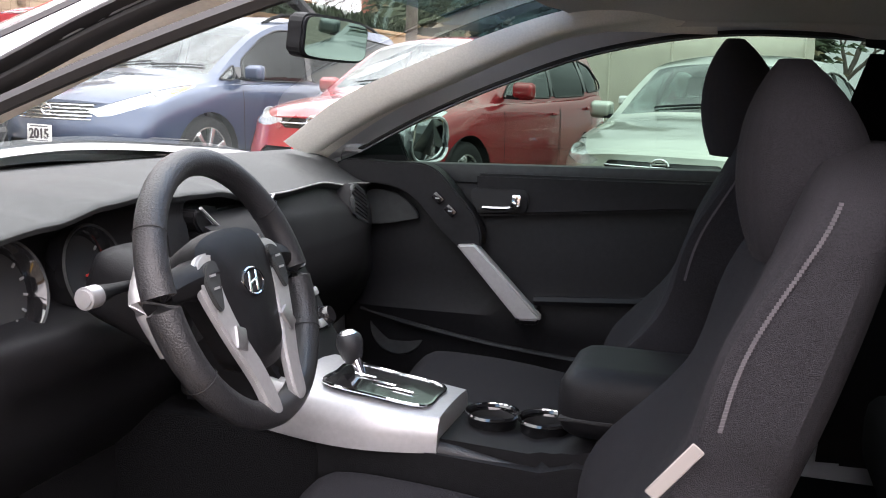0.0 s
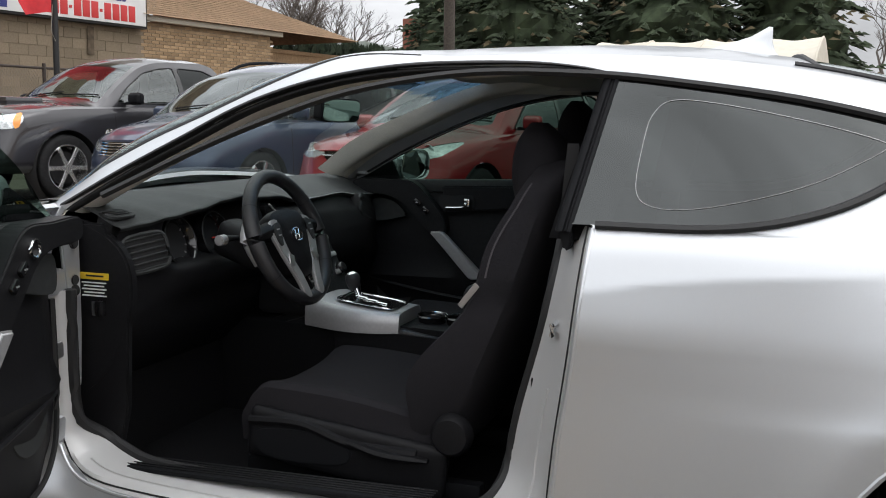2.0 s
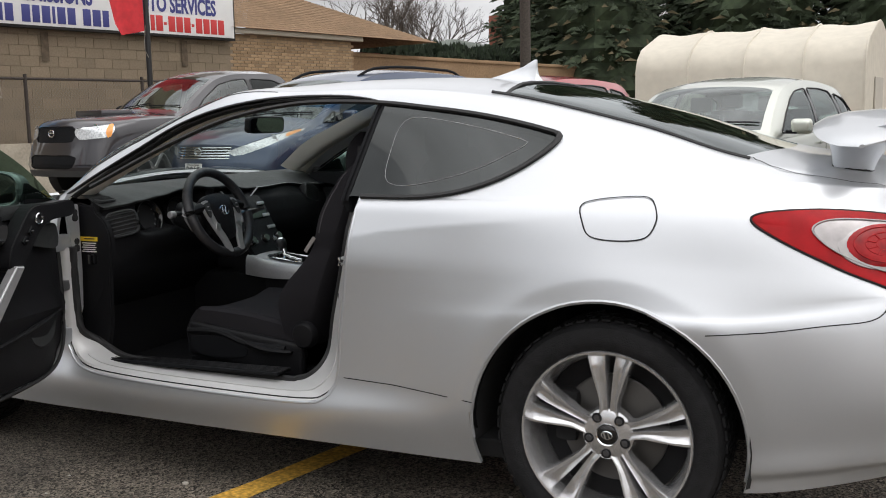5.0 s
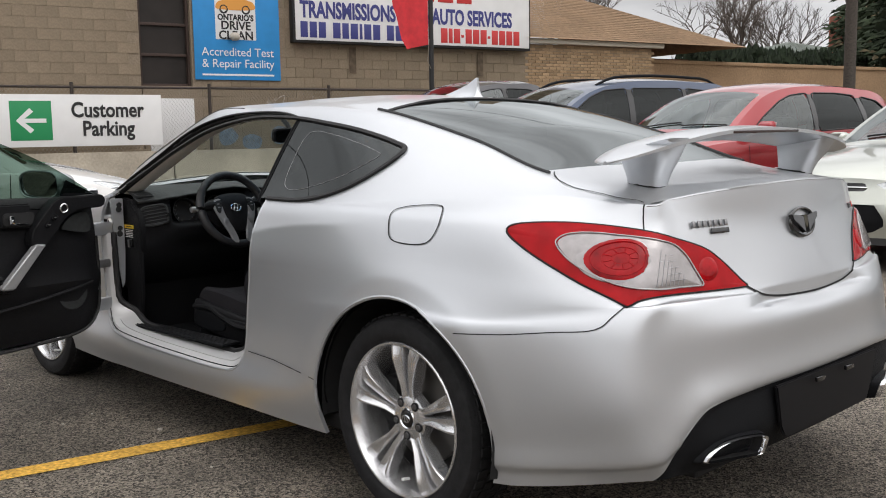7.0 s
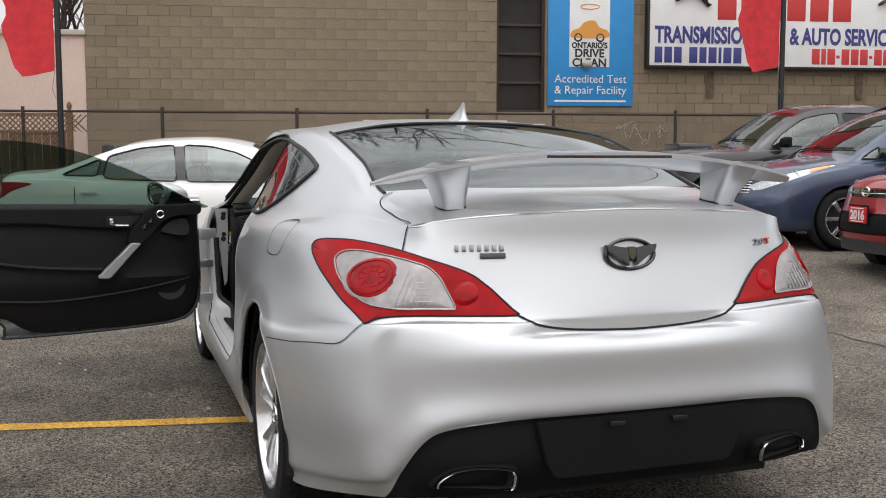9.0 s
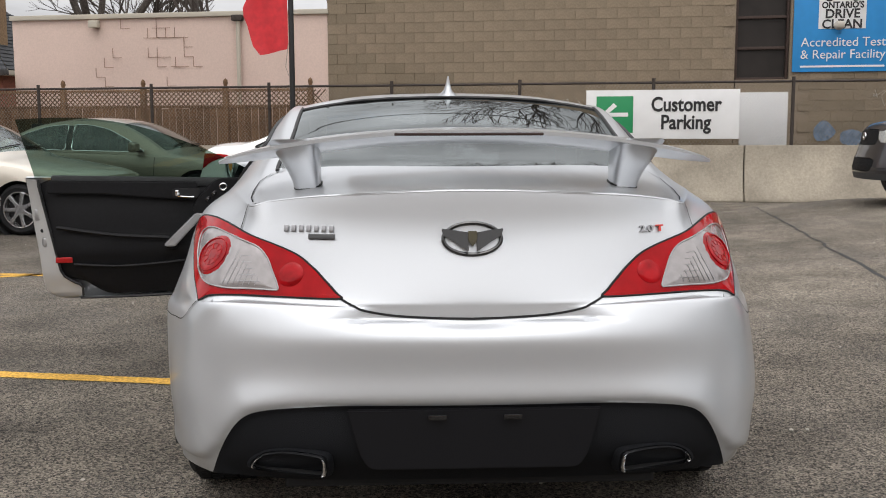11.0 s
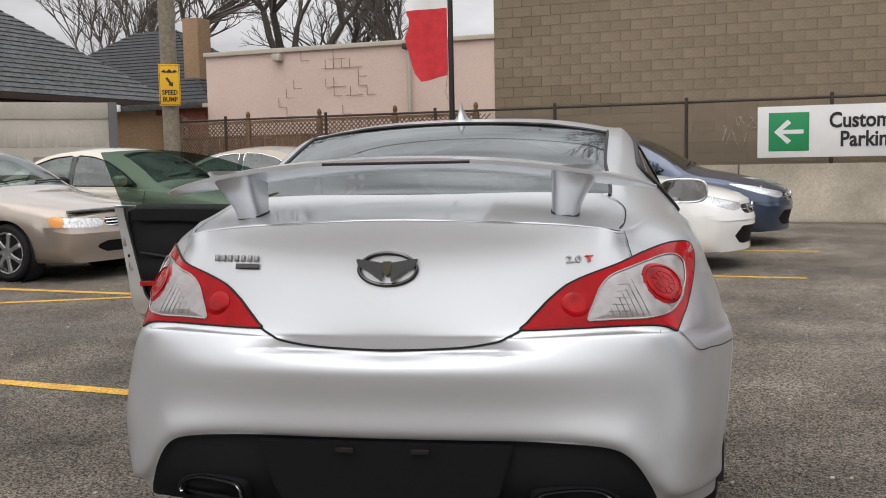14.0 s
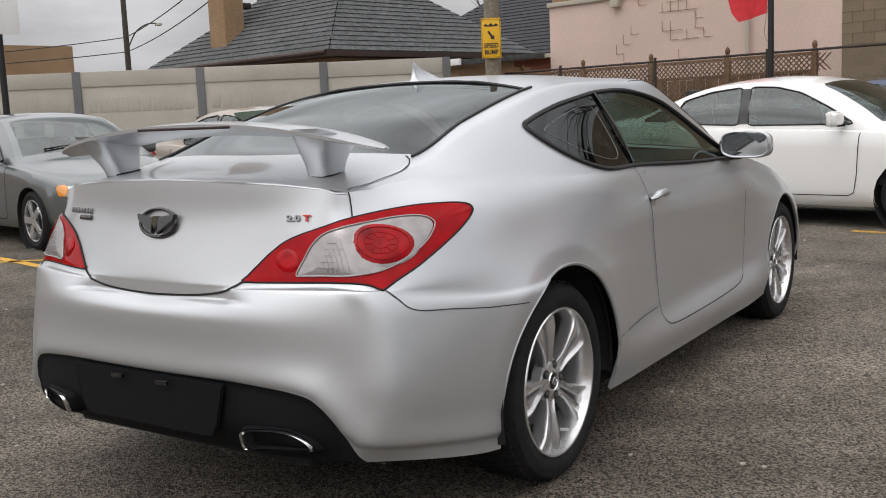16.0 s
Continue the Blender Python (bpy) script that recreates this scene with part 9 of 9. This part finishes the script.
    # wipers
    for y0 in (.15, -.45):
        pts = []
        for k in range(6):
            y = y0 + .55 * k / 5
            d = sh.cowl[0] + .05 + .06 * k / 5
            pts.append((-(d + sh.shift(d, y, 1)), y, soft_at(sh.top, d) - sh.crown * (abs(y) / (w * .9)) ** 2.6 + .016))
        part("wiper", tube(pts, .008, 5), M_black_plastic, car)
    if hood_guard:
        pts = [(-sh.shift(0, y, .74) - .03, y, soft_at(sh.top, .03) + .02 - .02 * (y / w) ** 2) for y in [.72 * (j / 8 - 1) for j in range(17)]]
        part("hood_guard", tube(pts, .035, 8, False, .6), M_gloss_black, car, "dark stone guard along the hood edge")
    if scoop:
        sc = box(.50, .62, .10, (-.85, 0, soft_at(sh.top, .85) + .012), .04)
        part("hood_scoop", sc, paint, car)
    sk.free()
    return car


@functools.lru_cache(maxsize=None)
def sh_tyre(r):
    return tyre_mesh(r, .205)


@functools.lru_cache(maxsize=None)
def sh_rim(r, spokes, split_spoke, m):
    return rim_mesh(r, .205, spokes, m, split_spoke)


SEDAN = Shape(4.63, .885, [(0, .72), (.12, .785), (.5, .88), (.85, .95), (1.14, 1.01), (1.48, 1.21), (1.88, 1.405), (2.30, 1.478), (2.78, 1.475), (3.2, 1.42), (3.62, 1.275), (4.0, 1.145), (4.35, 1.115), (4.56, 1.09), (4.63, 1.05)],
              [(0, .68), (.5, .83), (1.1, .91), (2.2, .95), (3.4, .995), (4.0, 1.03), (4.63, 1.01)], .62, .30, (1.18, 1.90), (3.20, 3.94),
              [[(1.50, .985), (1.75, 1.14), (2.08, 1.30), (2.35, 1.365), (2.63, 1.38), (2.59, .995)], [(2.69, .998), (2.73, 1.38), (3.08, 1.345), (3.40, 1.26), (3.44, 1.05), (3.38, 1.025)], [(3.50, 1.055), (3.47, 1.235), (3.74, 1.12), (3.86, 1.065)]],
              [(.40, .675), (.70, .74), (.95, .795), (1.22, .82), (1.10, .75), (.90, .675), (.60, .62)], [(.40, .68), (.44, .62), (.36, .58)], [(.50, .46), (.56, .36), (.44, .27)],
              [(.50, .96), (.80, .995), (1.08, .985), (1.16, .94), (.95, .87), (.80, .81), (.62, .83)], (.92, 3.62), .315, [(1.32, 2.64, .31), (2.66, 3.70, .31)])
OLD_SEDAN = Shape(4.70, .885, [(0, .68), (.10, .73), (.5, .80), (1.0, .875), (1.36, .945), (1.70, 1.14), (2.08, 1.325), (2.5, 1.39), (2.95, 1.385), (3.35, 1.32), (3.72, 1.16), (4.0, 1.045), (4.4, 1.01), (4.62, .985), (4.70, .95)],
                  [(0, .64), (.5, .745), (1.2, .83), (2.2, .865), (3.4, .905), (4.0, .93), (4.70, .90)], .60, .20, (1.40, 2.09), (3.36, 3.98),
                  [[(1.68, .885), (1.95, 1.06), (2.25, 1.20), (2.5, 1.265), (2.78, 1.29), (2.76, .90)], [(2.84, .902), (2.86, 1.29), (3.2, 1.26), (3.48, 1.18), (3.58, .96), (3.52, .925)]],
                  [(.42, .66), (.75, .675), (1.02, .685), (1.05, .60), (.80, .575), (.46, .575)], [(.38, .665), (.40, .60), (.36, .565)], [(.48, .42), (.50, .36), (.40, .30)],
                  [(.40, .86), (.75, .875), (1.02, .87), (1.02, .73), (.75, .72), (.42, .73)], (.95, 3.62), .31, [(1.45, 2.80, .30), (2.82, 3.82, .30)], .05, 1.15, .20, 0.0,
                  [(.90, .68), (1.02, .685), (1.05, .60), (.92, .585)], 1.045)
BIG_SEDAN = Shape(4.90, .915, [(0, .70), (.12, .76), (.5, .85), (1.05, .93), (1.42, .99), (1.8, 1.20), (2.2, 1.38), (2.65, 1.455), (3.1, 1.45), (3.55, 1.385), (3.95, 1.23), (4.25, 1.12), (4.6, 1.09), (4.82, 1.06), (4.90, 1.02)],
                  [(0, .66), (.5, .79), (1.2, .88), (2.2, .925), (3.4, .965), (4.2, .99), (4.90, .97)], .61, .28, (1.46, 2.22), (3.56, 4.22),
                  [[(1.80, .95), (2.08, 1.12), (2.42, 1.275), (2.70, 1.335), (2.98, 1.35), (2.95, .97)], [(3.05, .973), (3.07, 1.35), (3.4, 1.32), (3.70, 1.23), (3.95, 1.10), (4.02, 1.04), (3.7, .99)]],
                  [(.45, .66), (.75, .72), (1.0, .76), (1.2, .775), (1.05, .69), (.80, .62), (.55, .60)], [(.42, .69), (.45, .60), (.36, .54)], [(.50, .44), (.54, .35), (.44, .28)],
                  [(.45, .93), (.80, .955), (1.08, .945), (1.12, .88), (.85, .80), (.55, .80)], (.98, 3.76), .325, [(1.55, 2.98, .31), (3.0, 4.0, .31)])
SUV = Shape(4.57, .922, [(0, .86), (.10, .925), (.45, 1.0), (.9, 1.055), (1.22, 1.11), (1.6, 1.33), (2.0, 1.54), (2.45, 1.635), (3.0, 1.655), (3.7, 1.63), (4.12, 1.57), (4.35, 1.38), (4.50, 1.12), (4.57, .95)],
            [(0, .82), (.5, .93), (1.2, 1.0), (2.2, 1.035), (3.4, 1.085), (4.2, 1.13), (4.57, .93)], .65, .30, (1.26, 2.02), (4.12, 4.46),
            [[(1.62, 1.06), (1.90, 1.25), (2.20, 1.41), (2.42, 1.485), (2.72, 1.515), (2.70, 1.08)], [(2.78, 1.085), (2.80, 1.515), (3.25, 1.515), (3.56, 1.49), (3.62, 1.14), (3.55, 1.115)], [(3.70, 1.15), (3.66, 1.48), (3.95, 1.43), (4.18, 1.25), (4.15, 1.19)]],
            [(.36, .83), (.62, .855), (.92, .915), (1.20, .945), (1.08, .87), (.90, .80), (.60, .775)], [(.36, .845), (.37, .80), (.34, .765)], [(.52, .62), (.58, .50), (.50, .42)],
            [(.55, 1.08), (.85, 1.10), (1.10, 1.08), (1.10, .97), (.85, .92), (.60, .93)], (.92, 3.58), .35, [(1.45, 2.74, .36), (2.76, 3.72, .36)], .06, 1.17, .24, .36)
CROSSOVER = Shape(4.68, .936, [(0, .80), (.10, .86), (.45, .955), (.9, 1.03), (1.22, 1.085), (1.6, 1.30), (2.0, 1.51), (2.45, 1.61), (3.0, 1.64), (3.7, 1.60), (4.15, 1.52), (4.42, 1.32), (4.60, 1.08), (4.68, .93)],
                  [(0, .76), (.5, .88), (1.2, .965), (2.2, 1.01), (3.4, 1.07), (4.2, 1.12), (4.68, .91)], .65, .36, (1.26, 2.02), (4.15, 4.55),
                  [[(1.62, 1.03), (1.90, 1.22), (2.20, 1.38), (2.42, 1.455), (2.75, 1.49), (2.73, 1.055)], [(2.81, 1.06), (2.83, 1.49), (3.25, 1.49), (3.58, 1.46), (3.66, 1.12), (3.58, 1.09)], [(3.74, 1.13), (3.70, 1.44), (4.0, 1.38), (4.2, 1.20), (4.16, 1.17)]],
                  [(.52, .735), (.72, .79), (.95, .865), (1.14, .90), (1.10, .80), (.92, .73), (.70, .70)], [(.40, .755), (.44, .72), (.40, .685)], [(.50, .58), (.60, .42), (.46, .33)],
                  [(.55, 1.06), (.85, 1.08), (1.10, 1.06), (1.10, .95), (.85, .90), (.60, .91)], (.96, 3.71), .355, [(1.48, 2.77, .36), (2.79, 3.76, .36)], .06, 1.15, .24, .30)
MINIVAN = Shape(5.08, .992, [(0, .80), (.10, .86), (.4, .96), (.75, 1.03), (1.02, 1.09), (1.45, 1.34), (1.9, 1.57), (2.35, 1.69), (3.0, 1.745), (4.0, 1.73), (4.55, 1.67), (4.85, 1.40), (5.0, 1.12), (5.08, .95)],
                [(0, .76), (.45, .90), (1.1, .985), (2.2, 1.01), (3.6, 1.03), (4.5, 1.06), (5.08, .93)], .74, .34, (1.06, 1.93), (4.56, 4.95),
                [[(1.20, 1.03), (1.42, 1.03), (1.45, 1.18)], [(1.52, 1.03), (1.56, 1.22), (1.95, 1.46), (2.2, 1.545), (2.58, 1.575), (2.56, 1.04)], [(2.66, 1.045), (2.68, 1.578), (3.62, 1.585), (3.62, 1.06)], [(3.70, 1.062), (3.70, 1.585), (4.45, 1.53), (4.62, 1.30), (4.60, 1.10)]],
                [(.44, .70), (.70, .78), (.98, .87), (1.28, .955), (1.40, .955), (1.10, .80), (.80, .70), (.56, .65)], [(.50, .775), (.46, .67), (.40, .62)], [(.55, .44), (.62, .34), (.50, .26)],
                [(.55, 1.06), (.85, 1.10), (1.10, 1.06), (1.10, .92), (.85, .88), (.60, .90)], (1.02, 4.05), .345, [(1.36, 2.62, .30), (2.64, 3.66, .30)], .06, 1.13, .20, 0.0,
                [(1.22, .925), (1.36, .955), (1.34, .925), (1.22, .875)])
PICKUP = Shape(5.29, .945, [(0, .98), (.10, 1.06), (.5, 1.12), (1.0, 1.15), (1.40, 1.19), (1.8, 1.45), (2.15, 1.66), (2.5, 1.755), (3.0, 1.78), (3.5, 1.74), (3.72, 1.45), (3.85, 1.16), (4.1, 1.14), (5.2, 1.14), (5.29, 1.10)],
               [(0, .93), (.5, 1.05), (1.3, 1.09), (2.4, 1.11), (3.6, 1.125), (4.2, 1.11), (5.29, 1.09)], .66, .22, (1.44, 2.18), (3.52, 3.78),
               [[(1.72, 1.15), (1.92, 1.33), (2.25, 1.54), (2.55, 1.61), (2.78, 1.63), (2.78, 1.16)], [(2.86, 1.16), (2.86, 1.63), (3.3, 1.62), (3.55, 1.53), (3.60, 1.18)]],
               [(.50, .96), (.80, .985), (1.06, 1.0), (1.06, .86), (.80, .825), (.54, .825)], [(.42, .99), (.46, .86), (.40, .78)], [(.50, .62), (.56, .52), (.46, .44)],
               [(.70, 1.04), (.95, 1.04), (1.0, .80), (.72, .80)], (.95, 4.19), .385, [(1.55, 2.82, .42), (2.84, 3.68, .42)], .07, 1.16, .34, .42,
               [(1.0, .995), (1.06, 1.0), (1.06, .86), (1.0, .85)])

P_white = car_paint("white_car_paint", (.80, .80, .79), 0.0, .35, 1.0, .02)
P_blue = car_paint("dark_blue_paint", (.035, .055, .105), .45, .33, 1.0)
P_red = car_paint("red_car_paint", (.30, .012, .018), .35, .33, 1.0)
P_greenish = car_paint("pale_green_silver_paint", (.50, .52, .47), .70, .36, 1.0)
P_maroon = car_paint("dark_grey_paint", (.034, .033, .038), .5, .35, 1.0)
P_beige = car_paint("beige_paint", (.42, .36, .31), .65, .36, 1.0)
P_pale = car_paint("pale_beige_paint", (.60, .55, .47), .45, .36, 1.0)
P_tan = car_paint("tan_gold_paint", (.33, .29, .24), .65, .36, 1.0)
P_grey = car_paint("blue_grey_silver_paint", (.15, .17, .175), .65, .36, 1.0)
ROW = "cars parked in the lot"
DOWN, UP = -90, 90
build_car("pickup_truck", "dark grey pickup truck with a hood scoop beside the minivan", ROW, PICKUP, P_maroon, lot(-10.45, 3.85, .262, DOWN), 6, False, None, 0, None, True, False, True, False, M_black_plastic, False, None, None, True, True)
build_car("minivan", "dark blue minivan with chrome grille and roof rails", ROW, MINIVAN, P_blue, lot(-7.95, 4.25, .205, DOWN), 7, False, M_cabin, 5, ("2015", False, .50), True, True, True)
build_car("suv", "red compact sport utility vehicle with a red year plate", ROW, SUV, P_red, lot(-5.25, 4.45, .10, DOWN), 5, True, M_cabin, 1, ("2016", True, .60), True, False, True)
build_car("suv", "pale greenish silver crossover with a red year plate", ROW, CROSSOVER, P_greenish, lot(-2.65, 4.9, .002, DOWN), 5, False, M_cabin, 1, ("2008", True, .50), True)
build_car("sedan", "grey sedan beside the pale silver crossover", ROW, OLD_SEDAN, P_grey, lot(.05, 5.4, 0, DOWN), 7)
build_car("suv", "white sport utility vehicle with roof rails behind the row", ROW, SUV, P_white, lot(-4.6, 11.5, .08, DOWN), 5, False, M_cabin, 1, None, True, True)
build_car("sedan", "white four-door sedan facing the row of vans", ROW, SEDAN, P_white, lot(-7.83, .5, 0, UP), 8, False, M_cabin, 1)
build_car("sedan", "dark blue four-door sedan beside the white sedan", ROW, SEDAN, P_blue, lot(-10.6, .8, 0, UP), 5, True, M_cabin, 1)
build_car("sedan", "older beige sedan with amber corner lamps and hood guard", ROW, OLD_SEDAN, P_beige, lot(-5.63, -5.9, 0, UP), 7, False, M_cabin, 3, None, True, False, False, False, M_black_plastic, True)
build_car("sedan", "pale beige sedan parked behind the older beige one", ROW, OLD_SEDAN, P_pale, lot(-8.2, -5.5, 0, UP), 7, False, M_cabin_pale, 2)
build_car("sedan", "tan gold sedan with chrome window trim near the wooden fence", ROW, BIG_SEDAN, P_tan, lot(-10.8, -4.3, 0, UP), 7, False, M_cabin, 2, None, True, False, False, True)
build_car("sedan", "blue-grey sedan with amber headlamp corners by the wall", ROW, OLD_SEDAN, P_grey, lot(-2.65, -6.45, 0, UP), 5, True, M_cabin, 2)
